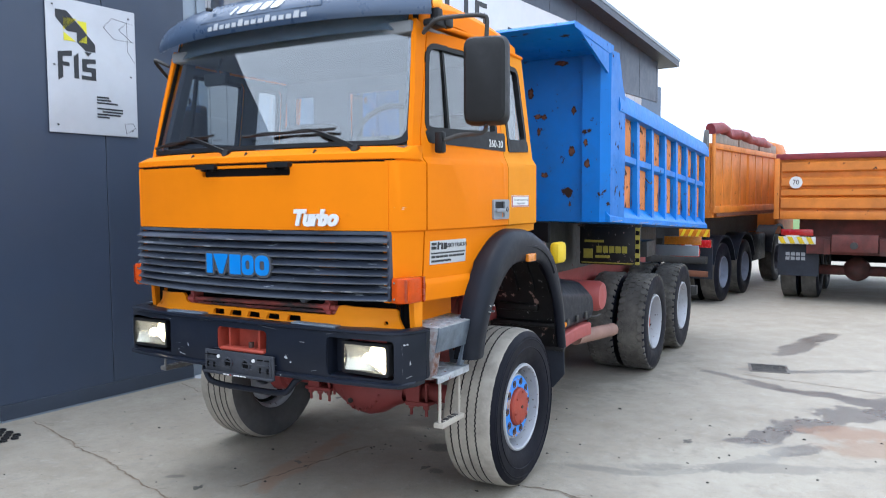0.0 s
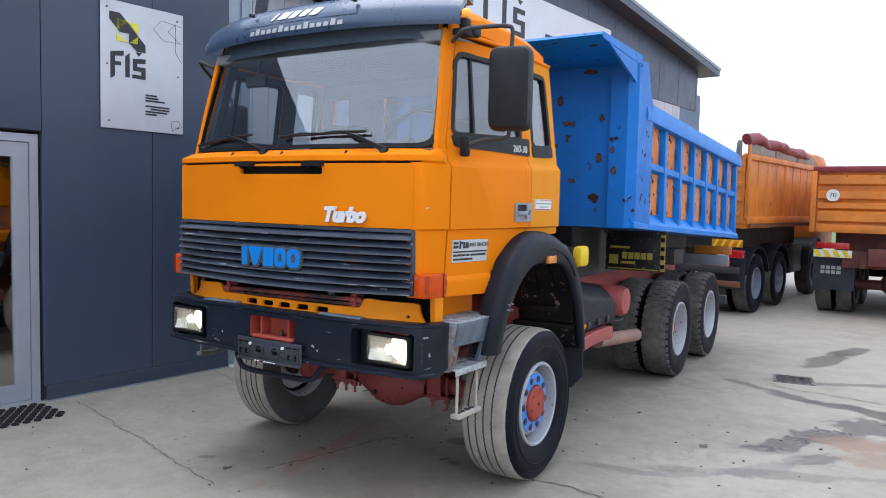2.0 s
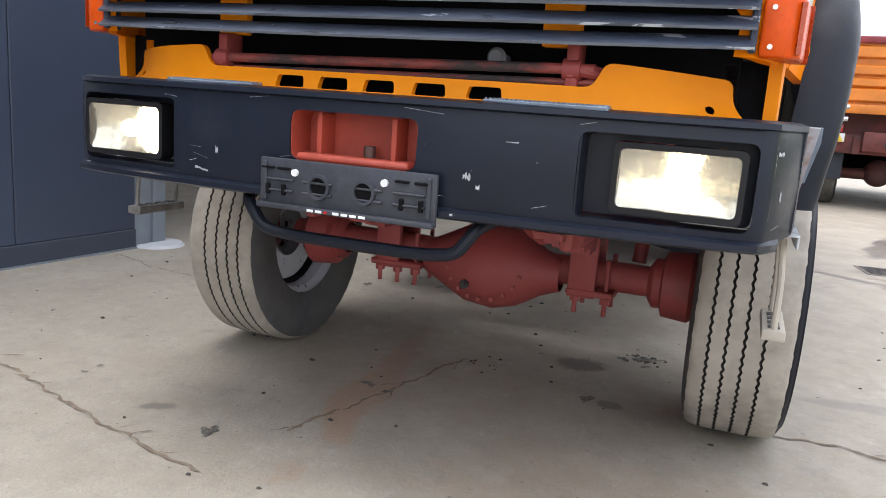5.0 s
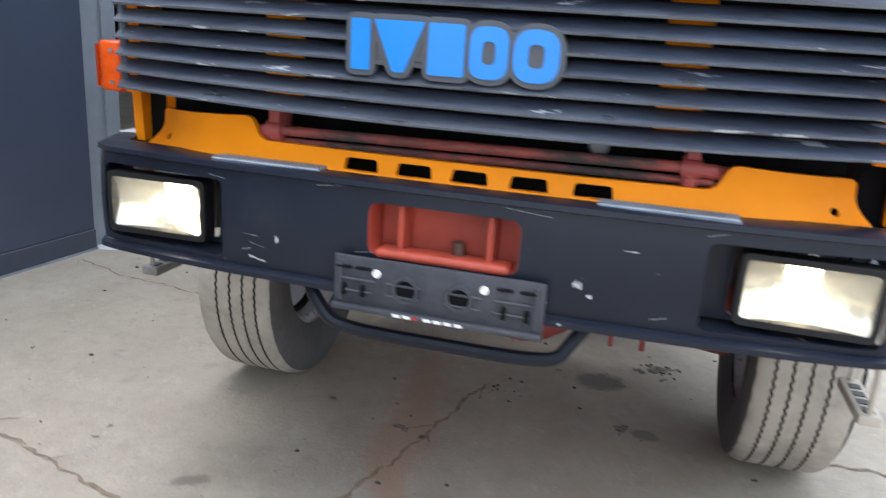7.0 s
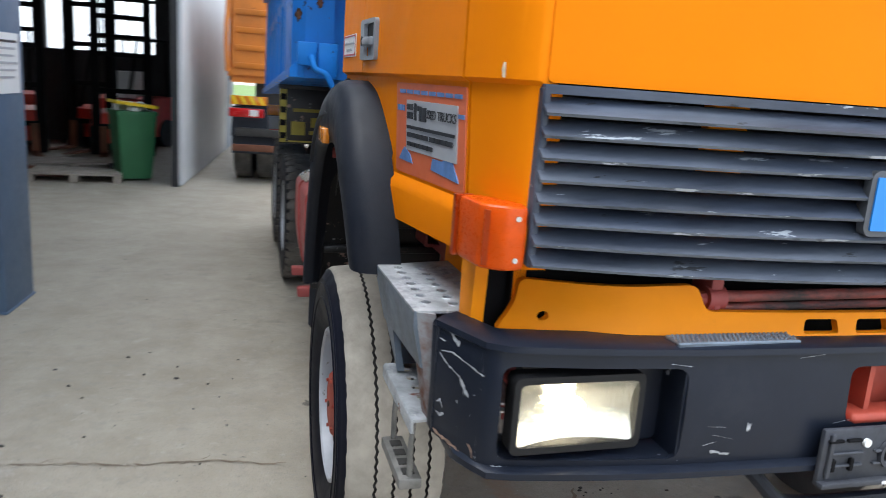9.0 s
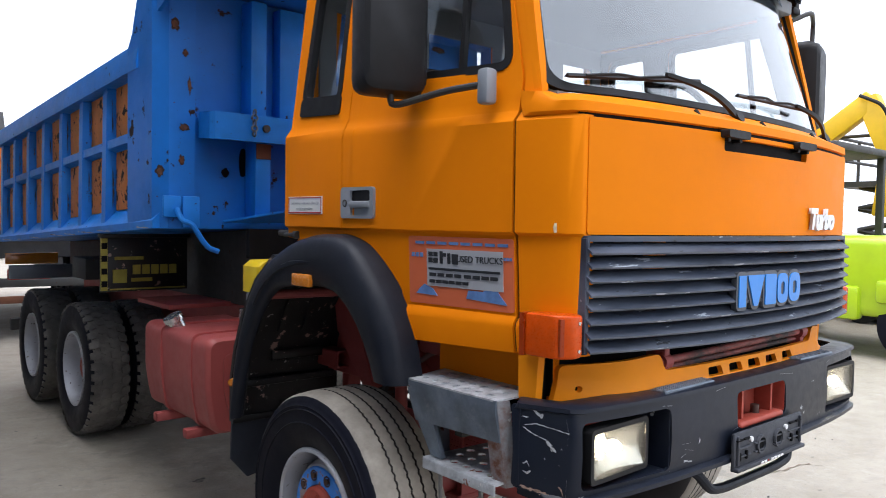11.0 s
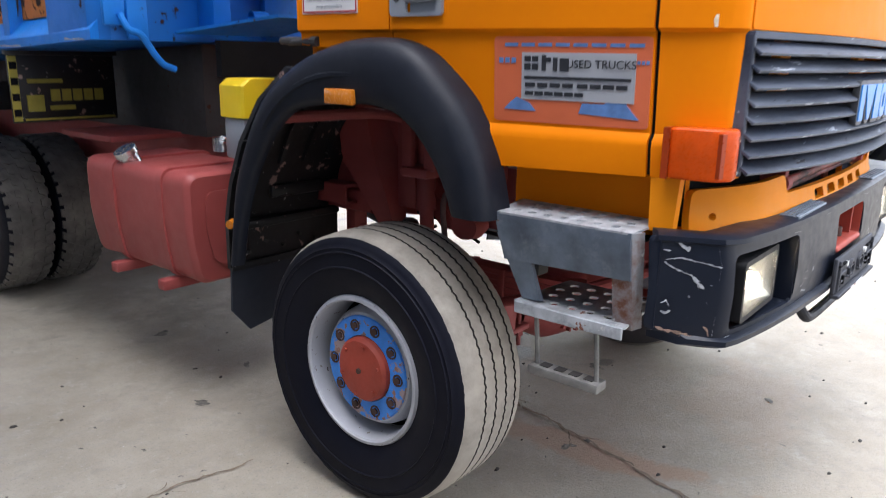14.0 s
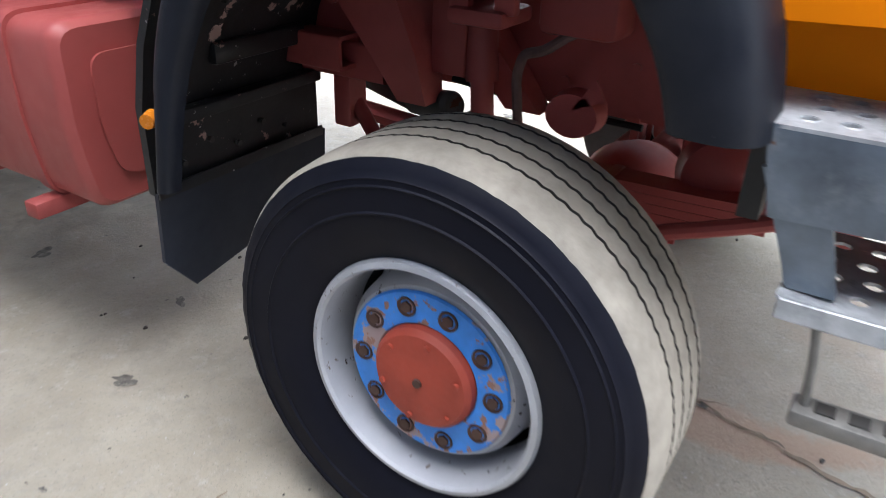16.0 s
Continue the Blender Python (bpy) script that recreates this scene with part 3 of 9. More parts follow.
def sheet(bm, outer, holes, fn, thick, cuts=(), mat=0):
    """A panel with holes: 2D outlines, cut where it bends (axis, value), bent by fn(a, b) and given a thickness (3D vector or metres)."""
    tmp = bmesh.new()
    edges = []
    for loop in (outer, *holes):
        vs = [tmp.verts.new((a, b, 0)) for a, b in loop]
        edges += [tmp.edges.new((vs[i], vs[(i + 1) % len(vs)])) for i in range(len(vs))]
    bmesh.ops.triangle_fill(tmp, use_beauty=True, use_dissolve=False, edges=edges)
    for axis, value in cuts:
        co, no = ((value, 0, 0), (1, 0, 0)) if axis == 0 else ((0, value, 0), (0, 1, 0))
        bmesh.ops.bisect_plane(tmp, geom=tmp.verts[:] + tmp.edges[:] + tmp.faces[:], dist=1e-5, plane_co=co, plane_no=no)
    front = {v: bm.verts.new(fn(v.co.x, v.co.y)) for v in tmp.verts}
    if thick is None:
        for f in tmp.faces:
            bm.faces.new([front[v] for v in f.verts]).material_index = mat
        tmp.free()
        return bm
    back = {v: bm.verts.new(Vector(fn(v.co.x, v.co.y)) + Vector(thick)) for v in tmp.verts}
    for f in tmp.faces:
        bm.faces.new([front[v] for v in f.verts]).material_index = mat
        bm.faces.new([back[v] for v in reversed(f.verts)]).material_index = mat
    for e in tmp.edges:
        if len(e.link_faces) == 1:
            a, b = e.verts
            bm.faces.new((front[a], front[b], back[b], back[a])).material_index = mat
    tmp.free()
    return bm


def text(name, body, size, m, mat, parent, label="", extrude=0.002, shear=0.0, align="CENTER", bold=0.0):
    c = bpy.data.curves.new(name, "FONT")
    c.body, c.size, c.extrude, c.shear, c.align_x, c.align_y, c.offset = body, size, extrude, shear, align, "CENTER", bold
    tmp = bpy.data.objects.new(name, c)
    me = bpy.data.meshes.new_from_object(tmp)
    bpy.data.objects.remove(tmp)
    me.name = name
    me.materials.clear()
    me.materials.append(mat)
    ob = new(name, me)
    ob.parent = parent
    ob.matrix_basis = m
    if label:
        ob["label"] = label
    return ob


# ---- ground ----
def wavy(p, q, width, seed, step=0.025, stray=0.011):
    """An irregular strip between two points on the ground, as a crack runs."""
    rng = random.Random(seed)
    p, q = Vector((*p, 0)), Vector((*q, 0))
    d = q - p
    n = max(2, int(d.length / step))
    side = Vector((-d.y, d.x, 0)).normalized()
    off, rows = 0.0, []
    for i in range(n + 1):
        off = off * 0.8 + rng.uniform(-stray, stray)
        w = width * rng.uniform(0.35, 1.3) * (0.4 if i in (0, n) else 1.0)
        c = p + d * (i / n) + side * off
        rows.append((c + side * w / 2, c - side * w / 2))
    return rows


def crack(points, width, seed):
    bm = B()
    for k, (a, b) in enumerate(zip(points, points[1:])):
        rows = [[bm.verts.new((v.x, v.y, 0.004)) for v in r] for r in wavy(a, b, width, seed + k)]
        for r, s in zip(rows, rows[1:]):
            bm.faces.new((r[0], r[1], s[1], s[0]))
    rng = random.Random(seed + 900)
    for a, b in zip(points, points[1:]):
        d = Vector((b[0] - a[0], b[1] - a[1]))
        for k in range(max(1, int(d.length / 0.22))):
            p = Vector(a) + d * rng.random()
            turn = math.atan2(d.y, d.x) + rng.choice((-1, 1)) * rng.uniform(0.4, 1.1)
            q = p + Vector((math.cos(turn), math.sin(turn))) * rng.uniform(0.04, 0.16)
            rows = [[bm.verts.new((v.x, v.y, 0.0045)) for v in r] for r in wavy(p, q, width * 0.4, seed + 50 + k, 0.02)]
            for r, s in zip(rows, rows[1:]):
                bm.faces.new((r[0], r[1], s[1], s[0]))
    return tagged(finish("ground_crack", bm, CRACK), "thin dirt-filled crack in the concrete yard", "crack", kind="structure")


def blot(name, cx, cy, rx, ry, turn, mat, label, seed, z=0.004, rough=0.3, n=40):
    """A stain with an uneven outline."""
    rng = random.Random(seed)
    ph = [(rng.uniform(0.3, 1.0) / k, k, rng.uniform(0, 6.28)) for k in range(2, 9)]
    bm = B()
    vs = []
    for i in range(n):
        a = 2 * math.pi * i / n
        r = max(0.25, 1 + rough * sum(w * math.sin(k * a + f) for w, k, f in ph))
        x, y = r * rx * math.cos(a), r * ry * math.sin(a)
        c, s = math.cos(turn), math.sin(turn)
        vs.append(bm.verts.new((cx + c * x - s * y, cy + s * x + c * y, z)))
    bm.faces.new(vs)
    return tagged(finish(name, bm, mat), label, "stain", kind="structure")


bm = B()
xs = [-300, -60, -20, -6, -2, 2, 6, 12, 30, 80, 300]
ys = [-300, -60, -20, -6, -2, 2, 6, 12, 20, 40, 100, 300]
grid = [[bm.verts.new((x, y, 0)) for y in ys] for x in xs]
for i in range(len(xs) - 1):
    for j in range(len(ys) - 1):
        bm.faces.new((grid[i][j], grid[i + 1][j], grid[i + 1][j + 1], grid[i][j + 1]))
tagged(finish("ground", bm, CONCRETE), "worn grey-beige concrete yard with stains and cracks", "ground", kind="structure")

# ---- building: its own axes, x out of the wall, y along it ----
HALLM = pose(-2.985, 1.95, 0, 0, 0, -5.5)


def built(name, bm, mat, label, category, kind="structure", m=HALLM):
    ob = tagged(finish(name, bm, mat), label, category, kind=kind)
    ob.matrix_world = m
    return ob


bm = B()
box(bm, -0.26, -16, 0, -0.06, -2.92, 4.7)
box(bm, -0.26, -2.92, 2.36, -0.06, -1.72, 4.7)
box(bm, -0.26, -1.72, 0, -0.06, 0.20, 4.25)
box(bm, -0.26, -1.72, 4.25, -0.06, 0.058, 4.7)
box(bm, -8.0, -16, 4.6, -0.26, 0.06, 4.7)
wall_office = built("wall_office", bm, HALL, "anthracite sandwich-panel office wall beside the parked truck", "wall")
edges_u = [-16, -13.9, -11.8, -9.7, -7.6, -5.5, -4.2, -2.92]
for a, b in zip(edges_u, edges_u[1:]):
    part("panel", box(B(), -0.06, a + 0.003, 0.14, 0.0, b - 0.003, 4.7, 0.004, 1), WALL, wall_office)
part("panel", box(B(), -0.06, -2.917, 2.37, 0.0, -1.723, 4.7, 0.004, 1), WALL, wall_office)
part("panel", box(B(), -0.06, -1.717, 0.14, 0.0, -0.683, 4.7, 0.004, 1), WALL, wall_office)
part("panel", box(B(), -0.06, -0.677, 0.14, 0.0, 0.20, 4.25, 0.004, 1), WALL, wall_office)
part("base_trim", box(B(), -0.06, -1.70, 0.012, 0.008, 0.202, 0.138, 0.003, 1), WALL_TRIM, wall_office)
part("base_trim", box(B(), -0.06, -16, 0.012, 0.008, -2.95, 0.138, 0.003, 1), WALL_TRIM, wall_office)
part("flashing", box(B(), -0.05, -1.70, 0.0, 0.016, 0.204, 0.012), JAMB, wall_office, "thin pale flashing along the foot of the wall")

# glazed office door
door = thing("door_1", "glazed office door with silver aluminium frame in a dark wall", "door", kind="structure", m=HALLM)
bm = B()
sheet(bm, rect(-2.90, 0.0, -1.74, 2.34), [rect(-2.83, 0.03, -1.81, 2.27)], lambda a, b: (-0.03, a, b), (-0.09, 0, 0))
part("door_frame", bm, DOORFRAME, door)
bm = B()
sheet(bm, rect(-2.825, 0.035, -1.815, 2.265), [rect(-2.70, 0.18, -1.94, 2.14)], lambda a, b: (-0.045, a, b), (-0.05, 0, 0))
leaf = part("door_leaf", bm, DOORFRAME, door)
part("pane", box(B(), -0.075, -2.70, 0.18, -0.067, -1.94, 2.14), GLASS_DOOR, leaf)
part("door_handle", pipe(B(), [(-0.03, -2.75, 0.9), (0.03, -2.75, 0.95), (0.03, -2.75, 1.25), (-0.03, -2.75, 1.3)], 0.014), CHROME, door)
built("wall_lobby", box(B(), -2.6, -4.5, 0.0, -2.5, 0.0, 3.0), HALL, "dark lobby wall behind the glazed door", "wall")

# ring mat at the door
bm = B()
for i in range(13):
    for j in range(9):
        u, v = -2.86 + i * 0.085, 0.06 + j * 0.058
        lathe(bm, [(0.0, 0.030), (0.014, 0.030), (0.014, 0.022), (0.0, 0.022)], 8, m=Matrix.Translation((v, u + (j % 2) * 0.042, 0.003)) @ Matrix.Rotation(-math.pi / 2, 4, "Y"))
built("wall_pipe", pipe(B(), [(0.0, 0.35, 3.25), (0.35, 0.3, 3.4), (0.66, 0.1, 3.75), (0.85, 0.05, 4.15), (1.1, 0.05, 4.3), (1.5, 0.05, 4.18)], 0.06, 14), GALV, "bent galvanised pipe above the wall corner", "pipe")
mat_ob = built("door_mat", bm, MATRUBBER, "black rubber ring door mat on the concrete", "door mat", kind="thing")
tagged(mat_ob, kind="")

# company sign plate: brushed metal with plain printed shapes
sign = thing("wall_sign", "brushed aluminium company sign plate on the dark wall", "sign", m=HALLM)
S0, S1, SZ0, SZ1 = -1.205, -0.36, 2.45, 3.62
part("plate", box(B(), 0.012, S0, SZ0, 0.02, S1, SZ1, 0.003, 1), ALU, sign)


def flat(name, pts, mat, parent, x=0.0245, label="", thick=0.003):
    bm = B()
    sheet(bm, pts, [], lambda a, b: (x, a, b), (-thick, 0, 0))
    return part(name, bm, mat, parent, label)


def su(px, py):
    """A place on the plate from parts of its width and height."""
    return (S0 + px * (S1 - S0), SZ1 - py * (SZ1 - SZ0))


for cx, cy in ((0.07, 0.06), (0.92, 0.06), (0.93, 0.52), (0.09, 0.94), (0.93, 0.95), (0.07, 0.5)):
    u, z = su(cx, cy)
    part("bolt", cyl(B(), (0.02, u, z), (0.027, u, z), 0.008, 10), STEEL, sign)
LOGO = (
    (((0.10, 0.09), (0.22, 0.09), (0.33, 0.17), (0.33, 0.24), (0.22, 0.24), (0.10, 0.15)), SIGNDARK),
    (((0.18, 0.14), (0.32, 0.14), (0.18, 0.235)), SIGNYELLOW),
    (((0.32, 0.15), (0.43, 0.15), (0.43, 0.24)), SIGNYELLOW),
    (((0.18, 0.25), (0.18, 0.31), (0.31, 0.31)), SIGNYELLOW),
    (((0.43, 0.25), (0.43, 0.31), (0.33, 0.31)), SIGNYELLOW),
    (((0.33, 0.17), (0.52, 0.31), (0.52, 0.37), (0.42, 0.37), (0.32, 0.31)), SIGNDARK),
    (((0.11, 0.40), (0.26, 0.38), (0.26, 0.42), (0.16, 0.43), (0.16, 0.585), (0.11, 0.61)), SIGNDARK),
    (((0.16, 0.47), (0.23, 0.47), (0.23, 0.50), (0.16, 0.50)), SIGNDARK),
    (((0.28, 0.42), (0.33, 0.39), (0.33, 0.585), (0.28, 0.585)), SIGNDARK),
    (((0.37, 0.43), (0.52, 0.42), (0.52, 0.455), (0.42, 0.465), (0.42, 0.49), (0.52, 0.49), (0.52, 0.585), (0.36, 0.585), (0.36, 0.555), (0.47, 0.555), (0.47, 0.525), (0.37, 0.525)), SIGNDARK),
    (((0.40, 0.375), (0.48, 0.375), (0.44, 0.405)), SIGNDARK),
)
for pts, mm in LOGO:
    flat("printed_shape", [su(*p) for p in pts], mm, sign)
for k, (a, b) in enumerate(((0.52, 0.66), (0.52, 0.68), (0.52, 0.76), (0.52, 0.82), (0.58, 0.82), (0.52, 0.79), (0.52, 0.66))):
    y = (0.70, 0.722, 0.744, 0.788, 0.81, 0.832, 0.854)[k]
    flat("printed_bar", [su(a, y), su(b, y), su(b, y + 0.013), su(a, y + 0.013)], SIGNDARK, sign)
LINES = (((0.62, 0.16), (0.72, 0.08), (0.98, 0.10)), ((0.62, 0.16), (0.74, 0.24), (0.98, 0.24)), ((0.80, 0.16), (0.90, 0.09), (0.90, 0.32), (0.98, 0.40)), ((0.80, 0.16), (0.96, 0.24)), ((0.84, 0.90), (0.94, 0.89), (0.98, 0.94)), ((0.84, 0.90), (0.86, 0.98), (0.96, 0.93)))
for line in LINES:
    pts = [su(*p) for p in line]
    for a, b in zip(pts, pts[1:]):
        part("engraved_line", pipe(B(), [(0.0215, *a), (0.0215, *b)], 0.0016, 4, smooth=0), SIGNDARK, sign)

# guide rail, pad and column at the open hall
built("door_jamb", loft(B(), [[(x, u, z) for x, u in ((-0.01, 0.205), (-0.01, 0.33), (-0.03, 0.33), (-0.03, 0.37), (-0.01, 0.37), (-0.01, 0.48), (-0.30, 0.48), (-0.30, 0.205))] for z in (0.0, 4.26)]), JAMB, "pale grey steel guide rail at the hall opening", "door jamb")
built("footing", lathe(B(), [(0.0, 0.0001), (0.02, 0.0001), (0.02, 0.17), (0.0, 0.19)], 28, m=Matrix.Translation((0.0, 0.40, 0)) @ Matrix.Rotation(-math.pi / 2, 4, "Y")), PANEL, "round pale concrete footing at the wall corner", "footing")
column = built("column", box(B(), -0.65, 1.88, 0, -0.16, 2.38, 4.26, 0.01, 2), COLUMN, "blue-grey clad steel column of the open hall", "column")
part("base_plate", box(B(), -0.66, 1.87, 0.0, -0.15, 2.39, 0.015, 0.004, 1), COLUMN, column)
notice = built("notice", box(B(), -0.158, 1.93, 1.42, -0.155, 2.30, 1.80), WHITE, "white paper notice with small unreadable print taped on the column", "notice")
tagged(notice, kind="")
notice.pop("kind", None)
for k in range(6):
    part("printed_bar", box(B(), -0.155, 1.97, 1.74 - 0.045 * k, -0.152, 2.26 - 0.03 * (k % 3), 1.755 - 0.045 * k), SIGNGREY if k else SIGNDARK, notice)
sw = built("switch_box", box(B(), -0.50, 1.82, 0.92, -0.38, 1.88, 1.24, 0.012, 2), PANEL, "small grey switch box on the column", "switch box")
sw.pop("kind", None)

curtain = built("raised_door", box(B(), -0.33, 0.49, 2.05, -0.29, 1.86, 4.25), HALL, "pale ribbed sectional door, half raised", "door")
for k in range(6):
    part("panel", box(B(), -0.29, 0.49 + k * 0.228, 2.05, -0.275, 0.714 + k * 0.228, 4.25, 0.004, 1), PANEL, curtain)
part("bottom_seal", box(B(), -0.345, 0.49, 2.0, -0.27, 1.86, 2.05, 0.008), JAMB, curtain)

# upper front, soffit, roof edge
bm = B()
loft(bm, [[(0.0, 0.06, 4.26), (0.0, 14.3, 4.26), (0.0, 14.3, 5.28), (0.0, 0.06, 6.72)], [(-0.2, 0.06, 4.26), (-0.2, 14.3, 4.26), (-0.2, 14.3, 5.28), (-0.2, 0.06, 6.72)]])
wall_upper = built("wall_upper", bm, WALL, "anthracite upper front of the hall above its openings", "wall")
for k in range(12):
    u = 1.2 + k * 1.18
    part("panel_joint", box(B(), -0.001, u, 4.27, 0.004, u + 0.012, 6.6 - 0.101 * u), WALL_TRIM, wall_upper)
bm = B()
loft(bm, [[(0.35, 0.0, 6.64), (0.35, 14.9, 5.19), (0.35, 14.9, 5.37), (0.35, 0.0, 6.82)], [(-14, 0.0, 6.64), (-14, 14.9, 5.19), (-14, 14.9, 5.37), (-14, 0.0, 6.82)]])
roof = built("roof", bm, WALL_TRIM, "sloping dark roof of the hall with a pale edge", "roof")
part("roof_edge", loft(B(), [[(0.36, 0.0, 6.78), (0.36, 14.95, 5.33), (0.36, 14.95, 5.40), (0.36, 0.0, 6.85)], [(0.33, 0.0, 6.78), (0.33, 14.95, 5.33), (0.33, 14.95, 5.40), (0.33, 0.0, 6.85)]]), JAMB, roof, "thin pale metal edging")
board = built("name_board", box(B(), 0.004, 3.3, 4.40, 0.035, 9.2, 5.30, 0.004, 1), BOARD, "long pale company name board high on the dark hall front", "sign")
board.pop("kind", None)
for pts in (((3.55, 5.22), (3.8, 5.22), (4.05, 4.95), (4.3, 5.22), (4.42, 5.1), (4.2, 4.88), (4.42, 4.62), (4.2, 4.55), (4.0, 4.75), (3.8, 4.55), (3.6, 4.62), (3.82, 4.85)), ((4.78, 5.10), (5.08, 5.10), (5.08, 5.02), (4.90, 5.02), (4.90, 4.55), (4.78, 4.5)), ((5.3, 5.05), (5.42, 5.05), (5.42, 4.55), (5.3, 4.55)), ((5.62, 5.0), (5.98, 5.0), (5.98, 4.92), (5.74, 4.92), (5.74, 4.82), (5.98, 4.82), (5.98, 4.55), (5.62, 4.55), (5.62, 4.63), (5.86, 4.63), (5.86, 4.74), (5.62, 4.74)), ((5.74, 5.14), (5.9, 5.14), (5.82, 5.06))):
    flat("printed_shape", list(pts), SIGNDARK, board, 0.039)
for k in range(4):
    flat("printed_bar", rect(6.65 + 0.4 * k, 4.6, 6.95 + 0.4 * k, 4.76), SIGNDARK, board, 0.039)

# pale gate panels and end column of the hall
wall_gate = built("wall_gate", box(B(), -0.16, 7.78, 0, -0.07, 13.22, 4.255), HALL, "hall wall of pale ribbed door panels", "wall")
for k in range(11):
    part("panel", box(B(), -0.07, 7.78 + k * 0.494, 0.02, -0.015, 7.78 + (k + 1) * 0.494 - 0.006, 4.255, 0.006, 1), PANEL, wall_gate)
built("end_column", box(B(), -0.22, 13.22, 0, -0.02, 14.62, 4.68, 0.01, 1), COLUMN, "dark blue-grey end column of the hall", "column")
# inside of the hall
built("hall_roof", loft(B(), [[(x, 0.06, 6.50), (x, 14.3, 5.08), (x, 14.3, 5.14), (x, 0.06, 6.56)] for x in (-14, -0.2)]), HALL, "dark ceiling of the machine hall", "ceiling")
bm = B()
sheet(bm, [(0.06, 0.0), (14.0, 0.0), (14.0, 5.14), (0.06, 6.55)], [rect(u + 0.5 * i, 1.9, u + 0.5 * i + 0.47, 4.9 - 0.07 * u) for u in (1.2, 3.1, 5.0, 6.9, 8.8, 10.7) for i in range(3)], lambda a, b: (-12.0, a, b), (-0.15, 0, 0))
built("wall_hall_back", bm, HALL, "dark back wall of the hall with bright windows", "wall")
bm = B()
sheet(bm, rect(-13, 0.0, -0.9, 5.2), [rect(x, 1.85, x + 2.1, 3.75) for x in (-12.4, -10.2, -8.0, -5.8, -3.6)], lambda a, b: (a, 13.6, b), (0, 0.15, 0))
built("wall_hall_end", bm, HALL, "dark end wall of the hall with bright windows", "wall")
for x in (-12.4, -10.2, -8.0, -5.8, -3.6):
    bm = B()
    for k in range(1, 4):
        box(bm, x + 0.525 * k - 0.015, 13.62, 1.85, x + 0.525 * k + 0.015, 13.68, 3.75)
    for z in (2.9,):
        box(bm, x, 13.62, z - 0.03, x + 2.1, 13.68, z + 0.03)
    built("window_bars", bm, DARK, "dark glazing bars in the hall window", "window")
built("wall_hall_side", box(B(), -12, -0.1, 0, -0.4, 0.06, 6.55), HALL, "dark inner wall between office and hall", "wall")


# ---- the dump truck ----
truck = thing("dump_truck", "orange cab-over dump truck with worn blue tipper body", "truck")


def mirror(ob):
    """The same part on the other side of the truck."""
    return again(ob, Matrix.Diagonal((-1, 1, 1, 1)) @ ob.matrix_basis)


def lerp(pts, t):
    """Straight lines through rows of (t, value)."""
    for (a, p), (b, q) in zip(pts, pts[1:]):
        if t <= b:
            k = max(0.0, min(1.0, (t - a) / (b - a)))
            return p + (q - p) * k
    return pts[-1][1]


def front_y(x):
    return -0.132 + 0.093 * (abs(x) / 0.957) ** 2.2


W_Y = ((-0.039, 0.957), (-0.034, 0.968), (-0.022, 0.984), (-0.004, 0.998), (0.024, 1.012), (0.07, 1.029), (0.16, 1.056), (0.62, 1.118), (0.95, 1.14), (1.7, 1.145))
W_Z = ((1.20, -0.034), (1.30, -0.020), (1.385, -0.011), (1.402, -0.014), (1.420, -0.029), (1.680, -0.017), (1.69, 0.0), (2.04, 0.0), (2.075, -0.028), (2.20, -0.045), (2.86, -0.125))


def side_x(y, z):
    return lerp(W_Y, y) + lerp(W_Z, z - 0.04 * max(0.0, min(1.0, (y - 0.16) / 1.5)) * (1 if z > 1.8 else 0))


def side(outer, holes, name, mat, parent, thick=-0.03, off=0.0, cuts=()):
    bm = B()
    base = [(1, z) for z, _ in W_Z] + [(1, z + 0.04) for z, _ in W_Z if z > 1.8] + [(0, y) for y, _ in W_Y] + list(cuts)
    sheet(bm, outer, holes, lambda y, z: (side_x(y, z) + off, y, z), (thick, 0, 0), base)
    return part(name, bm, mat, parent)


# windows of the door and behind it
DW = rounded([(0.215, 2.215), (0.955, 2.235), (0.962, 2.72), (0.31, 2.71)], [0.07, 0.05, 0.06, 0.09], 5)
QW = rounded([(1.098, 2.20), (1.398, 2.215), (1.375, 2.71), (1.105, 2.715)], 0.055, 5)
ARCH = [(0.655, 1.295), (0.70, 1.40), (0.80, 1.52), (0.95, 1.595), (1.12, 1.62)]


def grow(pts, d):
    c = Vector((sum(p[0] for p in pts) / len(pts), sum(p[1] for p in pts) / len(pts)))
    out = []
    for i in range(len(pts)):
        a, b = Vector(pts[i - 1]), Vector(pts[(i + 1) % len(pts)])
        t = (b - a).normalized()
        nrm = Vector((t.y, -t.x))
        if nrm.dot(Vector(pts[i]) - c) < 0:
            nrm = -nrm
        out.append(tuple(Vector(pts[i]) + d * nrm))
    return out


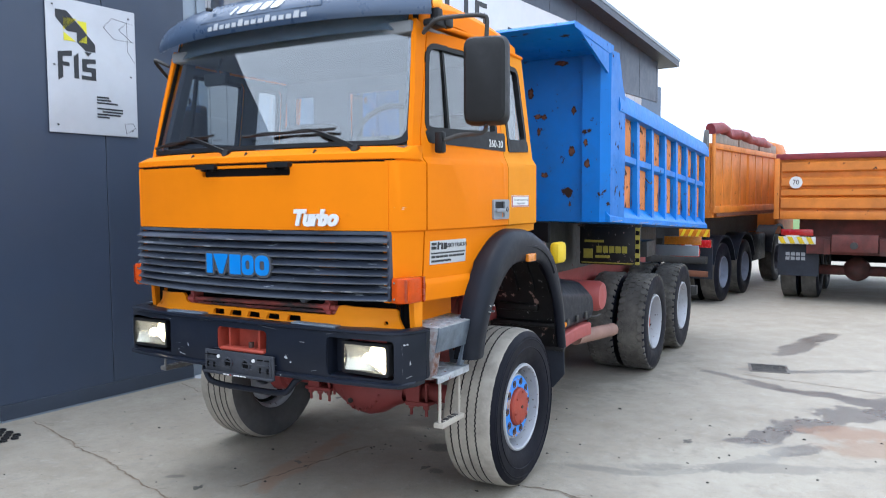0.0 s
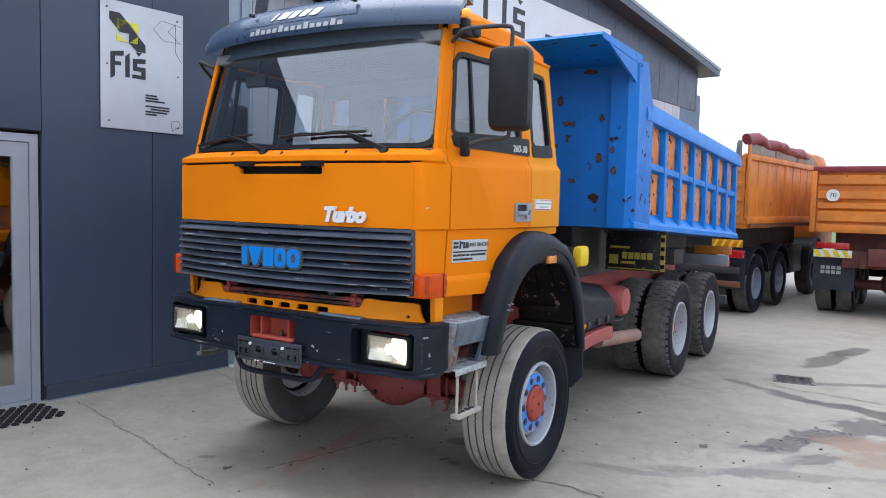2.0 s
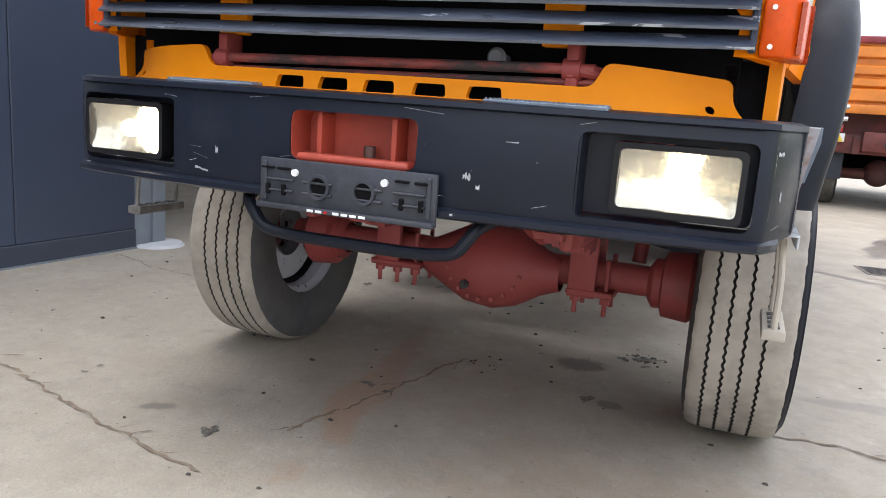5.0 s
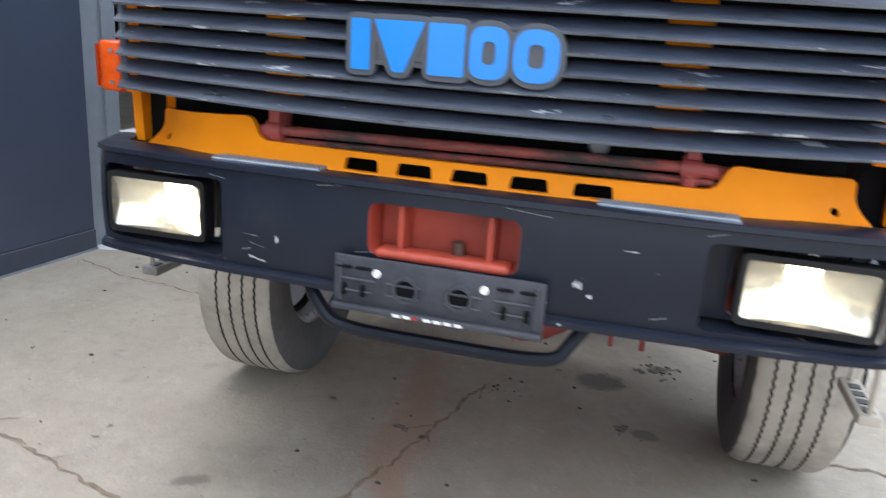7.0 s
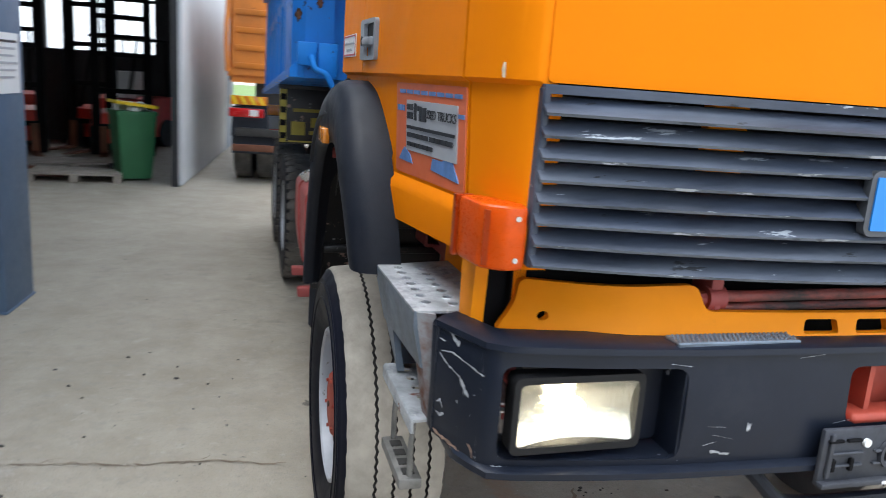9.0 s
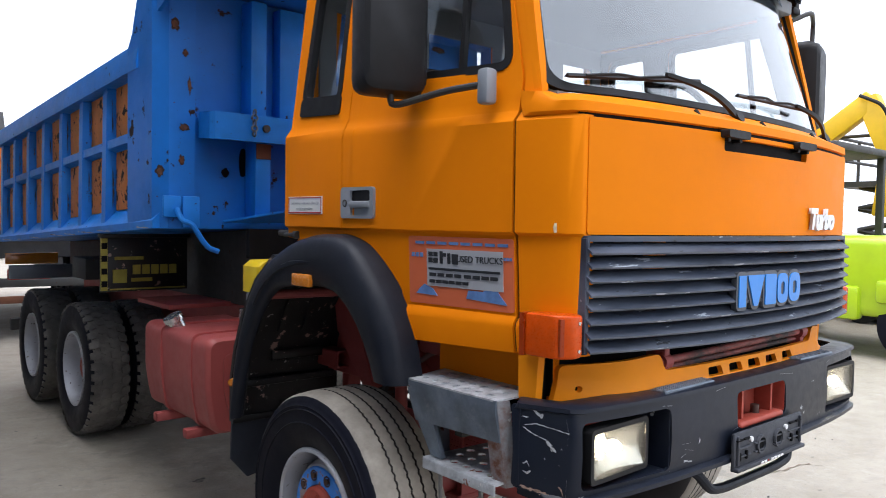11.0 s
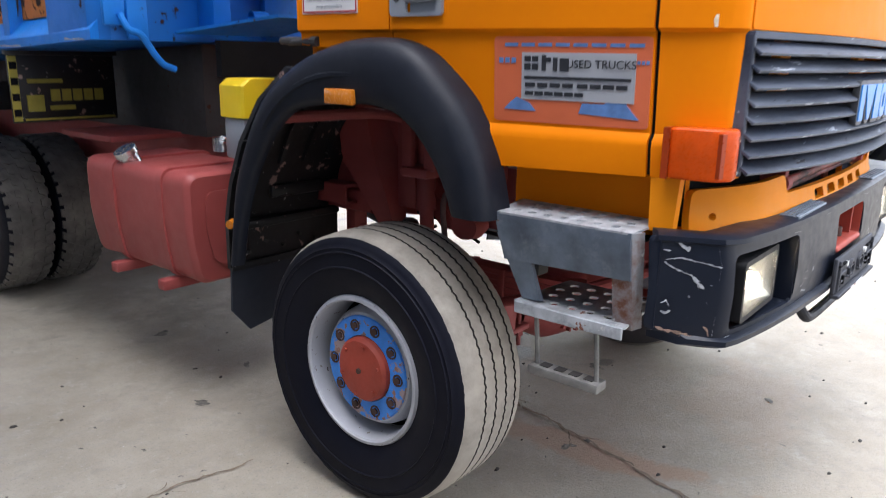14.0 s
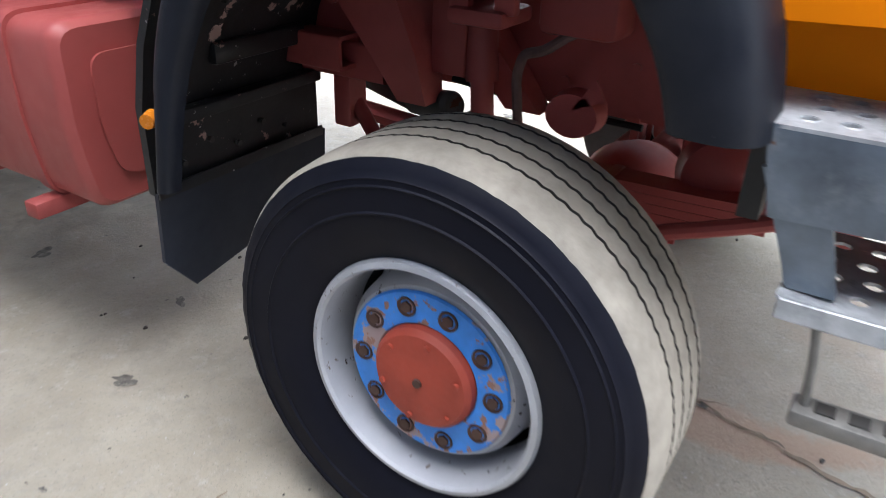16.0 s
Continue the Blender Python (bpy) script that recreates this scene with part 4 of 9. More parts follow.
DOOR = [(0.168, 1.305)] + ARCH[:4] + [(1.019, 1.612), (1.019, 2.79), (0.333, 2.78), (0.173, 2.18)]
door_r = side(DOOR, [DW], "door", ORANGE, truck)
quarter = side([(1.025, 1.615), (1.468, 1.64), (1.468, 2.80), (1.025, 2.79)], [QW], "cab_rear_side", ORANGE, truck)
pillar = side([(0.156, 1.305), (0.161, 2.18), (0.322, 2.785), (0.25, 2.83), (0.105, 2.15), (0.095, 2.060), (-0.0375, 2.053), (-0.0375, 1.312), (0.03, 1.305)], [], "corner_panel", ORANGE, truck)
for ob, hole in ((door_r, DW), (quarter, QW)):
    bm = B()
    sheet(bm, grow(hole, 0.004), [grow(hole, -0.026)], lambda y, z: (side_x(y, z) + 0.004, y, z), (-0.03, 0, 0))
    part("window_seal", bm, RUBBER, ob)
    bm = B()
    sheet(bm, grow(hole, -0.02), [], lambda y, z: (side_x(y, z) - 0.014, y, z), (-0.004, 0, 0))
    part("window", bm, GLASS_SIDE, ob)
bm = B()
loft(bm, [[(side_x(0.43, z) - 0.004 + dx, 0.43 + dy + 0.06 * (z - 2.2), z) for dx, dy in ((0, 0), (0, 0.022), (-0.02, 0.022), (-0.02, 0))] for z in (2.235, 2.45, 2.70)])
part("window_bar", bm, RUBBER, door_r)
bm = B()
sheet(bm, rounded([(1.092, 2.145), (1.402, 2.16), (1.402, 2.235), (1.092, 2.225)], 0.02), [], lambda y, z: (side_x(y, z) + 0.0065, y, z), (-0.02, 0, 0))
part("seal_foot", bm, RUBBER, quarter)
for strip in ([(0.148, 1.31), (0.178, 1.31), (0.183, 2.18), (0.345, 2.76), (0.315, 2.78), (0.152, 2.18)], [(1.006, 1.63), (1.038, 1.63), (1.038, 2.77), (1.006, 2.77)]):
    bm = B()
    sheet(bm, strip, [], lambda y, z: (side_x(y, z) - 0.010, y, z), (-0.004, 0, 0), [(1, z) for z, _ in W_Z if z > 1.31] + [(1, z + 0.04) for z, _ in W_Z if z > 1.8])
    part("door_gasket", bm, DARK, door_r)
# recessed grey door handle
bm = B()
sheet(bm, rounded(rect(0.806, 1.727, 1.010, 1.847), 0.016), [rounded(rect(0.826, 1.794, 0.948, 1.834), 0.008), rounded(rect(0.830, 1.738, 0.945, 1.766), 0.008)], lambda y, z: (side_x(y, z) + 0.012, y, z), (-0.02, 0, 0))
box(bm, 1.128, 0.83, 1.734, 1.139, 0.945, 1.77)
handle = part("door_handle", bm, GREYPLASTIC, door_r, "grey plastic recessed handle")
part("handle_bar", box(B(), 1.14, 0.826, 1.768, 1.158, 0.95, 1.792, 0.006, 2), GREYPLASTIC, door_r, "grey pull bar of the handle")
part("handle_recess", box(B(), 1.128, 0.82, 1.79, 1.140, 0.955, 1.838), RUBBER, door_r, "black grip recess")
part("lock", lathe(B(), [(0.0, 0.015), (0.012, 0.015), (0.013, 0.011), (0.010, 0.010), (0.010, 0.0001)], 16, m=Matrix.Translation((1.142, 0.980, 1.785))), STEEL, door_r)
# worn pillar below the door
bm = B()
sheet(bm, [(0.10, 1.10), (0.66, 1.10), (0.66, 1.30), (0.10, 1.30)], [], lambda y, z: (0.925, y, z), (-0.03, 0, 0))
part("cab_sill", bm, ORANGE, truck)
bm = B()
sheet(bm, [(0.085, 1.16), (0.15, 1.16), (0.155, 1.31), (0.075, 1.31)], [], lambda y, z: (1.02 + 0.1 * (y - 0.05), y, z), (-0.03, 0, 0))
part("corner_post", bm, ORANGE_LOW, truck)

# the other side shares the meshes
for ob in [o for o in truck.children if o.name.split(".")[0] in ("door", "cab_rear_side", "corner_panel", "cab_sill", "corner_post")]:
    twin = mirror(ob)
    for c in ob.children:
        again(c, c.matrix_basis, twin)
quarter.material_slots[0].link = "OBJECT"
quarter.material_slots[0].material = ORANGE_FADED
quarter["label"] = "paler repainted panel behind the door"
# white notice labels behind the doors, not at the same height on both sides
for s, y0, z0 in ((1, 1.068, 1.798), (-1, 1.162, 1.742)):
    def on_side(off):
        return lambda y, z: (s * (side_x(y, z) + off), y, z)

    bm = B()
    sheet(bm, rect(y0, z0, y0 + 0.272, z0 + 0.074), [], on_side(0.003), (-0.004 * s, 0, 0))
    lab = part("notice_label", bm, WHITE, truck, "white label with a thin red border")
    bm = B()
    sheet(bm, rect(y0 + 0.004, z0 + 0.003, y0 + 0.268, z0 + 0.071), [rect(y0 + 0.009, z0 + 0.009, y0 + 0.263, z0 + 0.067)], on_side(0.0045), (-0.003 * s, 0, 0))
    part("label_border", bm, LABEL_RED, lab)
    face = Matrix(((0, 0, s, s * (side_x(1.25, 1.8) + 0.0045)), (s, 0, 0, y0 + 0.136), (0, 1, 0, z0), (0, 0, 0, 1)))
    for zz, words in ((0.046, "Zadr\u017eevanje v delovnem obmo\u010dju"), (0.024, "stroja prepovedano")):
        text("label_text", words, 0.0165, face @ Matrix.Translation((0, zz, 0)), SIGNGREY, lab, "small dark printed words", 0.0005)


# front panels
def across(x0, x1, z0, z1, name, mat, parent, off=0.0, thick=0.03, round_=0.012, fn=None, holes=(), n=16):
    bm = B()
    cuts = [(0, x0 + (x1 - x0) * k / n) for k in range(1, n)]
    f = fn or (lambda x, z: (x, front_y(x) + off, z))
    sheet(bm, rounded(rect(x0, z0, x1, z1), round_), list(holes), f, (0, thick, 0), cuts)
    return part(name, bm, mat, parent)


hood = across(-0.9455, 0.9455, 1.688, 2.047, "hood_panel", ORANGE, truck, holes=[rounded(rect(-0.30, 1.985, 0.36, 2.032), 0.012)])
across(-0.95, 0.95, 2.045, 2.072, "hood_gasket", DARK, truck, off=0.012, thick=0.004, round_=0.002)
for s in (1, -1):
    across(s * 0.955 - 0.018, s * 0.955 + 0.018, 1.69, 2.06, "hood_side_gasket", DARK, truck, off=0.014, thick=0.004, round_=0.002, n=4)
# black sheet close behind the grip slot, in place of its shaded depth
across(-0.34, 0.40, 1.985, 2.040, "grip_recess", DARK, truck, off=0.022, thick=0.004)
for x in (-0.25, 0.30):
    bm = B()
    loft(bm, [[(x + a, front_y(x) + y, z) for a, z in rounded(rect(-0.075, 2.030, 0.075, 2.058), 0.010, 3)] for y in (0.02, -0.022, -0.030)])
    box(bm, x - 0.05, front_y(x) - 0.012, 2.018, x - 0.03, front_y(x) + 0.02, 2.034, 0.003)
    box(bm, x + 0.03, front_y(x) - 0.012, 2.018, x + 0.05, front_y(x) + 0.02, 2.034, 0.003)
    part("grip_bracket", bm, RUBBER, truck)
# the ledge from the hood up to the windscreen


def ws_low(x):
    return (x, front_y(x) * 0.9 + 0.085 + 0.055 * abs(x) ** 6, 2.142)


def ws_high(x):
    return (x * 0.935, 0.175 + 0.10 * abs(x) ** 2.2 + 0.035 * abs(x) ** 6, 2.93)


NX = [k / 20 - 1 for k in range(41)]
bm = B()
rows = []
ledge = [(Vector((k * 0.957, front_y(k * 0.957), 2.064)), Vector(ws_low(k))) for k in NX]
for s in (1, -1):
    wrap = [(Vector((s * (side_x(y, 2.04) + 0.003), y, 2.064)), Vector((s * (1.0 + 0.006 * i), 0.115 + 0.004 * i, 2.142))) for i, y in enumerate((-0.03, -0.015, 0.008, 0.04, 0.075, 0.11))]
    ledge = ledge + wrap if s > 0 else wrap[::-1] + ledge
for f, g in ledge:
    rows.append([f, f + Vector((0, 0.004, 0.03)), g + Vector((0, -0.03, -0.012)), g + Vector((0, 0.03, -0.004)), g + Vector((0, 0.03, -0.05)), f + Vector((0, 0.03, -0.01))])
loft(bm, rows)
part("windscreen_ledge", bm, ORANGE, truck)
# windscreen with its rubber and the tinted strip
bm = B()


def ws(a, b):
    p, q = Vector(ws_low(a)), Vector(ws_high(a))
    return p.lerp(q, b)


WSO = rounded(rect(-1.0, 0.0, 1.0, 1.0), [0.10, 0.10, 0.1, 0.1], 5)
WSI = [(a * 0.968, 0.5 + (b - 0.5) * 0.94) for a, b in WSO]
wcuts = [(0, k / 8 * 0.99) for k in range(-7, 8)]
sheet(bm, WSO, [WSI], ws, (0, 0.03, 0), wcuts)
part("windscreen_seal", bm, RUBBER, truck)
bm = B()
sheet(bm, [(a * 0.98, 0.5 + (b - 0.5) * 0.96) for a, b in WSO], [], lambda a, b: ws(a, b) + Vector((0, 0.012, 0)), (0, 0.005, 0), wcuts)
part("windscreen", bm, GLASS, truck)
bm = B()
sheet(bm, [(-0.95, 0.795), (0.80, 0.81), (0.86, 0.80), (0.94, 0.87), (0.95, 0.985), (-0.95, 0.985)], [], lambda a, b: ws(a, b) + Vector((0, -0.003, 0)), (0, 0.003, 0), wcuts)
part("sun_strip", bm, FILM, truck, "dark tinted strip along the top of the glass")
# A pillars between glass and corner
for s in (1, -1):
    bm = B()
    rings = []
    for b in (0.0, 0.25, 0.5, 0.75, 1.0):
        p = ws(0.998, b)
        z = p.z
        o = Vector((side_x(0.13 + 0.2 * b, z), 0.125 + 0.205 * b, z))
        rings.append([(s * p.x, p.y - 0.004, p.z), (s * (o.x + p.x) / 2, (o.y + p.y) / 2 - 0.008, z), (s * o.x, o.y, z), (s * o.x, o.y + 0.05, z), (s * (p.x - 0.02), p.y + 0.05, z)])
    loft(bm, rings)
    part("a_pillar", bm, ORANGE, truck)

# roof
bm = B()
rings = []
for y, zc, ze, w in ((0.27, 2.93, 2.84, 0.90), (0.38, 2.985, 2.83, 0.985), (0.6, 3.03, 2.84, 1.005), (0.95, 3.02, 2.83, 1.01), (1.28, 2.985, 2.82, 1.005), (1.478, 2.95, 2.80, 0.99)):
    ring = []
    for k in range(13):
        a = math.pi * k / 12
        c, sn = math.cos(a), math.sin(a)
        ring.append((w * math.copysign(abs(c) ** 0.32, c), y, ze + (zc - ze) * sn ** 0.55))
    rings.append(ring + [(-w + 0.02, y, ze - 0.02), (w - 0.02, y, ze - 0.02)])
loft(bm, rings)
part("roof", bm, ORANGE, truck)
for s in (1, -1):
    part("drip_rail", pipe(B(), [(s * 1.015, 0.32, 2.80), (s * 1.035, 0.85, 2.815), (s * 1.03, 1.468, 2.795)], 0.012, 8), ORANGE, truck)
# back wall with two windows, floor, dashboard, seats
bm = B()
sheet(bm, rect(-1.08, 1.52, 1.08, 2.84), [rounded(rect(-0.94, 2.3, -0.70, 2.68), 0.03), rounded(rect(-0.40, 2.3, 0.10, 2.68), 0.03), rounded(rect(0.62, 2.3, 0.94, 2.68), 0.03)], lambda x, z: (x * (1 - 0.085 * max(0, z - 2.05) / 0.8), 1.463, z), (0, -0.025, 0), [(1, 2.05)])
part("cab_back_wall", bm, ORANGE, truck)
for x0, x1 in ((-0.95, -0.69), (-0.41, 0.11), (0.61, 0.95)):
    part("rear_window", box(B(), x0, 1.447, 2.29, x1, 1.453, 2.69), GLASS_SIDE, truck)
part("cab_floor", box(B(), -0.88, 0.13, 1.29, 0.88, 0.62, 1.33), INTERIOR, truck)
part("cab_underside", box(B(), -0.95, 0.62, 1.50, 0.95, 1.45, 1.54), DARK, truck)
bm = B()
loft(bm, [[(x, 0.06, 2.06), (x, 0.05, 2.13), (x, 0.3, 2.15), (x, 0.42, 2.11), (x, 0.42, 1.7), (x, 0.36, 1.7)] for x in (-0.99, 0.99)])
part("dashboard", bm, INTERIOR, truck)
part("cab_headlining", box(B(), -0.98, 0.3, 2.775, 0.98, 1.43, 2.79), INTERIOR, truck)
part("header_trim", box(B(), -0.93, 0.22, 2.755, 0.93, 0.36, 2.82, 0.01), INTERIOR, truck)
bm = B()
sheet(bm, rect(-1.0, 1.55, 1.0, 2.785), [rect(-0.915, 2.325, -0.725, 2.655), rect(-0.375, 2.325, 0.075, 2.655), rect(0.645, 2.325, 0.915, 2.655)], lambda x, z: (x, 1.424, z), (0, 0.012, 0))
part("back_lining", bm, INTERIOR, truck)
for s in (1, -1):
    bm = B()
    box(bm, s * 0.58 - 0.26, 0.68, 1.72, s * 0.58 + 0.26, 1.2, 1.86, 0.05)
    box(bm, s * 0.58 - 0.25, 1.14, 1.8, s * 0.58 + 0.25, 1.28, 2.42, 0.05)
    part("seat", bm, SEAT, truck)
bm = B()
lathe(bm, [(0.018 * math.cos(a), 0.23 + 0.018 * math.sin(a)) for a in [2 * math.pi * k / 8 for k in range(8)]], 32, m=Matrix.Translation((0.56, 0.5, 2.22)) @ Matrix.Rotation(radians(62), 4, "X") @ Matrix.Rotation(radians(90), 4, "Z") @ Matrix.Rotation(radians(90), 4, "Y") @ Matrix.Rotation(radians(90), 4, "X"), closed=True)
cyl(bm, (0.56, 0.5, 2.22), (0.56, 0.38, 2.0), 0.03)
part("steering_wheel", bm, RUBBER, truck)
mi = part("interior_mirror", box(B(), -0.66, 0.24, 2.585, -0.46, 0.275, 2.665, 0.012), RUBBER, truck)
part("mirror_face", box(B(), -0.65, 0.236, 2.592, -0.47, 0.240, 2.658), INTERIOR_DARK, mi)
part("mirror_stem", cyl(B(), (-0.56, 0.26, 2.66), (-0.54, 0.28, 2.76), 0.008, 8), RUBBER, mi)
for s in (1, -1):
    bm = B()
    loft(bm, [[(s * (p.x - 0.045), p.y + 0.025, p.z), (s * (p.x - 0.035), p.y + 0.085, p.z), (s * (p.x - 0.07), p.y + 0.11, p.z), (s * (p.x - 0.08), p.y + 0.03, p.z)] for p in (ws(0.998, b) for b in (0.02, 0.3, 0.6, 0.85))])
    part("pillar_trim", bm, INTERIOR_DARK, truck)
bm = B()
sheet(bm, [(0.24, 1.56), (1.43, 1.66), (1.43, 2.765), (0.40, 2.755), (0.24, 2.18)], [grow(DW, -0.004), grow(QW, -0.004)], lambda y, z: (side_x(y, z) - 0.036, y, z), (-0.008, 0, 0), [(1, z) for z, _ in W_Z if z > 1.6] + [(1, z + 0.04) for z, _ in W_Z if z > 1.8] + [(0, y) for y, _ in W_Y if y > 0.24])
mirror(part("side_lining", bm, INTERIOR_DARK, truck))

# roof visor: a dark blue hood over the windscreen
bm = B()
rings = []
for k in range(29):
    t = k / 14 - 1
    x = 1.052 * t
    e = 0.22 * abs(t) ** 3.5
    yb = 0.035 + 0.20 * abs(t) ** 2.6
    q = 1 - 0.55 * abs(t) ** 3
    rings.append([(x, yb, 2.838 - 0.015 * e), (x, yb - 0.010, 2.862 - 0.02 * e), (x * 0.999, yb - 0.006, 2.90 - 0.035 * e), (x * 0.995, yb + 0.015, 2.95 - 0.055 * e), (x * 0.991, yb + 0.05, 3.005 - 0.08 * e), (x * 0.985, yb + 0.10, 3.045 - 0.11 * e), (x * 0.97, yb + 0.27 * q, 3.085 - 0.14 * e), (x * 0.96, yb + 0.46 * q, 3.05 - 0.14 * e), (x * 0.96, yb + 0.46 * q, 3.02 - 0.14 * e), (x * 0.965, yb + 0.25 * q, 3.05 - 0.14 * e), (x * 0.97, yb + 0.12, 3.01 - 0.11 * e), (x * 0.98, yb + 0.04, 2.93 - 0.06 * e), (x * 0.985, yb + 0.02, 2.85 - 0.015 * e)])
loft(bm, rings)
visor = finish("roof_visor", bm, VISOR, truck, "dark blue hooded visor over the windscreen", 50)
bm = B()


def visor_front(x, z):
    t = abs(x) / 1.052
    return (x, 0.035 + 0.20 * t ** 2.6 + lerp(((2.86, -0.012), (2.95, 0.015), (3.045, 0.10)), z) - 0.008, z)


sheet(bm, rounded([(-0.5, 2.922), (0.46, 2.922), (0.40, 3.03), (-0.44, 3.03)], 0.02), [], visor_front, (0, 0.012, 0), [(0, -0.3), (0, 0.0), (0, 0.3), (1, 2.95)])
part("badge_panel", bm, VISOR, visor)
for k, (w, h) in enumerate(((0.02, 0.06), (0.075, 0.06), (0.06, 0.06), (0.06, 0.06), (0.07, 0.06))):
    x = -0.20 + k * 0.085
    bm = B()
    sheet(bm, rounded([(x - w / 2 - 0.012, 2.945), (x + w / 2 - 0.012, 2.945), (x + w / 2 + 0.012, 3.0), (x - w / 2 + 0.012, 3.0)], 0.008 if k < 3 else 0.02, 4), [], lambda a, b: Vector(visor_front(a, b)) + Vector((0, -0.004, 0)), (0, 0.008, 0))
    part("visor_badge_shape", bm, WHITE, visor)
for k in range(15):
    x = -0.40 + k * 0.052
    bm = B()
    sheet(bm, rect(x, 2.866, x + 0.036, 2.893 + 0.014 * (k % 4 == 1)), [], lambda a, b: Vector(visor_front(a, b)) + Vector((0, 0.002, 0)), (0, 0.008, 0))
    part("visor_bar", bm, SIGNGREY, visor)
for x in (-0.42, 0.42):
    part("bolt", cyl(B(), (x, 0.09, 3.01), (x, 0.055, 3.005), 0.012, 10), STEEL, visor)

# amber beacon and its bracket on the visor's end
part("beacon_bracket", box(box(box(B(), 0.99, 0.24, 2.78, 1.075, 0.36, 2.82, 0.012), 1.03, 0.25, 2.81, 1.08, 0.31, 2.875, 0.01), 1.03, 0.33, 2.79, 1.085, 0.42, 2.85, 0.012), RUBBER, truck)
part("beacon", lathe(B(), [(-0.035, 0.0001), (-0.033, 0.018), (-0.02, 0.034), (0.0, 0.038), (0.02, 0.032), (0.033, 0.016), (0.035, 0.0001)], 18, m=Matrix.Translation((1.07, 0.265, 2.90)) @ Matrix.Diagonal((0.75, 0.75, 0.75, 1))), BEACON, truck, "small amber marker lamp")

# emblem and model lettering
emb = across(-0.25, 0.22, 1.445, 1.53, "emblem", EMBLEM_BACK, truck, off=-0.03, thick=0.03, round_=0.03, n=6)
for pts, rr in (([(-0.245, 1.432), (-0.195, 1.432), (-0.195, 1.545), (-0.245, 1.545)], 0.004), ([(-0.185, 1.545), (-0.135, 1.432), (-0.105, 1.432), (-0.055, 1.545)], 0.006), ([(-0.045, 1.432), (0.045, 1.432), (0.045, 1.545), (-0.045, 1.545)], 0.006), ([(0.057, 1.432), (0.15, 1.432), (0.15, 1.545), (0.057, 1.545)], 0.035), ([(0.162, 1.432), (0.27, 1.432), (0.27, 1.545), (0.162, 1.545)], 0.045)):
    pts = [(-0.242 + (x + 0.245) * 0.93, z) for x, z in pts]
    bm = B()
    cx, cz = (pts[0][0] + pts[1][0]) / 2, (pts[0][1] + pts[2][1]) / 2
    inside = [rounded([(cx + (x - cx) * 0.34, cz + (z - cz) * 0.44) for x, z in pts], 0.014, 4)] if rr > 0.02 else []
    sheet(bm, rounded(pts, rr, 5), inside, lambda x, z: (x, front_y(x) - 0.039, z), (0, 0.014, 0))
    part("emblem_shape", bm, EMBLEM_BLUE, emb, "light blue raised emblem shape")
    bm = B()
    sheet(bm, grow(rounded(pts, rr + 0.004, 5), 0.013), [], lambda x, z: (x, front_y(x) - 0.035, z), (0, 0.02, 0))
    part("emblem_rim", bm, EMBLEM_BACK, emb)
tl = text("model_lettering", "Turbo", 0.112, Matrix.Translation((0.522, front_y(0.52) - 0.012, 1.752)) @ pose(0, 0, 0, 90, 0, 4.5), WHITE, truck, "white raised word on the hood", 0.006, 0.25, bold=0.007)
for s in (1,):
    x = side_x(0.85, 2.19)
    text("type_lettering", "260-30", 0.062, Matrix.Translation((s * (x + 0.011), 0.92, 2.185)) @ pose(0, 0, 0, 90, 0, 86), WHITE, truck, "white type number on a dark strip", 0.001)
    bm = B()
    sheet(bm, rounded([(0.235, 2.155), (1.05, 2.145), (1.065, 2.262), (0.215, 2.222)], 0.02), [], lambda y, z: (side_x(y, z) + 0.003, y, z), (-0.02, 0, 0), [(1, 2.2), (0, 0.62), (0, 0.95)])
    part("type_strip", bm, RUBBER, truck)

# door stickers
for s in (1, -1):
    bm = B()
    y0, y1, z0, z1 = (0.215, 0.545, 1.495, 1.625)
    sheet(bm, rect(y0, z0, y1, z1), [], lambda y, z: (s * (side_x(y, z) + (0.006 if s < 0 else 0.003)), y, z), (-s * 0.004, 0, 0), [(0, 0.3), (0, 0.45)])
    st = part("sticker", bm, SIGNGREY if s < 0 else ALU, truck, "silver dealer sticker with dark print")
    flipy = (lambda a: a) if s > 0 else (lambda a: y0 + y1 - a)
    off = 0.009 if s < 0 else 0.006

    def mark(a0, b0, a1, b1, name="printed_bar", mm=SIGNDARK):
        bm = B()
        sheet(bm, rect(min(flipy(a0), flipy(a1)), b0, max(flipy(a0), flipy(a1)), b1), [], lambda y, z: (s * (side_x(y, z) + off), y, z), (-s * 0.004, 0, 0))
        part(name, bm, mm, st)

    for a in (0.225, 0.248):
        mark(a, 1.577, a + 0.018, 1.594)
        mark(a, 1.60, a + 0.018, 1.615)
    mark(0.278, 1.575, 0.29, 1.618)
    mark(0.29, 1.60, 0.305, 1.612)
    mark(0.312, 1.575, 0.324, 1.612)
    mark(0.332, 1.575, 0.358, 1.61)
    mark(0.225, 1.552, 0.535, 1.56)
    for a in range(4):
        mark(0.228 + a * 0.038, 1.53, 0.258 + a * 0.038, 1.542)
        mark(0.385 + a * 0.037, 1.53, 0.415 + a * 0.037, 1.542)
    for a in range(6):
        mark(0.228 + a * 0.03, 1.507, 0.253 + a * 0.03, 1.518)
    yy = (flipy(0.45))
    text("sticker_lettering", "USED TRUCKS", 0.031, Matrix.Translation((s * (side_x(yy, 1.59) + off), yy, 1.594)) @ pose(0, 0, 0, 90, 0, (90 - 7.2) if s > 0 else (-90 + 7.2)), SIGNDARK, st, "", 0.0008)
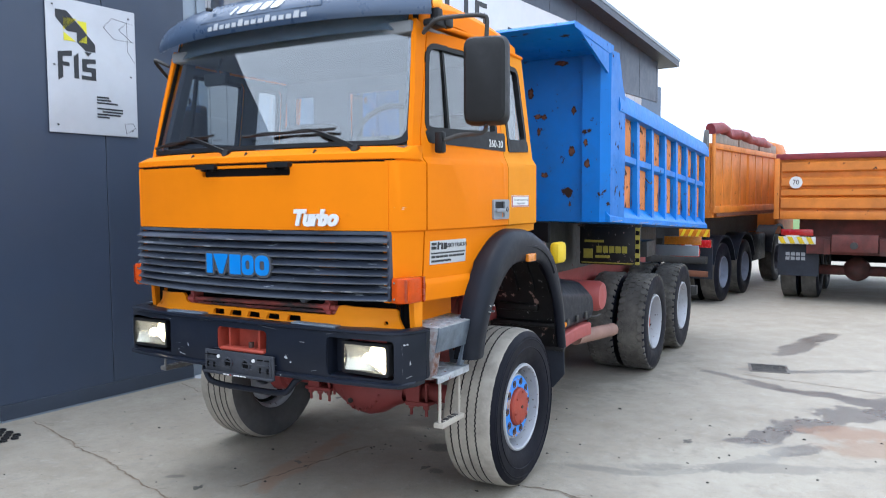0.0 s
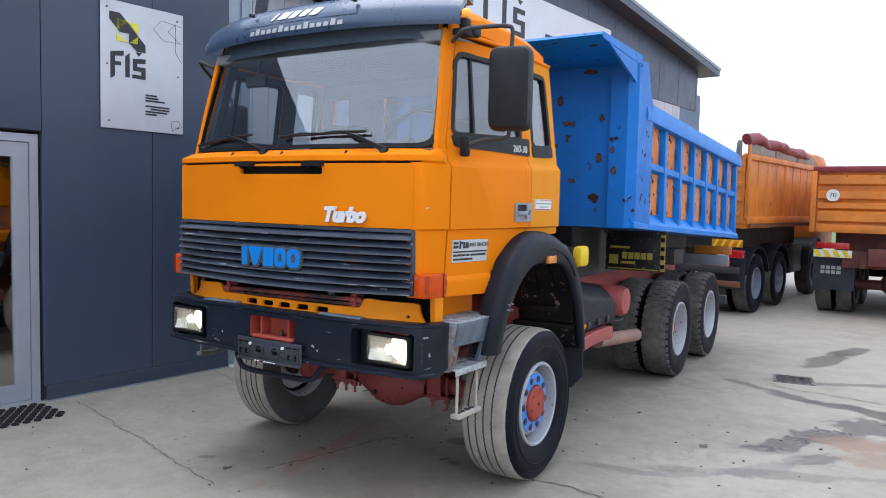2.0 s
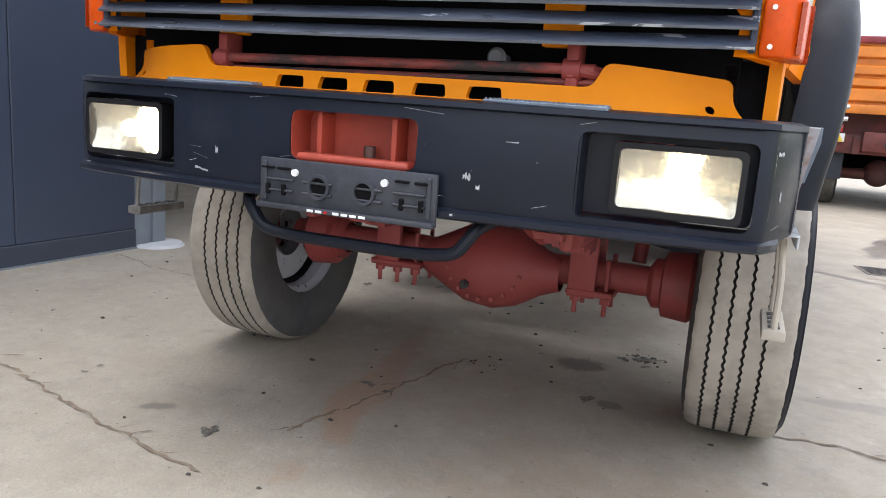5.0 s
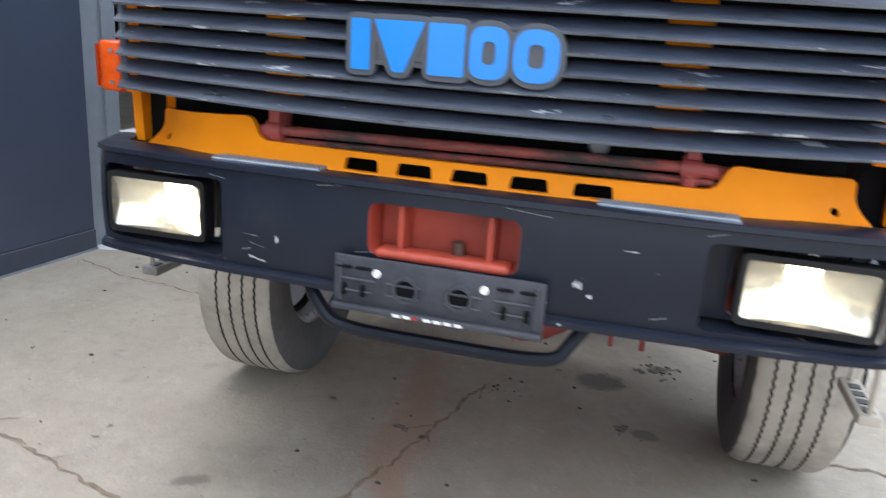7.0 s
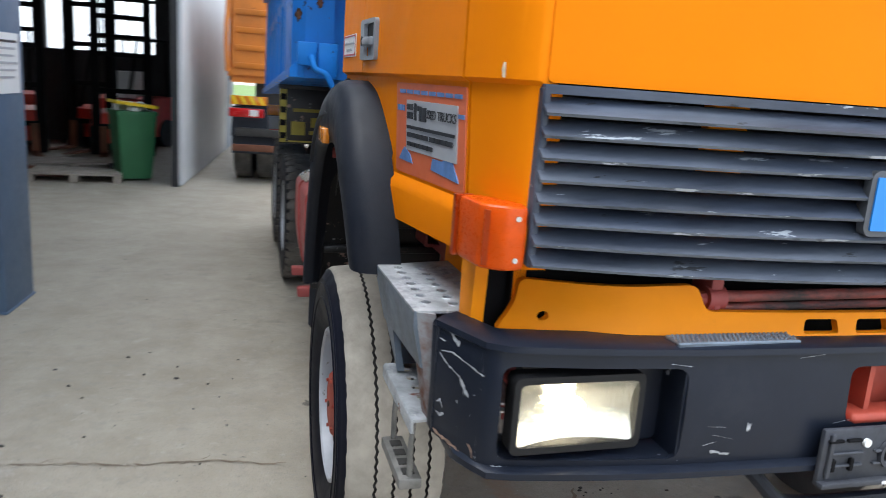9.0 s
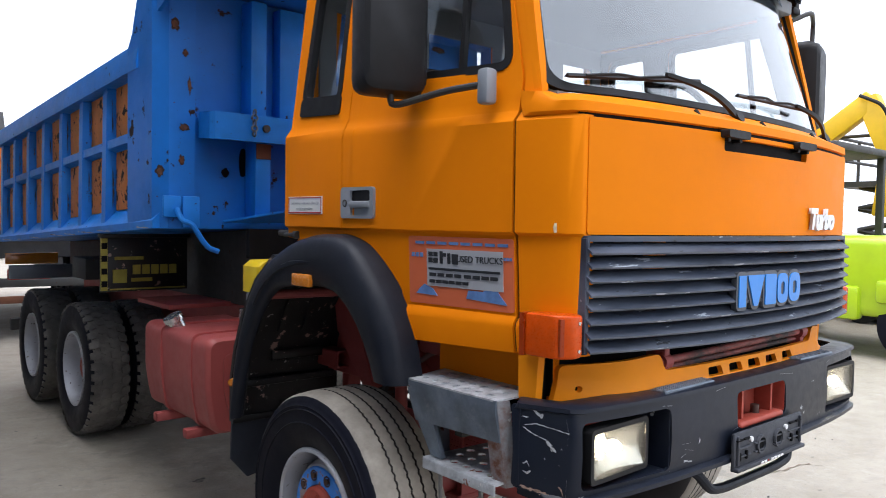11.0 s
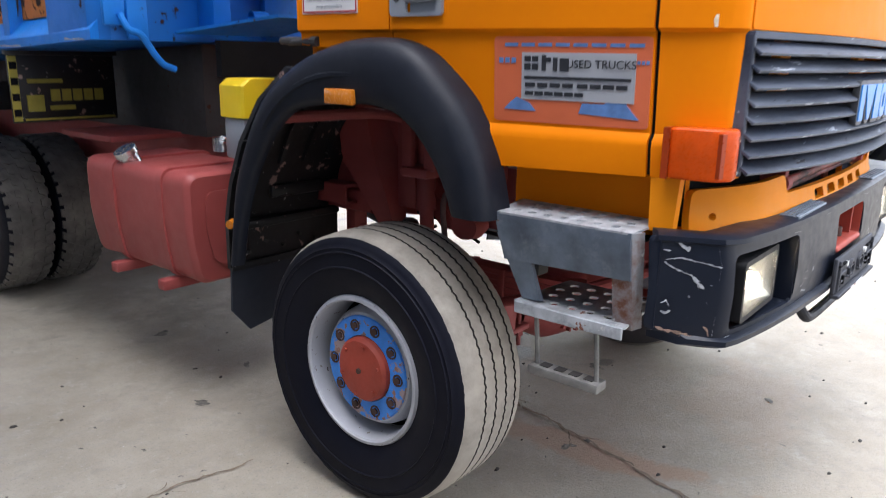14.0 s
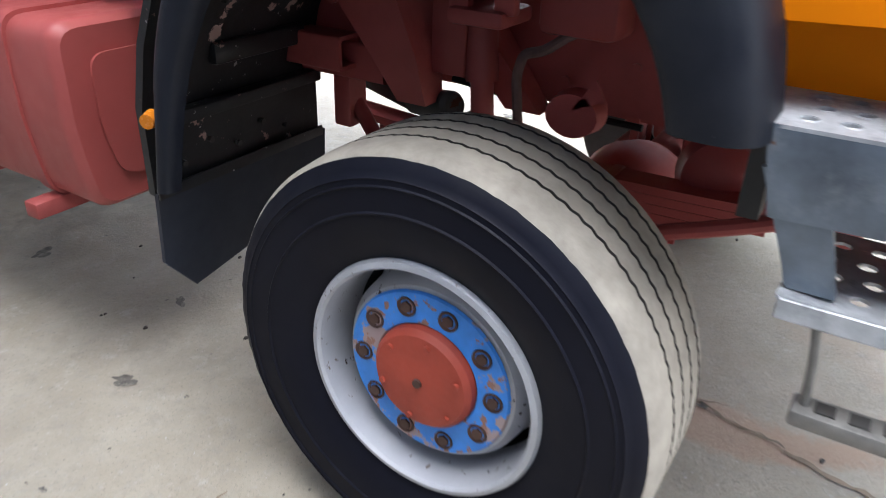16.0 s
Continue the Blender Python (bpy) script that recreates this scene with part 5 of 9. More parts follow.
# on the off side the sticker lies on an older, faded one
bm = B()
sheet(bm, rounded(rect(0.175, 1.43, 0.635, 1.668), 0.012), [], lambda y, z: (-(side_x(y, z) + 0.003), y, z), (0.004, 0, 0), [(0, 0.3), (0, 0.45), (0, 0.62)])
old = part("old_sticker", bm, material("faded_salmon_vinyl", (0.62, 0.135, 0.05), 0.5, vary=0.1), truck, "faded salmon sticker under the newer one")
OLDBLUE = material("worn_blue_print", (0.10, 0.2, 0.42), 0.5, vary=0.2, vary_scale=30)


def old_mark(pts):
    bm = B()
    sheet(bm, pts, [], lambda y, z: (-(side_x(y, z) + 0.0055), y, z), (0.003, 0, 0))
    part("printed_shape", bm, OLDBLUE, old)


for a in range(8):
    old_mark(rect(0.195 + 0.052 * a, 1.641, 0.235 + 0.052 * a, 1.651))
old_mark([(0.20, 1.452), (0.37, 1.462), (0.36, 1.49), (0.30, 1.49), (0.235, 1.52), (0.235, 1.49)])
old_mark([(0.50, 1.462), (0.60, 1.465), (0.58, 1.485), (0.56, 1.50), (0.52, 1.485)])
for a in range(3):
    old_mark(rect(0.565 + 0.02 * a, 1.595, 0.578 + 0.02 * a, 1.61))
    old_mark(rect(0.18 + 0.012 * a, 1.597, 0.188 + 0.012 * a, 1.607))

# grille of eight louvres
# added black sheet: the shade behind the louvres put into its colour
part("grille_back", box(B(), -0.93, 0.10, 1.16, 0.93, 0.14, 1.70), DARK, truck, "black sheet standing in for the shade behind the louvres")
for x in (-0.5, 0.5):
    part("grille_strut", box(B(), x - 0.05, 0.0, 1.32, x + 0.05, 0.03, 1.67, 0.006), ORANGE_LOW, truck)
for k in range(8):
    bm = B()
    z = 1.338 + k * 0.0430
    rings = []
    for t in NX:
        x = 0.955 * t
        y = front_y(x)
        sag = -0.022 * (1 - t * t) * (1 - k / 7) ** 2 * 0.6
        rings.append([(x, y - 0.030, z - 0.013 + sag), (x, y - 0.034, z - 0.007 + sag), (x, y + 0.006, z + 0.022 + sag), (x, y + 0.03, z + 0.024 + sag), (x, y + 0.03, z + 0.017 + sag), (x, y + 0.002, z + 0.013 + sag)])
    loft(bm, rings)
    for i, f in enumerate(bm.faces):
        if i % 6 == 0 and len(f.verts) == 4:
            f.material_index = 1
    part("louvre", bm, [GRILLE, GRILLE_EDGE], truck)
for s in (1, -1):
    part("grille_end", box(B(), s * 0.94, front_y(0.95) - 0.012, 1.32, s * 0.957, front_y(0.95) + 0.05, 1.68, 0.004, 1), GRILLE, truck)
across(-0.955, 0.955, 1.667, 1.685, "grille_top_rail", GRILLE, truck, off=-0.012, thick=0.04, round_=0.003)

# orange valance with slots, red torsion bar
VAL = [(-0.925, 1.148), (-0.7, 1.135), (0.7, 1.135), (0.925, 1.148), (0.917, 1.264), (0.63, 1.285), (0.60, 1.225), (-0.53, 1.225), (-0.56, 1.285), (-0.917, 1.264)]
slots = [rounded([(x - 0.048, 1.178), (x + 0.048, 1.178), (x + 0.042, 1.210), (x - 0.042, 1.210)], 0.008, 3) for x in (-0.24, -0.10, 0.04, 0.185, 0.335)]


def val_fn(x, z):
    flare = max(0.0, (1.23 - z) / 0.08) ** 2
    curl = 0.9 * max(0.0, abs(x) - 0.70) ** 1.5
    return (x + math.copysign(0.07 * flare * (abs(x) / 0.95) ** 8, x), front_y(x) * 0.85 + 0.03 + curl * (1 - 0.12 * flare) - 0.022 * flare, z)


bm = B()
holes = [[(s * 0.865 + 0.01 * math.cos(a), 1.19 + 0.01 * math.sin(a)) for a in [2 * math.pi * k / 10 for k in range(10)]] for s in (1, -1)]
sheet(bm, rounded(VAL, 0.02, 3), slots + holes, val_fn, (0, 0.02, 0), [(0, k * 0.05) for k in range(-18, 19)] + [(1, z) for z in (1.155, 1.17, 1.185, 1.2, 1.215, 1.23)])
part("valance", bm, ORANGE_LOW, truck, "orange lower panel with five slots")
bm = B()
cyl(bm, (-0.49, -0.035, 1.252), (0.60, -0.035, 1.268), 0.0135, 14)
cyl(bm, (-0.49, -0.02, 1.222), (0.60, -0.02, 1.236), 0.010, 14)
part("torsion_bar", bm, WORN_RED, truck, "rubbed red cross bar behind the valance")
for x, z, e in ((-0.50, 1.25, -0.06), (0.545, 1.266, 0.07)):
    bm = B()
    cyl(bm, (x - 0.022, -0.035, z), (x + 0.022, -0.035, z), 0.026, 16)
    box(bm, x - 0.016, -0.048, z - 0.055, x + 0.016, 0.03, z + 0.07, 0.006)
    box(bm, x - 0.03, -0.052, z - 0.066, x + 0.03, -0.02, z - 0.052, 0.004)
    pipe(bm, [(x, -0.035, z), (x + e * 0.7, -0.03, z - 0.004), (x + e * 1.4, 0.02, z - 0.014)], 0.017, 10)
    cyl(bm, (x, -0.056, z - 0.012), (x, -0.03, z - 0.012), 0.009, 8)
    part("bar_clamp", bm, RED, truck)
part("horn", lathe(B(), [(0.0, 0.0001), (0.0, 0.018), (0.012, 0.026), (0.05, 0.014), (0.10, 0.012)], 20, m=Matrix.Translation((0.33, 0.0, 1.29)) @ Matrix.Rotation(math.pi / 2, 4, "Z")), GREYPLASTIC, truck, "small grey horn behind the grille")
# black sheet added so that the valance slots look dark inside
part("radiator_baffle", box(B(), -0.60, 0.060, 1.06, 0.62, 0.068, 1.225), DARK, truck, "black sheet added for the shade behind the valance slots")

# bumper
BP = [(0.0, -0.15), (0.3, -0.148), (0.6, -0.137), (0.8, -0.119), (0.92, -0.102), (1.0, -0.088), (1.02, -0.08), (1.034, -0.062), (1.10, 0.092)]
arc = [0.0]
for a, b in zip(BP, BP[1:]):
    arc.append(arc[-1] + math.hypot(b[0] - a[0], b[1] - a[1]))


def bump_xy(s):
    sx, t = (1 if s >= 0 else -1), abs(s)
    return sx * lerp(list(zip(arc, [p[0] for p in BP])), t), lerp(list(zip(arc, [p[1] for p in BP])), t)


def s_of(x):
    return math.copysign(lerp([(p[0], a) for p, a in zip(BP, arc)], abs(x)), x)


pocket = [rounded(rect(s_of(a), 0.915, s_of(b), 1.122), 0.028, 4) for a, b in ((0.60, 1.0), (-1.0, -0.60))]
towhole = rounded(rect(-0.192, 0.985, 0.188, 1.118), 0.03, 5)
bm = B()


def bump_fn(s, z):
    x, y = bump_xy(s)
    return (x, y + 0.012 * ((z - 1.02) / 0.14) ** 2, z)


SE = arc[-1]
tmp_cuts = [(0, k * a) for a in arc[1:-1] for k in (1, -1)] + [(0, 0.0), (1, 0.91), (1, 1.02), (1, 1.14)]
sheet(bm, rounded([(-SE, 0.905), (-s_of(1.0), 0.878), (s_of(1.0), 0.878), (SE, 0.905), (SE, 1.165), (-SE, 1.165)], 0.02, 3), pocket + [towhole], bump_fn, (0, 0.012, 0), tmp_cuts)
for s in (1, -1):
    box(bm, s * 1.06, 0.082, 0.91, s * 1.096, 0.09, 1.155)
bumper = part("bumper", bm, BUMPER, truck, "scuffed dark steel bumper")
bm = B()
rings = []
for k in range(45):
    s = SE * (k / 22 - 1)
    x, y = bump_xy(s)
    sg = 1 if x > 0 else -1
    inw = (0, 0.05) if abs(x) < 1.015 else (-sg * 0.06, 0.02)
    rings.append([(x, y - 0.006, 1.155), (x, y - 0.004, 1.168), (x + inw[0] * 0.3, y + inw[1] * 0.3, 1.175), (x + inw[0], y + inw[1] * 2, 1.172), (x + inw[0], y + inw[1] * 2, 1.16), (x, y + 0.01, 1.15)])
loft(bm, rings)
part("top_lip", bm, BUMPER, bumper)
bm = B()
rings = []
for k in range(45):
    s = SE * 0.93 * (k / 22 - 1)
    x, y = bump_xy(s)
    rings.append([(x, y - 0.012, 0.878), (x, y - 0.012, 0.892), (x, y + 0.012, 0.902), (x, y + 0.10, 0.89), (x, y + 0.10, 0.872), (x, y + 0.01, 0.87)])
loft(bm, rings)
part("bottom_lip", bm, BUMPER, bumper)
for x0, x1 in ((-0.635, -0.33), (0.35, 0.66)):
    bm = B()
    box(bm, x0, front_y(0.5) - 0.022, 1.168, x1, front_y(0.5) + 0.035, 1.180, 0.003, 1)
    strip = part("grip_strip", bm, GALV, bumper, "studded galvanised tread strip")
    bm = B()
    for i in range(26):
        for j in range(4):
            cx, cy = x0 + (x1 - x0) * (i + 0.5 + 0.5 * (j % 2)) / 26.5, front_y(0.5) - 0.012 + 0.012 * j
            cyl(bm, (cx, cy, 1.178), (cx, cy, 1.184), 0.0042, 6, 0.002)
    tagged(part("stud_pattern", bm, GALV, strip), kind="stuff")
# pale scuffs where the bumper's paint is scraped off
CHIP = material("pale_bare_chip", (0.72, 0.58, 0.42), 0.8, vary=0.2, vary_scale=80)
SCUFF = material("scraped_bare_primer", (0.36, 0.37, 0.39), 0.75, vary=0.6, vary_scale=60)
SCUFF_RUST = material("rusty_bare_edge", (0.30, 0.20, 0.15), 0.85, vary=0.6, vary_scale=40)
rng = random.Random(5)
for a, z, w, h in ((-0.5, 0.925, 0.05, 0.012), (-0.53, 0.95, 0.03, 0.006), (-0.44, 0.985, 0.012, 0.03), (0.33, 0.985, 0.025, 0.03), (0.36, 0.96, 0.01, 0.02), (0.44, 1.08, 0.03, 0.008), (0.52, 0.93, 0.04, 0.006), (1.07, 1.1, 0.03, 0.016), (1.1, 1.0, 0.012, 0.04), (1.09, 0.93, 0.06, 0.006), (-0.62, 1.13, 0.05, 0.004), (0.2, 1.14, 0.12, 0.004), (-0.3, 1.145, 0.08, 0.004), (-0.52, 0.99, 0.05, 0.003), (-0.5, 0.965, 0.06, 0.003), (-0.2, 0.99, 0.05, 0.003), (0.62, 1.14, 0.06, 0.004), (0.25, 0.93, 0.04, 0.003)):
    n, h, w = (22 if h < 0.01 else 9), h * (0.26 if h < 0.01 else 0.45), w * rng.uniform(0.7, 1.1)
    up = [(a + w * (i / n - 0.5), z + h * (0.15 + 0.85 * rng.random())) for i in range(n + 1)]
    low = [(a + w * (i / n - 0.5), z - h * rng.random() * 0.8) for i in range(n, -1, -1)]
    tilt = rng.uniform(-0.3, 0.3)
    bm = B()
    sheet(bm, [(p, q + tilt * (p - a)) for p, q in up + low], [], lambda u, v: Vector(bump_fn(u, v)) + Vector((0.0015 * (1 if u > 0 else -1) * (abs(u) > 1.02), -0.0015, 0)), None)
    part("scuff", bm, SCUFF, bumper)


def scraped(points, width, mat, seed, name="scratch"):
    """A wandering scratch or a ragged flake along the points of the bumper's face."""
    rng = random.Random(seed)
    line = [points[0]]
    for (u0, z0), (u1, z1) in zip(points, points[1:]):
        n = max(2, int(math.hypot(u1 - u0, z1 - z0) / 0.006))
        line += [(u0 + (u1 - u0) * i / n + rng.uniform(-0.0012, 0.0012), z0 + (z1 - z0) * i / n + rng.uniform(-0.0016, 0.0016)) for i in range(1, n + 1)]
    last = len(line) - 1
    half = [width * rng.uniform(0.25, 1.0) * (0.3 if i in (0, last) else 1.0) for i in range(last + 1)]
    bm = B()
    verts = [[bm.verts.new(Vector(bump_fn(u, z + k * h)) + Vector((-0.0016 if u < 0 else 0.0016, -0.0016, 0))) for k in (1, -1)] for (u, z), h in zip(line, half)]
    for a, b in zip(verts, verts[1:]):
        bm.faces.new((a[0], b[0], b[1], a[1]))
    return part(name, bm, mat, bumper)


for k, (pts, w, mm) in enumerate((
        (((-1.186, 1.104), (-1.15, 1.112), (-1.10, 1.103), (-1.042, 1.094)), 0.0022, SCUFF),
        (((-1.19, 1.098), (-1.165, 1.082), (-1.12, 1.066), (-1.098, 1.052)), 0.0028, SCUFF),
        (((-1.16, 1.156), (-1.145, 1.148), (-1.13, 1.136), (-1.122, 1.142)), 0.007, SCUFF),
        (((-1.118, 1.062), (-1.106, 1.052), (-1.098, 1.042), (-1.088, 1.036)), 0.009, SCUFF),
        (((-1.104, 1.048), (-1.10, 1.03)), 0.006, SCUFF),
        (((-1.192, 1.13), (-1.17, 1.128)), 0.003, SCUFF),
        (((-1.125, 1.012), (-1.119, 1.006)), 0.004, SCUFF),
        (((-1.072, 1.046), (-1.067, 1.044)), 0.004, SCUFF),
        (((-1.078, 1.0), (-1.075, 0.99)), 0.002, SCUFF),
        (((-1.192, 0.985), (-1.178, 0.992), (-1.168, 0.975)), 0.004, SCUFF),
        (((-1.19, 0.962), (-1.175, 0.958), (-1.163, 0.964)), 0.005, SCUFF),
        (((-1.194, 0.915), (-1.165, 0.908), (-1.13, 0.905), (-1.10, 0.898)), 0.007, SCUFF_RUST),
        (((-1.13, 0.896), (-1.09, 0.889), (-1.05, 0.886)), 0.006, SCUFF_RUST),
        (((-1.075, 0.93), (-1.062, 0.918), (-1.055, 0.905)), 0.006, SCUFF_RUST),
        (((-1.052, 1.15), (-1.046, 1.10), (-1.05, 1.06)), 0.0014, SCUFF),
        (((-1.05, 0.96), (-1.047, 0.90)), 0.003, SCUFF),
        (((-1.01, 0.90), (-0.9, 0.892), (-0.78, 0.89)), 0.0025, SCUFF),
        (((1.045, 1.13), (1.05, 1.04), (1.046, 0.95)), 0.002, SCUFF))):
    scraped(pts, w, mm, 300 + k)
# black boxes for the shade in the gaps between the valance's ends and the corner posts
for s in (1, -1):
    part("corner_gap", box(B(), s * 0.90, 0.125, 1.10, s * 1.022, 0.14, 1.315), DARK, truck, "black box standing in for the shaded gap beside the valance")
# short rod stub under the cab's rear corner
bm = pipe(B(), [(-1.13, 1.40, 1.652), (-1.11, 1.50, 1.650), (-1.06, 1.62, 1.648)], 0.011, 8)
part("rod_stub", cyl(bm, (-1.131, 1.375, 1.652), (-1.13, 1.405, 1.652), 0.017, 10), STEEL, truck, "grey rod stub behind the fender")
# small scrapes on the corner panels
for s, y0, y1, z0, z1 in ((-1, 0.022, 0.033, 1.692, 1.722), (1, -0.030, 0.03, 1.808, 1.811), (1, 0.0, 0.02, 1.80, 1.803)):
    bm = B()
    sheet(bm, [(y0, z0), (y0 + (y1 - y0) * 0.7, z0), (y1, z0 + (z1 - z0) * 0.6), (y0 + (y1 - y0) * 0.6, z1), (y0, z1)], [], lambda y, z: (s * (side_x(y, z) + 0.0012), y, z), None)
    part("paint_chip", bm, CHIP, truck, "pale chip in the paint")
# lamps
for s in (1, -1):
    bm = B()
    sheet(bm, rounded(rect(0.605, 0.92, 1.0, 1.118), 0.02), [rounded(rect(0.67, 0.932, 0.975, 1.104), 0.02)], lambda x, z: (s * x, -0.045 + 0.04 * (x - 0.6) / 0.4, z), (0, 0.01, 0))
    pk = part("lamp_pocket", bm, BUMPER, bumper)
    part("pocket_side", box(B(), s * 0.598, -0.13, 0.916, s * 0.606, -0.035, 1.12), BUMPER, pk)
    for nm, z0, z1 in (("pocket_floor", 0.908, 0.916), ("pocket_roof", 1.120, 1.128)):
        part(nm, loft(B(), [[(s * x, bump_xy(s_of(x))[1] + 0.012, z0), (s * x, 0.0, z0), (s * x, 0.0, z1), (s * x, bump_xy(s_of(x))[1] + 0.012, z1)] for x in (0.6, 0.7, 0.8, 0.9, 1.0)]), BUMPER, pk)
    m = Matrix.Translation((s * 0.829, -0.090, 1.018)) @ pose(0, 0, 0, 0, 0, s * -1)
    bm = B()
    sheet(bm, rounded(rect(-0.15, -0.085, 0.15, 0.085), 0.018), [rounded(rect(-0.136, -0.070, 0.136, 0.070), 0.016)], lambda a, b: m @ Vector((a, -0.012, b)), (0, 0.05, 0))
    lampf = part("headlamp", bm, RUBBER, bumper, "rectangular headlamp, lit")
    bm = B()
    nx, nz = 14, 8
    vs = [[bm.verts.new(m @ Vector((-0.136 + 0.272 * i / nx, 0.05 - 0.055 * ((2 * i / nx - 1) ** 2 * 0.6 + (2 * j / nz - 1) ** 2 * 0.5), -0.07 + 0.14 * j / nz))) for j in range(nz + 1)] for i in range(nx + 1)]
    for i in range(nx):
        for j in range(nz):
            bm.faces.new((vs[i][j], vs[i + 1][j], vs[i + 1][j + 1], vs[i][j + 1]))
    part("reflector", bm, REFLECTOR, lampf)
    bm = B()
    bmesh.ops.create_uvsphere(bm, u_segments=16, v_segments=10, radius=0.026, matrix=m @ Matrix.Translation((0.0, 0.018, 0.0)))
    part("bulb", bm, BULB, lampf, "glowing warm headlamp bulb")
    bm = B()
    n = 41
    edge_pts = [Vector((-0.136 + 0.272 * i / (n - 1), -0.0125 + 0.003 * (i % 2), 0)) for i in range(n)] + [Vector((0.136, -0.004, 0)), Vector((-0.136, -0.004, 0))]
    loft(bm, [[m @ (p + Vector((0, 0, z))) for p in edge_pts] for z in (-0.07, 0.07)])
    part("lens", bm, LENS, lampf)
    # indicators at the cab corners
    outline = rounded([(0.962, -0.047), (1.006, -0.055), (1.052, -0.022), (1.066, 0.10), (1.03, 0.11), (0.965, 0.02)], [0.008, 0.014, 0.02, 0.012, 0.01, 0.01], 4)
    mid = Vector((1.0, 0.02))
    rings = []
    for z, k in ((1.312, 0.90), (1.316, 0.97), (1.324, 1.0), (1.432, 1.0), (1.440, 0.97), (1.444, 0.90)):
        rings.append([(s * (mid.x + (x - mid.x) * k), mid.y + (y - mid.y) * k, z) for x, y in outline])
    ind = part("indicator", loft(B(), rings), AMBER, truck, "orange corner indicator lens")
    part("lens_seam", loft(B(), [[(s * 1.040, -0.0405, z), (s * 1.050, -0.034, z), (s * 1.046, -0.02, z), (s * 1.036, -0.026, z)] for z in (1.322, 1.434)]), AMBER_DEEP, ind)
    part("lens_base", loft(B(), [[(s * 1.030, 0.104, z), (s * 1.073, 0.094, z), (s * 1.074, 0.112, z), (s * 1.030, 0.118, z)] for z in (1.312, 1.444)]), AMBER_DEEP, ind)
    for z in (1.335, 1.42):
        part("screw", cyl(B(), (s * 0.985, -0.048, z), (s * 0.985, -0.055, z), 0.006, 8), CHROME, ind)
# towing mouth, number plate holder, lower hoop
tow = part("tow_mouth", loft(B(), [[(x * k - 0.002, y, 1.0515 + z * k) for x, z in rounded(rect(-0.192, -0.069, 0.192, 0.069), 0.03, 5)] for y, k in ((-0.142, 1.025), (-0.142, 0.975), (-0.06, 0.93))], caps=False), HUB_RED, bumper, "red-painted towing recess")
part("tow_back", box(B(), -0.19, -0.06, 0.955, 0.19, -0.045, 1.135), HUB_RED, tow)
for x in (-0.1125, 0.1125):
    part("tow_rib", loft(B(), [[(x - 0.007, -0.125, z), (x + 0.007, -0.125, z), (x + 0.011, -0.061, z), (x - 0.011, -0.061, z)] for z in (0.992, 1.112)]), HUB_RED, tow)
part("tow_lip", box(B(), -0.172, -0.152, 0.978, 0.168, -0.08, 1.004, 0.012, 3), HUB_RED, tow)
part("tow_pin", cyl(B(), (0.03, -0.10, 0.99), (0.03, -0.10, 1.035), 0.016, 12), NUT, tow)
bm = B()
box(bm, -0.265, -0.178, 0.855, 0.265, -0.163, 0.985, 0.006)
box(bm, -0.265, -0.195, 0.848, 0.265, -0.163, 0.862, 0.004)
plate = part("plate_holder", bm, HOLDER, bumper, "empty black number plate holder")
for x in (-0.2, -0.08, 0.07, 0.19):
    for z in (0.925, 0.895):
        part("holder_rib", box(B(), x - 0.045, -0.186, z, x + 0.045, -0.176, z + 0.006, 0.002, 1), HOLDER, plate)
for x in (-0.245, 0.245):
    part("holder_edge", box(B(), x - 0.006, -0.186, 0.87, x + 0.006, -0.176, 0.975, 0.002, 1), HOLDER, plate)
for x in (-0.075, 0.06):
    part("holder_ring", lathe(B(), [(0.0, 0.036), (0.012, 0.034), (0.012, 0.026), (0.0, 0.024)], 24, m=Matrix.Translation((x, -0.176, 0.918)) @ Matrix.Rotation(-math.pi / 2, 4, "Z")), HOLDER, plate)
for x in (-0.15, 0.12):
    part("bolt", cyl(B(), (x, -0.176, 0.95), (x, -0.186, 0.95), 0.010, 12), WHITE, plate)
for k in range(7):
    x = -0.10 + 0.026 * k
    part("holder_bar", box(B(), x, -0.197, 0.8515, x + (0.019 if k != 2 else 0.010), -0.194, 0.8585), REDLENS if k == 2 else WHITE, plate)
# slots and hollows are black pieces set on: their shade is only colour
for x in (-0.235, -0.185, 0.17, 0.225):
    part("holder_slot", box(B(), x - 0.006, -0.187, 0.885, x + 0.006, -0.177, 0.915, 0.002, 1), DARK, plate)
    part("holder_slot", box(B(), x - 0.02, -0.187, 0.955, x + 0.02, -0.177, 0.962, 0.002, 1), DARK, plate)
for x in (-0.075, 0.06):
    part("holder_hollow", cyl(B(), (x, -0.176, 0.918), (x, -0.1805, 0.918), 0.025, 20), DARK, plate)
part("lower_hoop", pipe(B(), [(-0.40, 0.0, 0.87), (-0.37, -0.09, 0.85), (-0.30, -0.11, 0.775), (-0.2, -0.11, 0.762), (0.2, -0.11, 0.762), (0.30, -0.11, 0.775), (0.35, -0.09, 0.85), (0.38, 0.0, 0.87)], 0.018, 10), FENDER, bumper, "black bent tube under the bumper")

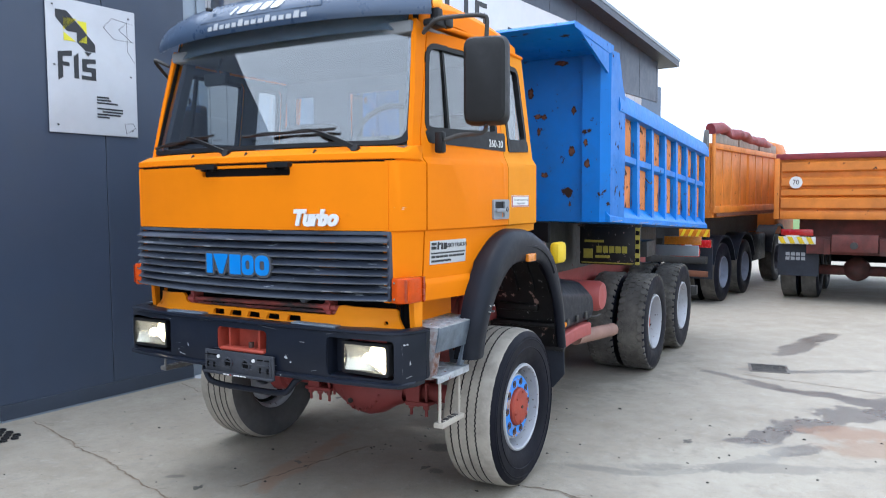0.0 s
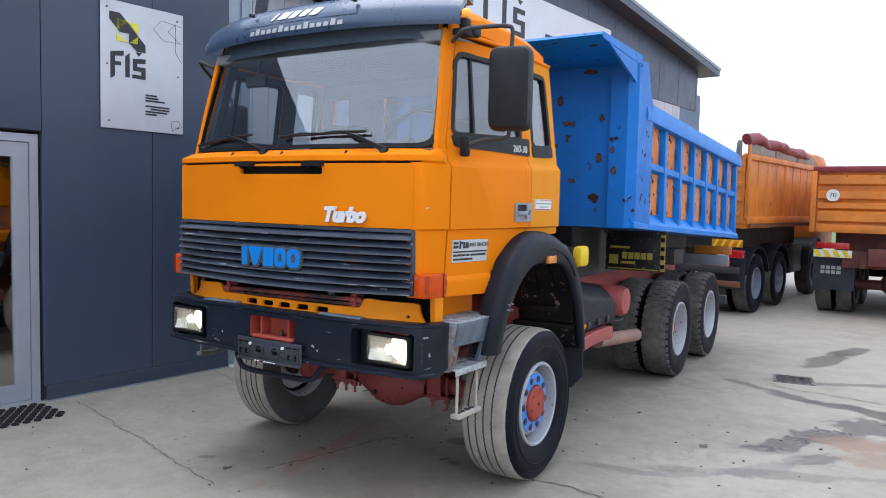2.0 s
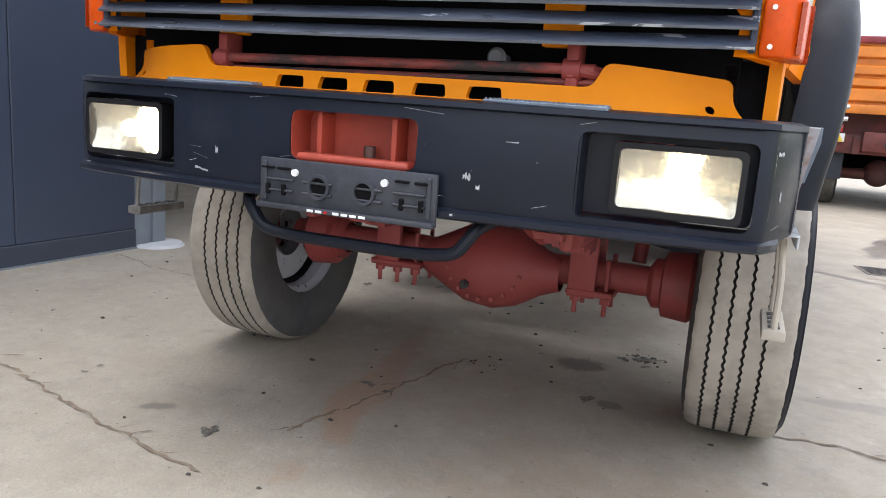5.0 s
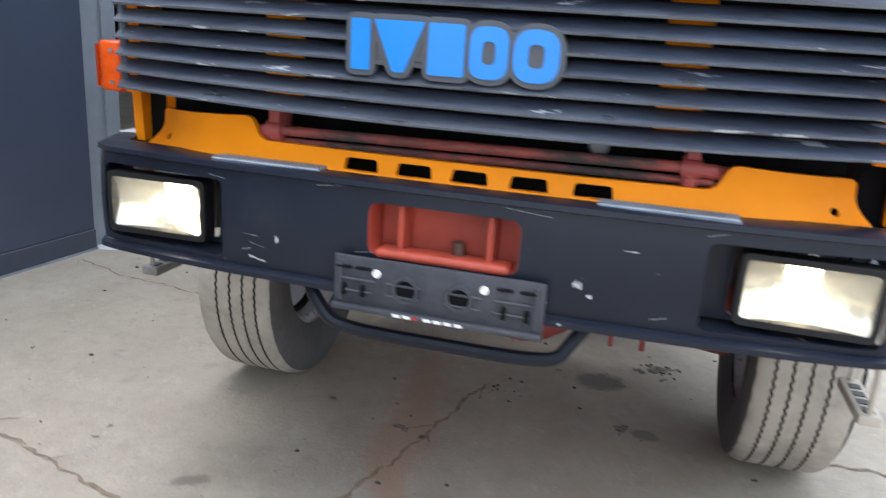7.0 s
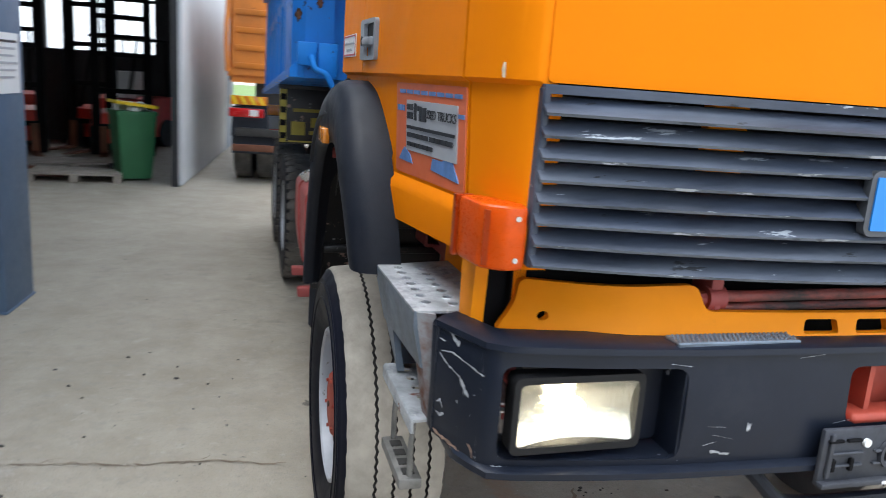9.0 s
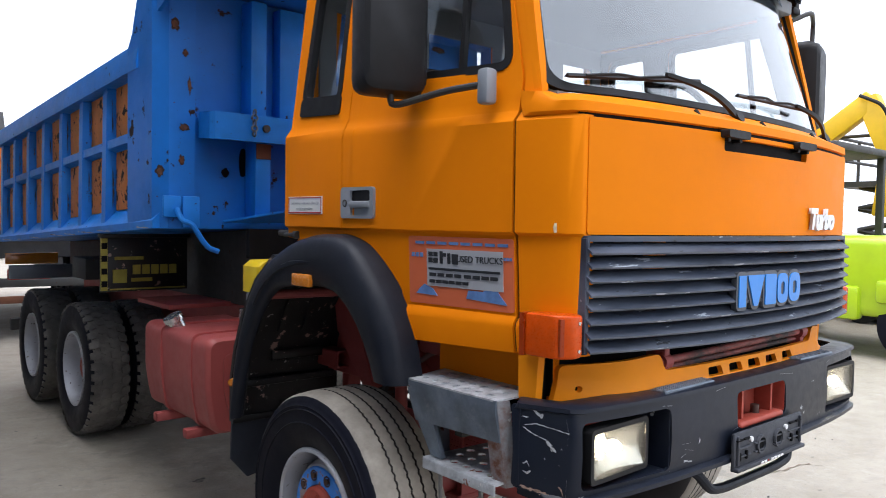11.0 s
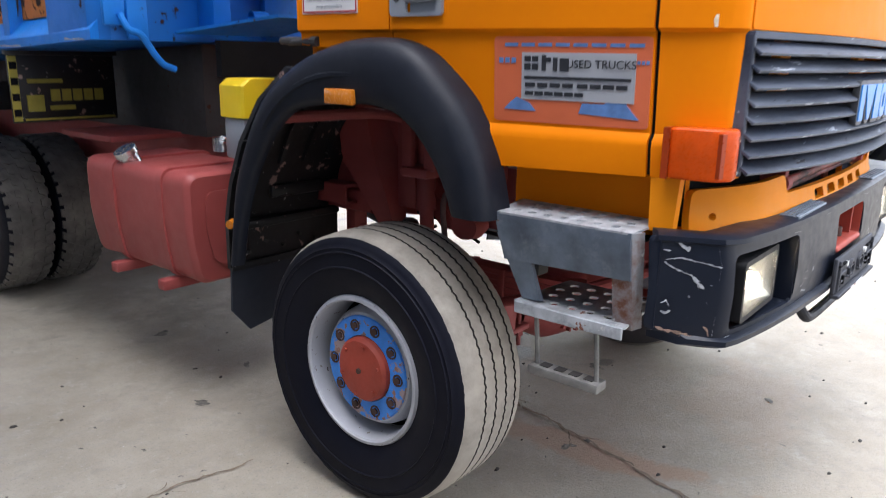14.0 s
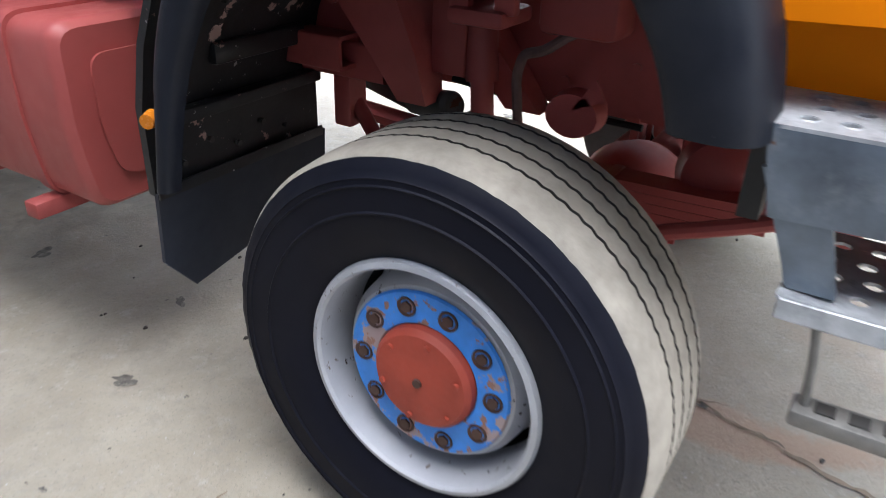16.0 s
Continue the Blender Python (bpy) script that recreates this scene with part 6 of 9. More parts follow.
# wipers
for pa, e0, e1, joint in (((-0.145, 2.115), (-0.93, 2.185), (-0.31, 2.235), (-0.53, 2.232)), ((0.735, 2.112), (-0.06, 2.215), (0.585, 2.232), (0.44, 2.232))):
    def glass_at(p, off):
        q = ws(p[0], (p[1] - 2.142) / 0.788)
        return Vector((q.x, q.y + off, q.z))


    a = Vector(ws_low(pa[0])) + Vector((0, -0.055, -0.02))
    t0, t1, j = glass_at(e0, -0.022), glass_at(e1, -0.022), glass_at(joint, -0.045)
    arm = B()
    rings = []
    for k in range(9):
        u = k / 8
        c = a.lerp(j, u) + Vector((0, -0.03 * math.sin(math.pi * u), 0.012 * math.sin(math.pi * u)))
        w = 0.017 - 0.009 * u
        rings.append([c + Vector(o) for o in ((0, 0.006, w), (0, -0.006, w * 0.8), (0, -0.006, -w * 0.8), (0, 0.006, -w))])
    loft(arm, rings)
    cyl(arm, a + Vector((0, 0.04, -0.02)), a + Vector((0, -0.012, 0.004)), 0.024, 14)
    wiper = part("wiper", arm, RUBBER, truck, "black windscreen wiper")
    blade = loft(B(), [[p + Vector(o) for o in ((0, 0.012, 0.0), (0, -0.004, 0.010), (0, -0.010, 0.0), (0, -0.004, -0.006))] for p in (t0.lerp(t1, k / 6) for k in range(7))])
    part("blade", blade, RUBBER, wiper)
    bm = B()
    for u0, u1 in ((0.12, 0.5), (0.5, 0.88)):
        p, q = t0.lerp(t1, u0), t0.lerp(t1, u1)
        pipe(bm, [p + Vector((0, -0.008, 0.004)), p.lerp(q, 0.5) + Vector((0, -0.028, 0.010)), q + Vector((0, -0.008, 0.004))], 0.005, 6)
    part("blade_yoke", bm, RUBBER, wiper)
for x in (-0.42, 0.02, 0.5):
    part("washer_jet", cyl(B(), (x, ws_low(x)[1] - 0.075, 2.098), (x, ws_low(x)[1] - 0.06, 2.118), 0.008, 8), RUBBER, truck)

# wing mirrors
for s, cx, cy, cz, h, w in ((1, 1.34, 0.30, 2.47, 0.46, 0.235), (-1, -1.205, 0.62, 2.345, 0.385, 0.25)):
    m = Matrix.Translation((cx, cy, cz)) @ pose(0, 0, 0, 0, 0, s * 14)
    bm = B()
    rings = []
    for y, k in ((-0.06, 0.80), (-0.045, 0.93), (0.0, 1.0), (0.05, 1.0), (0.06, 0.97)):
        rings.append([m @ Vector((a, y, b)) for a, b in rounded(rect(-w / 2 * k, -h / 2 * k, w / 2 * k, h / 2 * k), 0.05, 4)])
    loft(bm, rings)
    mir = part("wing_mirror", bm, MIRROR_BACK, truck, "large black wing mirror on a tube arm")
    part("mirror_glass", box(B(), -w / 2 * 0.9, 0.061, -h / 2 * 0.9, w / 2 * 0.9, 0.064, h / 2 * 0.9, m=m), CHROME, mir)
    top = cz + h / 2
    part("mirror_arm", pipe(B(), [(s * 0.99, 0.25, 2.745), (s * 1.10, 0.20, 2.80), (s * (1.30 if s > 0 else 1.14), 0.28 if s > 0 else 0.50, top + (0.11 if s > 0 else 0.05)), (s * (abs(cx) + 0.01), cy, top + (0.10 if s > 0 else 0.055)), (cx, cy, top - 0.05)], 0.012, 10), STEEL, mir)
    part("mirror_arm", pipe(B(), [(cx, cy, cz - h / 2 + 0.04), (cx, cy, cz - h / 2 - 0.04), (s * (1.18 if s > 0 else 1.13), 0.30 if s > 0 else 0.42, cz - h / 2 - 0.045 if s > 0 else 2.155), (s * 1.085, 0.27, 2.165)], 0.012, 10), STEEL, mir)
    part("arm_foot", box(B(), s * 1.055, 0.245, 2.10, s * 1.105, 0.295, 2.215, 0.012), RUBBER if s > 0 else GREYPLASTIC, mir)

# fenders over the front wheels; the off-side one is broken off short at its front
F_OUT = [(0.49, 0.93), (0.49, 1.04), (0.50, 1.14), (0.54, 1.30), (0.62, 1.45), (0.75, 1.565), (0.87, 1.63), (1.02, 1.655), (1.24, 1.63), (1.45, 1.55), (1.61, 1.43), (1.72, 1.24), (1.78, 1.08), (1.81, 0.90), (1.83, 0.78)]
F_IN = [(0.62, 0.93), (0.62, 1.04), (0.63, 1.14), (0.675, 1.25), (0.76, 1.36), (0.88, 1.43), (0.98, 1.45), (1.07, 1.455), (1.23, 1.445), (1.40, 1.42), (1.53, 1.33), (1.64, 1.18), (1.71, 1.04), (1.755, 0.89), (1.78, 0.78)]


def curve_through(pts, n):
    """A smooth curve through 2D points, n steps from each to the next."""
    out, k = [], len(pts)
    for i in range(k - 1):
        a, b, c, d = (Vector(pts[max(0, min(k - 1, i + o))]) for o in (-1, 0, 1, 2))
        for s in range(n):
            t = s / n
            out.append(tuple(0.5 * (2 * b + (c - a) * t + (2 * a - 5 * b + 4 * c - d) * t * t + (3 * b - a - 3 * c + d) * t ** 3)))
    return out + [tuple(pts[-1])]


def fender_mesh(s, first):
    bm = B()
    rings = []
    outer, inner = curve_through(F_OUT[first:], 4), curve_through(F_IN[first:], 4)
    for k, ((y, z), (p, q)) in enumerate(zip(outer, inner)):
        d = Vector((y - p, z - q))
        n = d.normalized() * 0.02
        j = k / 4 + first
        t = lerp(((0, 0.06), (3, 0.012), (4, 0.0)), j)
        if s < 0:
            cut = lerp(((2, 0.085), (4, 0.06), (6, 0.02), (8, 0.0)), j)
            y, p = y + cut, p + cut
        w = lerp(((0, 1.15), (4, 1.15), (7, 1.03), (9, 1.05), (11, 1.19), (14, 1.21)), j)
        rings.append([(s * (x - t), a, b) for x, a, b in (*((x, p + d.x * u, q + d.y * u) for x, u in ((1.258, 0.0), (1.275, 0.05), (1.282, 0.15), (1.286, 0.32), (1.288, 0.52), (1.286, 0.70), (1.279, 0.84), (1.267, 0.94))), (1.250, y + n.x * 0.15, z + n.y * 0.15), (1.225, y + n.x * 0.5, z + n.y * 0.5), (w, y + n.x * 0.5, z + n.y * 0.5), (w, y - n.x * 0.3, z - n.y * 0.3), (1.22, y - n.x, z - n.y), (1.265, p + d.x * 0.6, q + d.y * 0.6), (1.245, p, q))])
    return loft(bm, rings)


fender = finish("fender", fender_mesh(1, 0), FENDER, truck, "black plastic wheel arch fender", 55)
bm = B()
rings = []
for k in range(11):
    a, f = radians(28 + k * 8), 1.0 - max(0, k - 6) / 4.5
    y, z = 1.13 + 0.50 * math.cos(a), 1.16 + 0.39 * math.sin(a)
    rings.append([(1.280 + 0.018 * f * math.sin(b), y + 0.014 * f * math.cos(b) * math.cos(a), z + 0.014 * f * math.cos(b) * math.sin(a)) for b in [2 * math.pi * j / 6 for j in range(6)]])
loft(bm, rings)
part("rib", bm, FENDER, fender)
part("side_marker", box(B(), 1.278, 1.085, 1.452, 1.302, 1.215, 1.502, 0.005), AMBER_DIM, fender, "amber side marker lens")
for z in (1.20, 1.235):
    for y in (0.585, 0.63):
        part("rivet", cyl(B(), (1.25, y, z), (1.279, y, z), 0.006, 8), CHROME, fender)
# wheel-arch liner and mud flap
bm = B()
rings = []
for y, z in ((1.45, 1.56), (1.62, 1.44), (1.75, 1.27), (1.83, 1.10), (1.87, 0.95), (1.87, 0.74)):
    rings.append([(1.25, y, z), (0.65, y + 0.01, z), (0.65, y + 0.03, z + 0.005), (1.25, y + 0.022, z + 0.005)])
loft(bm, rings)
liner = part("wheel_arch_liner", bm, LINER, fender, "dirty black liner behind the wheel")
for x in (0.78, 0.91, 1.04, 1.15):
    bm = B()
    loft(bm, [[(x - 0.009, y - 0.016, z), (x + 0.009, y - 0.016, z), (x + 0.009, y + 0.01, z), (x - 0.009, y + 0.01, z)] for y, z in ((1.80, 1.17), (1.72, 1.31), (1.60, 1.44))])
    part("liner_rib", bm, LINER, fender)
part("liner_bar", box(B(), 0.68, 1.83, 0.905, 1.22, 1.872, 0.94, 0.008), LINER, fender)
part("liner_slot", box(B(), 0.74, 1.825, 1.02, 1.06, 1.862, 1.075, 0.012), LINER, fender)
for k in range(5):
    x, z = 0.80 + 0.09 * k, 0.80 + 0.035 * (k % 2)
    part("bolt", cyl(B(), (x, 1.872, z), (x, 1.858, z), 0.008, 8), STEEL, fender)
bm = B()
sheet(bm, [(0.64, 0.748), (0.64, 0.55), (1.16, 0.455), (1.25, 0.56), (1.25, 0.748)], [], lambda x, z: (x, 1.862 + 0.06 * max(0, 0.75 - z), z), (0, 0.012, 0), [(1, 0.75)])
part("mud_flap", bm, FLAP, fender, "dark rubber mud flap")
part("flap_rail", box(B(), 0.66, 1.853, 0.735, 1.25, 1.860, 0.765, 0.002), LINER, fender)
part("clearance_lamp", cyl(B(), (1.25, 1.835, 0.942), (1.276, 1.825, 0.942), 0.022, 16, 0.017), AMBER_DIM, fender, "round amber reflector")
twin = finish("fender", fender_mesh(-1, 2), FENDER, truck, "black plastic fender broken off at its front end", 55)
for c in list(fender.children):
    if c.name.split(".")[0] != "rivet":
        again(c, Matrix.Diagonal((-1, 1, 1, 1)) @ c.matrix_basis, twin)
bm = B()
pipe(bm, [(-1.20, 1.60, 1.375), (-0.80, 1.47, 1.385), (-0.68, 1.42, 1.36), (-0.60, 1.36, 1.15), (-0.58, 1.32, 0.98)], 0.022, 10)
part("stay_tube", bm, RED, twin, "red stay tube under the fender")
# the arches stand flush with the tyres
fender.matrix_basis = Matrix.Translation((-0.05, 0, 0))
twin.matrix_basis = Matrix.Translation((0.05, 0, 0))


# entry steps
def holes_in(x0, y0, x1, y1, nx, ny, r):
    out = []
    for i in range(nx):
        for j in range(ny):
            cx, cy = x0 + (x1 - x0) * (i + 0.5) / nx, y0 + (y1 - y0) * (j + 0.5 + 0.25 * (i % 2) - 0.125) / ny
            out.append([(cx + r * math.cos(a), cy + r * math.sin(a)) for a in [2 * math.pi * k / 8 for k in range(8)]])
    return out


bm = B()
sheet(bm, rounded([(0.84, 0.15), (1.135, 0.147), (1.144, 0.58), (0.84, 0.65)], 0.012), holes_in(0.87, 0.18, 1.125, 0.56, 4, 7, 0.0125), lambda x, y: (x, y, 1.168), (0, 0, -0.006))
for ring in holes_in(0.87, 0.18, 1.125, 0.56, 4, 7, 0.0175):
    cx, cy = sum(p[0] for p in ring) / 8, sum(p[1] for p in ring) / 8
    loft(bm, [[(cx + (x - cx) * f, cy + (y - cy) * f, z) for x, y in ring] for f, z in ((1.0, 1.168), (0.90, 1.1695), (0.80, 1.1695), (0.76, 1.164))], caps=False)
step = part("entry_step", bm, TREADSTEEL, truck, "dented galvanised entry steps")
bm = B()
loft(bm, [[(1.135, 0.148, 1.167), (1.144, 0.58, 1.167), (1.132, 0.58, 1.167), (1.125, 0.148, 1.167)], [(1.135, 0.15, 1.13), (1.142, 0.58, 1.13), (1.132, 0.58, 1.13), (1.125, 0.15, 1.13)], [(1.112, 0.15, 1.03), (1.12, 0.56, 1.02), (1.11, 0.56, 1.02), (1.10, 0.15, 1.03)]])
loft(bm, [[(1.142, 0.585, 1.165), (1.085, 0.515, 0.9), (1.0, 0.52, 0.9), (0.9, 0.65, 1.165)], [(1.142, 0.575, 1.165), (1.085, 0.505, 0.9), (1.0, 0.51, 0.9), (0.9, 0.64, 1.165)]])
loft(bm, [[(1.122, 0.49, 1.1), (1.135, 0.58, 1.1), (1.12, 0.58, 1.1), (1.11, 0.49, 1.1)], [(1.10, 0.44, 0.905), (1.09, 0.51, 0.90), (1.075, 0.51, 0.90), (1.08, 0.44, 0.905)]])
bracket = loft(B(), [[(1.13, 0.148, 1.165), (1.132, 0.21, 1.165), (1.08, 0.21, 1.165), (1.09, 0.13, 1.165)], [(1.08, 0.15, 0.88), (1.085, 0.205, 0.88), (1.03, 0.205, 0.88), (1.04, 0.14, 0.88)]])
part("step_frame", bm, GALV, step)
part("step_bracket", bracket, RUSTY, step, "rust-eaten steel bracket")
for y in (0.15, 0.60):
    part("step_stay", box(B(), 0.80, y, 0.9, 0.86, y + 0.04, 1.155), STEEL, step)
# black plate added under the tread to darken its holes like shade
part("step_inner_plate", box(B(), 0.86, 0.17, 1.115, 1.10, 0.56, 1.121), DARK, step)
bm = B()
sheet(bm, rounded([(0.82, 0.19), (1.122, 0.152), (1.122, 0.522), (0.82, 0.50)], 0.015), holes_in(0.84, 0.19, 1.10, 0.49, 4, 5, 0.015), lambda x, y: (x, y, 0.898), (0, 0, -0.006))
lt = part("lower_tread", bm, TREADSTEEL, step, "worn lower tread, its colour lightened for the sky's light")
part("tread_lip", box(B(), 1.116, 0.158, 0.86, 1.124, 0.516, 0.898, 0.003, 1), TREADSTEEL, step)
twin = mirror(step)
for c in step.children:
    again(c, c.matrix_basis, twin)
s = 1
for st_, y0, y1, z in ((twin, 0.235, 0.437, 0.705), (step, 0.21, 0.43, 0.63)):
    for y in (y0, y1):
        part("step_rope", pipe(B(), [(s * 1.09, y + 0.02, 0.875), (s * 1.10, y + 0.005, (0.875 + z) / 2), (s * 1.10, y, z)], 0.009 if st_ is step else 0.0075, 8), ROPE if st_ is step else STEP_BAR, st_)
    bm = B()
    box(bm, s * 1.07, y0 - 0.018, z - 0.025, s * 1.13, y1 + 0.018, z + 0.005, 0.006)
    part("hanging_tread", bm, ROPE if st_ is step else STEP_BAR, st_)
    for k in range(4):
        part("tread_slot", box(B(), s * 1.085, y0 + 0.005 + k * 0.05, z + 0.003, s * 1.115, y0 + 0.035 + k * 0.05, z + 0.008), STEEL, st_)


# wheels
def front_tyre():
    bm = B()
    R, seg = 0.521, 200
    cols = [(-0.175, 0.0), (-0.172, 0.006)]
    xs, kinds = [], []
    grooves = (-0.100, -0.045, 0.012, 0.072)
    prof = [(-0.138, 0.288), (-0.160, 0.33), (-0.173, 0.385), (-0.174, 0.44), (-0.165, 0.482), (-0.156, R - 0.016), (-0.140, R - 0.004)]
    mats = [3, 3, 3, 3, 3, 1]
    for g in grooves:
        prof += [(g - 0.0048, R + 0.003), (g - 0.0040, R - 0.010), (g + 0.0040, R - 0.010), (g + 0.0048, R + 0.003)]
        mats += [1, 2, 2, 2]
    prof += [(0.148, R - 0.003), (0.164, R - 0.014), (0.178, 0.485), (0.183, 0.474), (0.187, 0.471), (0.185, 0.468), (0.186, 0.458), (0.190, 0.455), (0.187, 0.452), (0.187, 0.404), (0.191, 0.40), (0.1865, 0.396), (0.186, 0.385), (0.172, 0.33), (0.150, 0.288)]
    mats += [1, 1] + [0] * 13
    rings = []
    for i, (x, r) in enumerate(prof):
        ring = []
        for k in range(seg):
            a = 2 * math.pi * k / seg
            zig = (0.003 if k % 2 else -0.003) if 7 <= i < 7 + 16 else 0.0
            edge = 0.0012 * math.sin(37 * a + i) + 0.001 * math.sin(91 * a) if i in (5, len(prof) - 14) else 0.0
            ring.append(bm.verts.new((x + zig + edge, r * math.cos(a), r * math.sin(a))))
        rings.append(ring)
    for i, (a, b) in enumerate(zip(rings, rings[1:])):
        for k in range(seg):
            bm.faces.new((a[k], a[(k + 1) % seg], b[(k + 1) % seg], b[k])).material_index = mats[i]
    return bm


def drive_tyre():
    bm = B()
    R = 0.511
    prof = [(-0.115, 0.29), (-0.14, 0.33), (-0.150, 0.39), (-0.146, 0.45), (-0.135, 0.485), (-0.12, R), (0.12, R), (0.135, 0.485), (0.146, 0.45), (0.150, 0.39), (0.14, 0.33), (0.115, 0.29)]
    lathe(bm, prof, 72, [0, 0, 0, 0, 0, 1, 0, 0, 0, 0, 0])
    return bm


def drive_lugs():
    """Worn six-sided tread blocks in four interlocking rows."""
    bm, R, n = B(), 0.505, 40
    for k in range(n):
        for x0, x1, sh in ((-0.138, -0.074, 0.0), (-0.066, -0.004, 0.5), (0.004, 0.066, 0.0), (0.074, 0.138, 0.5)):
            rot = Matrix.Rotation(2 * math.pi * (k + sh) / n, 4, "X")
            w, xm = 0.0385, (x0 + x1) / 2
            pts = [(x0, -w * 0.62), (xm, -w), (x1, -w * 0.62), (x1, w * 0.62), (xm, w), (x0, w * 0.62)]
            lo = [bm.verts.new(rot @ Vector((x, y, R - (0.003 if abs(xm) < 0.07 else 0.016)))) for x, y in pts]
            top = 0.010 if abs(xm) < 0.07 else 0.013
            hi = [bm.verts.new(rot @ Vector((x, y * (0.97 if abs(xm) < 0.07 else 0.86), R + top - (0.012 if abs(x) > 0.12 else 0.0)))) for x, y in pts]
            bm.faces.new(hi)
            for i in range(6):
                bm.faces.new((lo[i], lo[(i + 1) % 6], hi[(i + 1) % 6], hi[i]))
    return bm


def front_wheel(side_sign):
    m = Matrix.Translation((side_sign * 1.036, 1.128, 0.507)) @ (pose(0, 0, 0, 0, 0, 0) if side_sign > 0 else pose(0, 0, 0, 0, 0, 180)) @ Matrix.Diagonal((0.97, 0.968, 0.968, 1))
    bm = B()
    # the rim's deep groove gets black faces: its shade is put into the colour
    lathe(bm, [(0.150, 0.292), (0.163, 0.286), (0.166, 0.274), (0.158, 0.268), (0.13, 0.266), (0.09, 0.264), (0.02, 0.260), (-0.05, 0.256), (-0.05, 0.236), (0.04, 0.236), (0.085, 0.230), (0.112, 0.212), (0.118, 0.19), (0.118, 0.12), (0.08, 0.11)], 72, [0, 0, 0, 0, 0, 0, 1, 1, 1, 0, 0, 0, 0, 0])
    for s in range(2):
        lathe(bm, [(-0.13, 0.30), (-0.10, 0.265), (-0.02, 0.25), (-0.02, 0.12)], 48) if s == 0 else None
    wheel = part("wheel", bm, [RIM, DARK], truck, "silver steel rim with wide dusty rib tyre")
    wheel.matrix_basis = m
    t = part("tyre", front_tyre(), [SIDEWALL, TREAD, GROOVE, DUSTWALL], wheel, "rib-tread tyre with dusty running face")
    ring = part("hub_ring", lathe(B(), [(0.118, 0.205), (0.124, 0.200), (0.126, 0.13), (0.118, 0.125)], 60), HUB_BLUE, wheel, "chipped blue hub ring")
    bm = B()
    lathe(bm, [(0.11, 0.128), (0.140, 0.124), (0.152, 0.113), (0.157, 0.085), (0.158, 0.0001)], 48)
    part("hub_cap", bm, HUB_RED, wheel, "red oxide domed hub cap")
    for k in range(6):
        a = 2 * math.pi * (k + 0.3) / 6
        part("cap_bolt", cyl(B(), (0.148, 0.098 * math.cos(a), 0.098 * math.sin(a)), (0.162, 0.098 * math.cos(a), 0.098 * math.sin(a)), 0.007, 8), HUB_RED, wheel)
    part("cap_centre", cyl(B(), (0.155, 0, 0), (0.164, 0, 0), 0.011, 10), NUT, wheel)
    first = None
    for k in range(10):
        a = 2 * math.pi * k / 10
        c = Vector((0.03, 0.167 * math.cos(a), 0.167 * math.sin(a)))
        if first is None:
            bm = B()
            lathe(bm, [(0.095, 0.024), (0.099, 0.023), (0.096, 0.017), (0.080, 0.016)], 16)
            cyl(bm, (0.08, 0, 0), (0.101, 0, 0), 0.014, 6)
            first = part("wheel_nut", bm, NUT, wheel)
            first.matrix_basis = Matrix.Translation(c)
        else:
            again(first, Matrix.Translation(c))
    return wheel


front_wheel(1)
front_wheel(-1)

bm = B()
lathe(bm, [(0.118, 0.292), (0.135, 0.292), (0.138, 0.275), (0.12, 0.268), (0.06, 0.258), (-0.02, 0.245), (-0.06, 0.20), (-0.07, 0.15), (-0.04, 0.13), (-0.02, 0.0001)], 60)
rear_proto = None
for y in (4.82, 6.195):
    for s in (1, -1):
        for x, nm in ((1.01, "outer"), (0.68, "inner")):
            turn = pose(0, 0, 0, 0, 0, 0) if (s > 0) == (nm == "outer") else pose(0, 0, 0, 0, 0, 180)
            m = Matrix.Translation((s * x, y, 0.521)) @ turn @ Matrix.Rotation(y * 1.7 + x, 4, "X")
            if rear_proto is None:
                rear_proto = part("wheel", bm, RIM, truck, "deep silver rim with lugged drive tyre")
                rear_proto.matrix_basis = m
                part("tyre", drive_tyre(), [SIDEWALL, TREAD_DARK], rear_proto, "lugged drive tyre")
                tagged(part("tread", drive_lugs(), TREAD_DARK, rear_proto), kind="stuff")
                part("hub", cyl(B(), (-0.03, 0, 0), (0.06, 0, 0), 0.11, 24, 0.09), HUB_RED, rear_proto)
                for k in range(10):
                    a = 2 * math.pi * k / 10
                    part("wheel_nut", cyl(B(), (-0.06, 0.165 * math.cos(a), 0.165 * math.sin(a)), (-0.03, 0.165 * math.cos(a), 0.165 * math.sin(a)), 0.016, 6), NUT, rear_proto)
            else:
                w = again(rear_proto, m)
                for c in rear_proto.children:
                    again(c, c.matrix_basis, w)

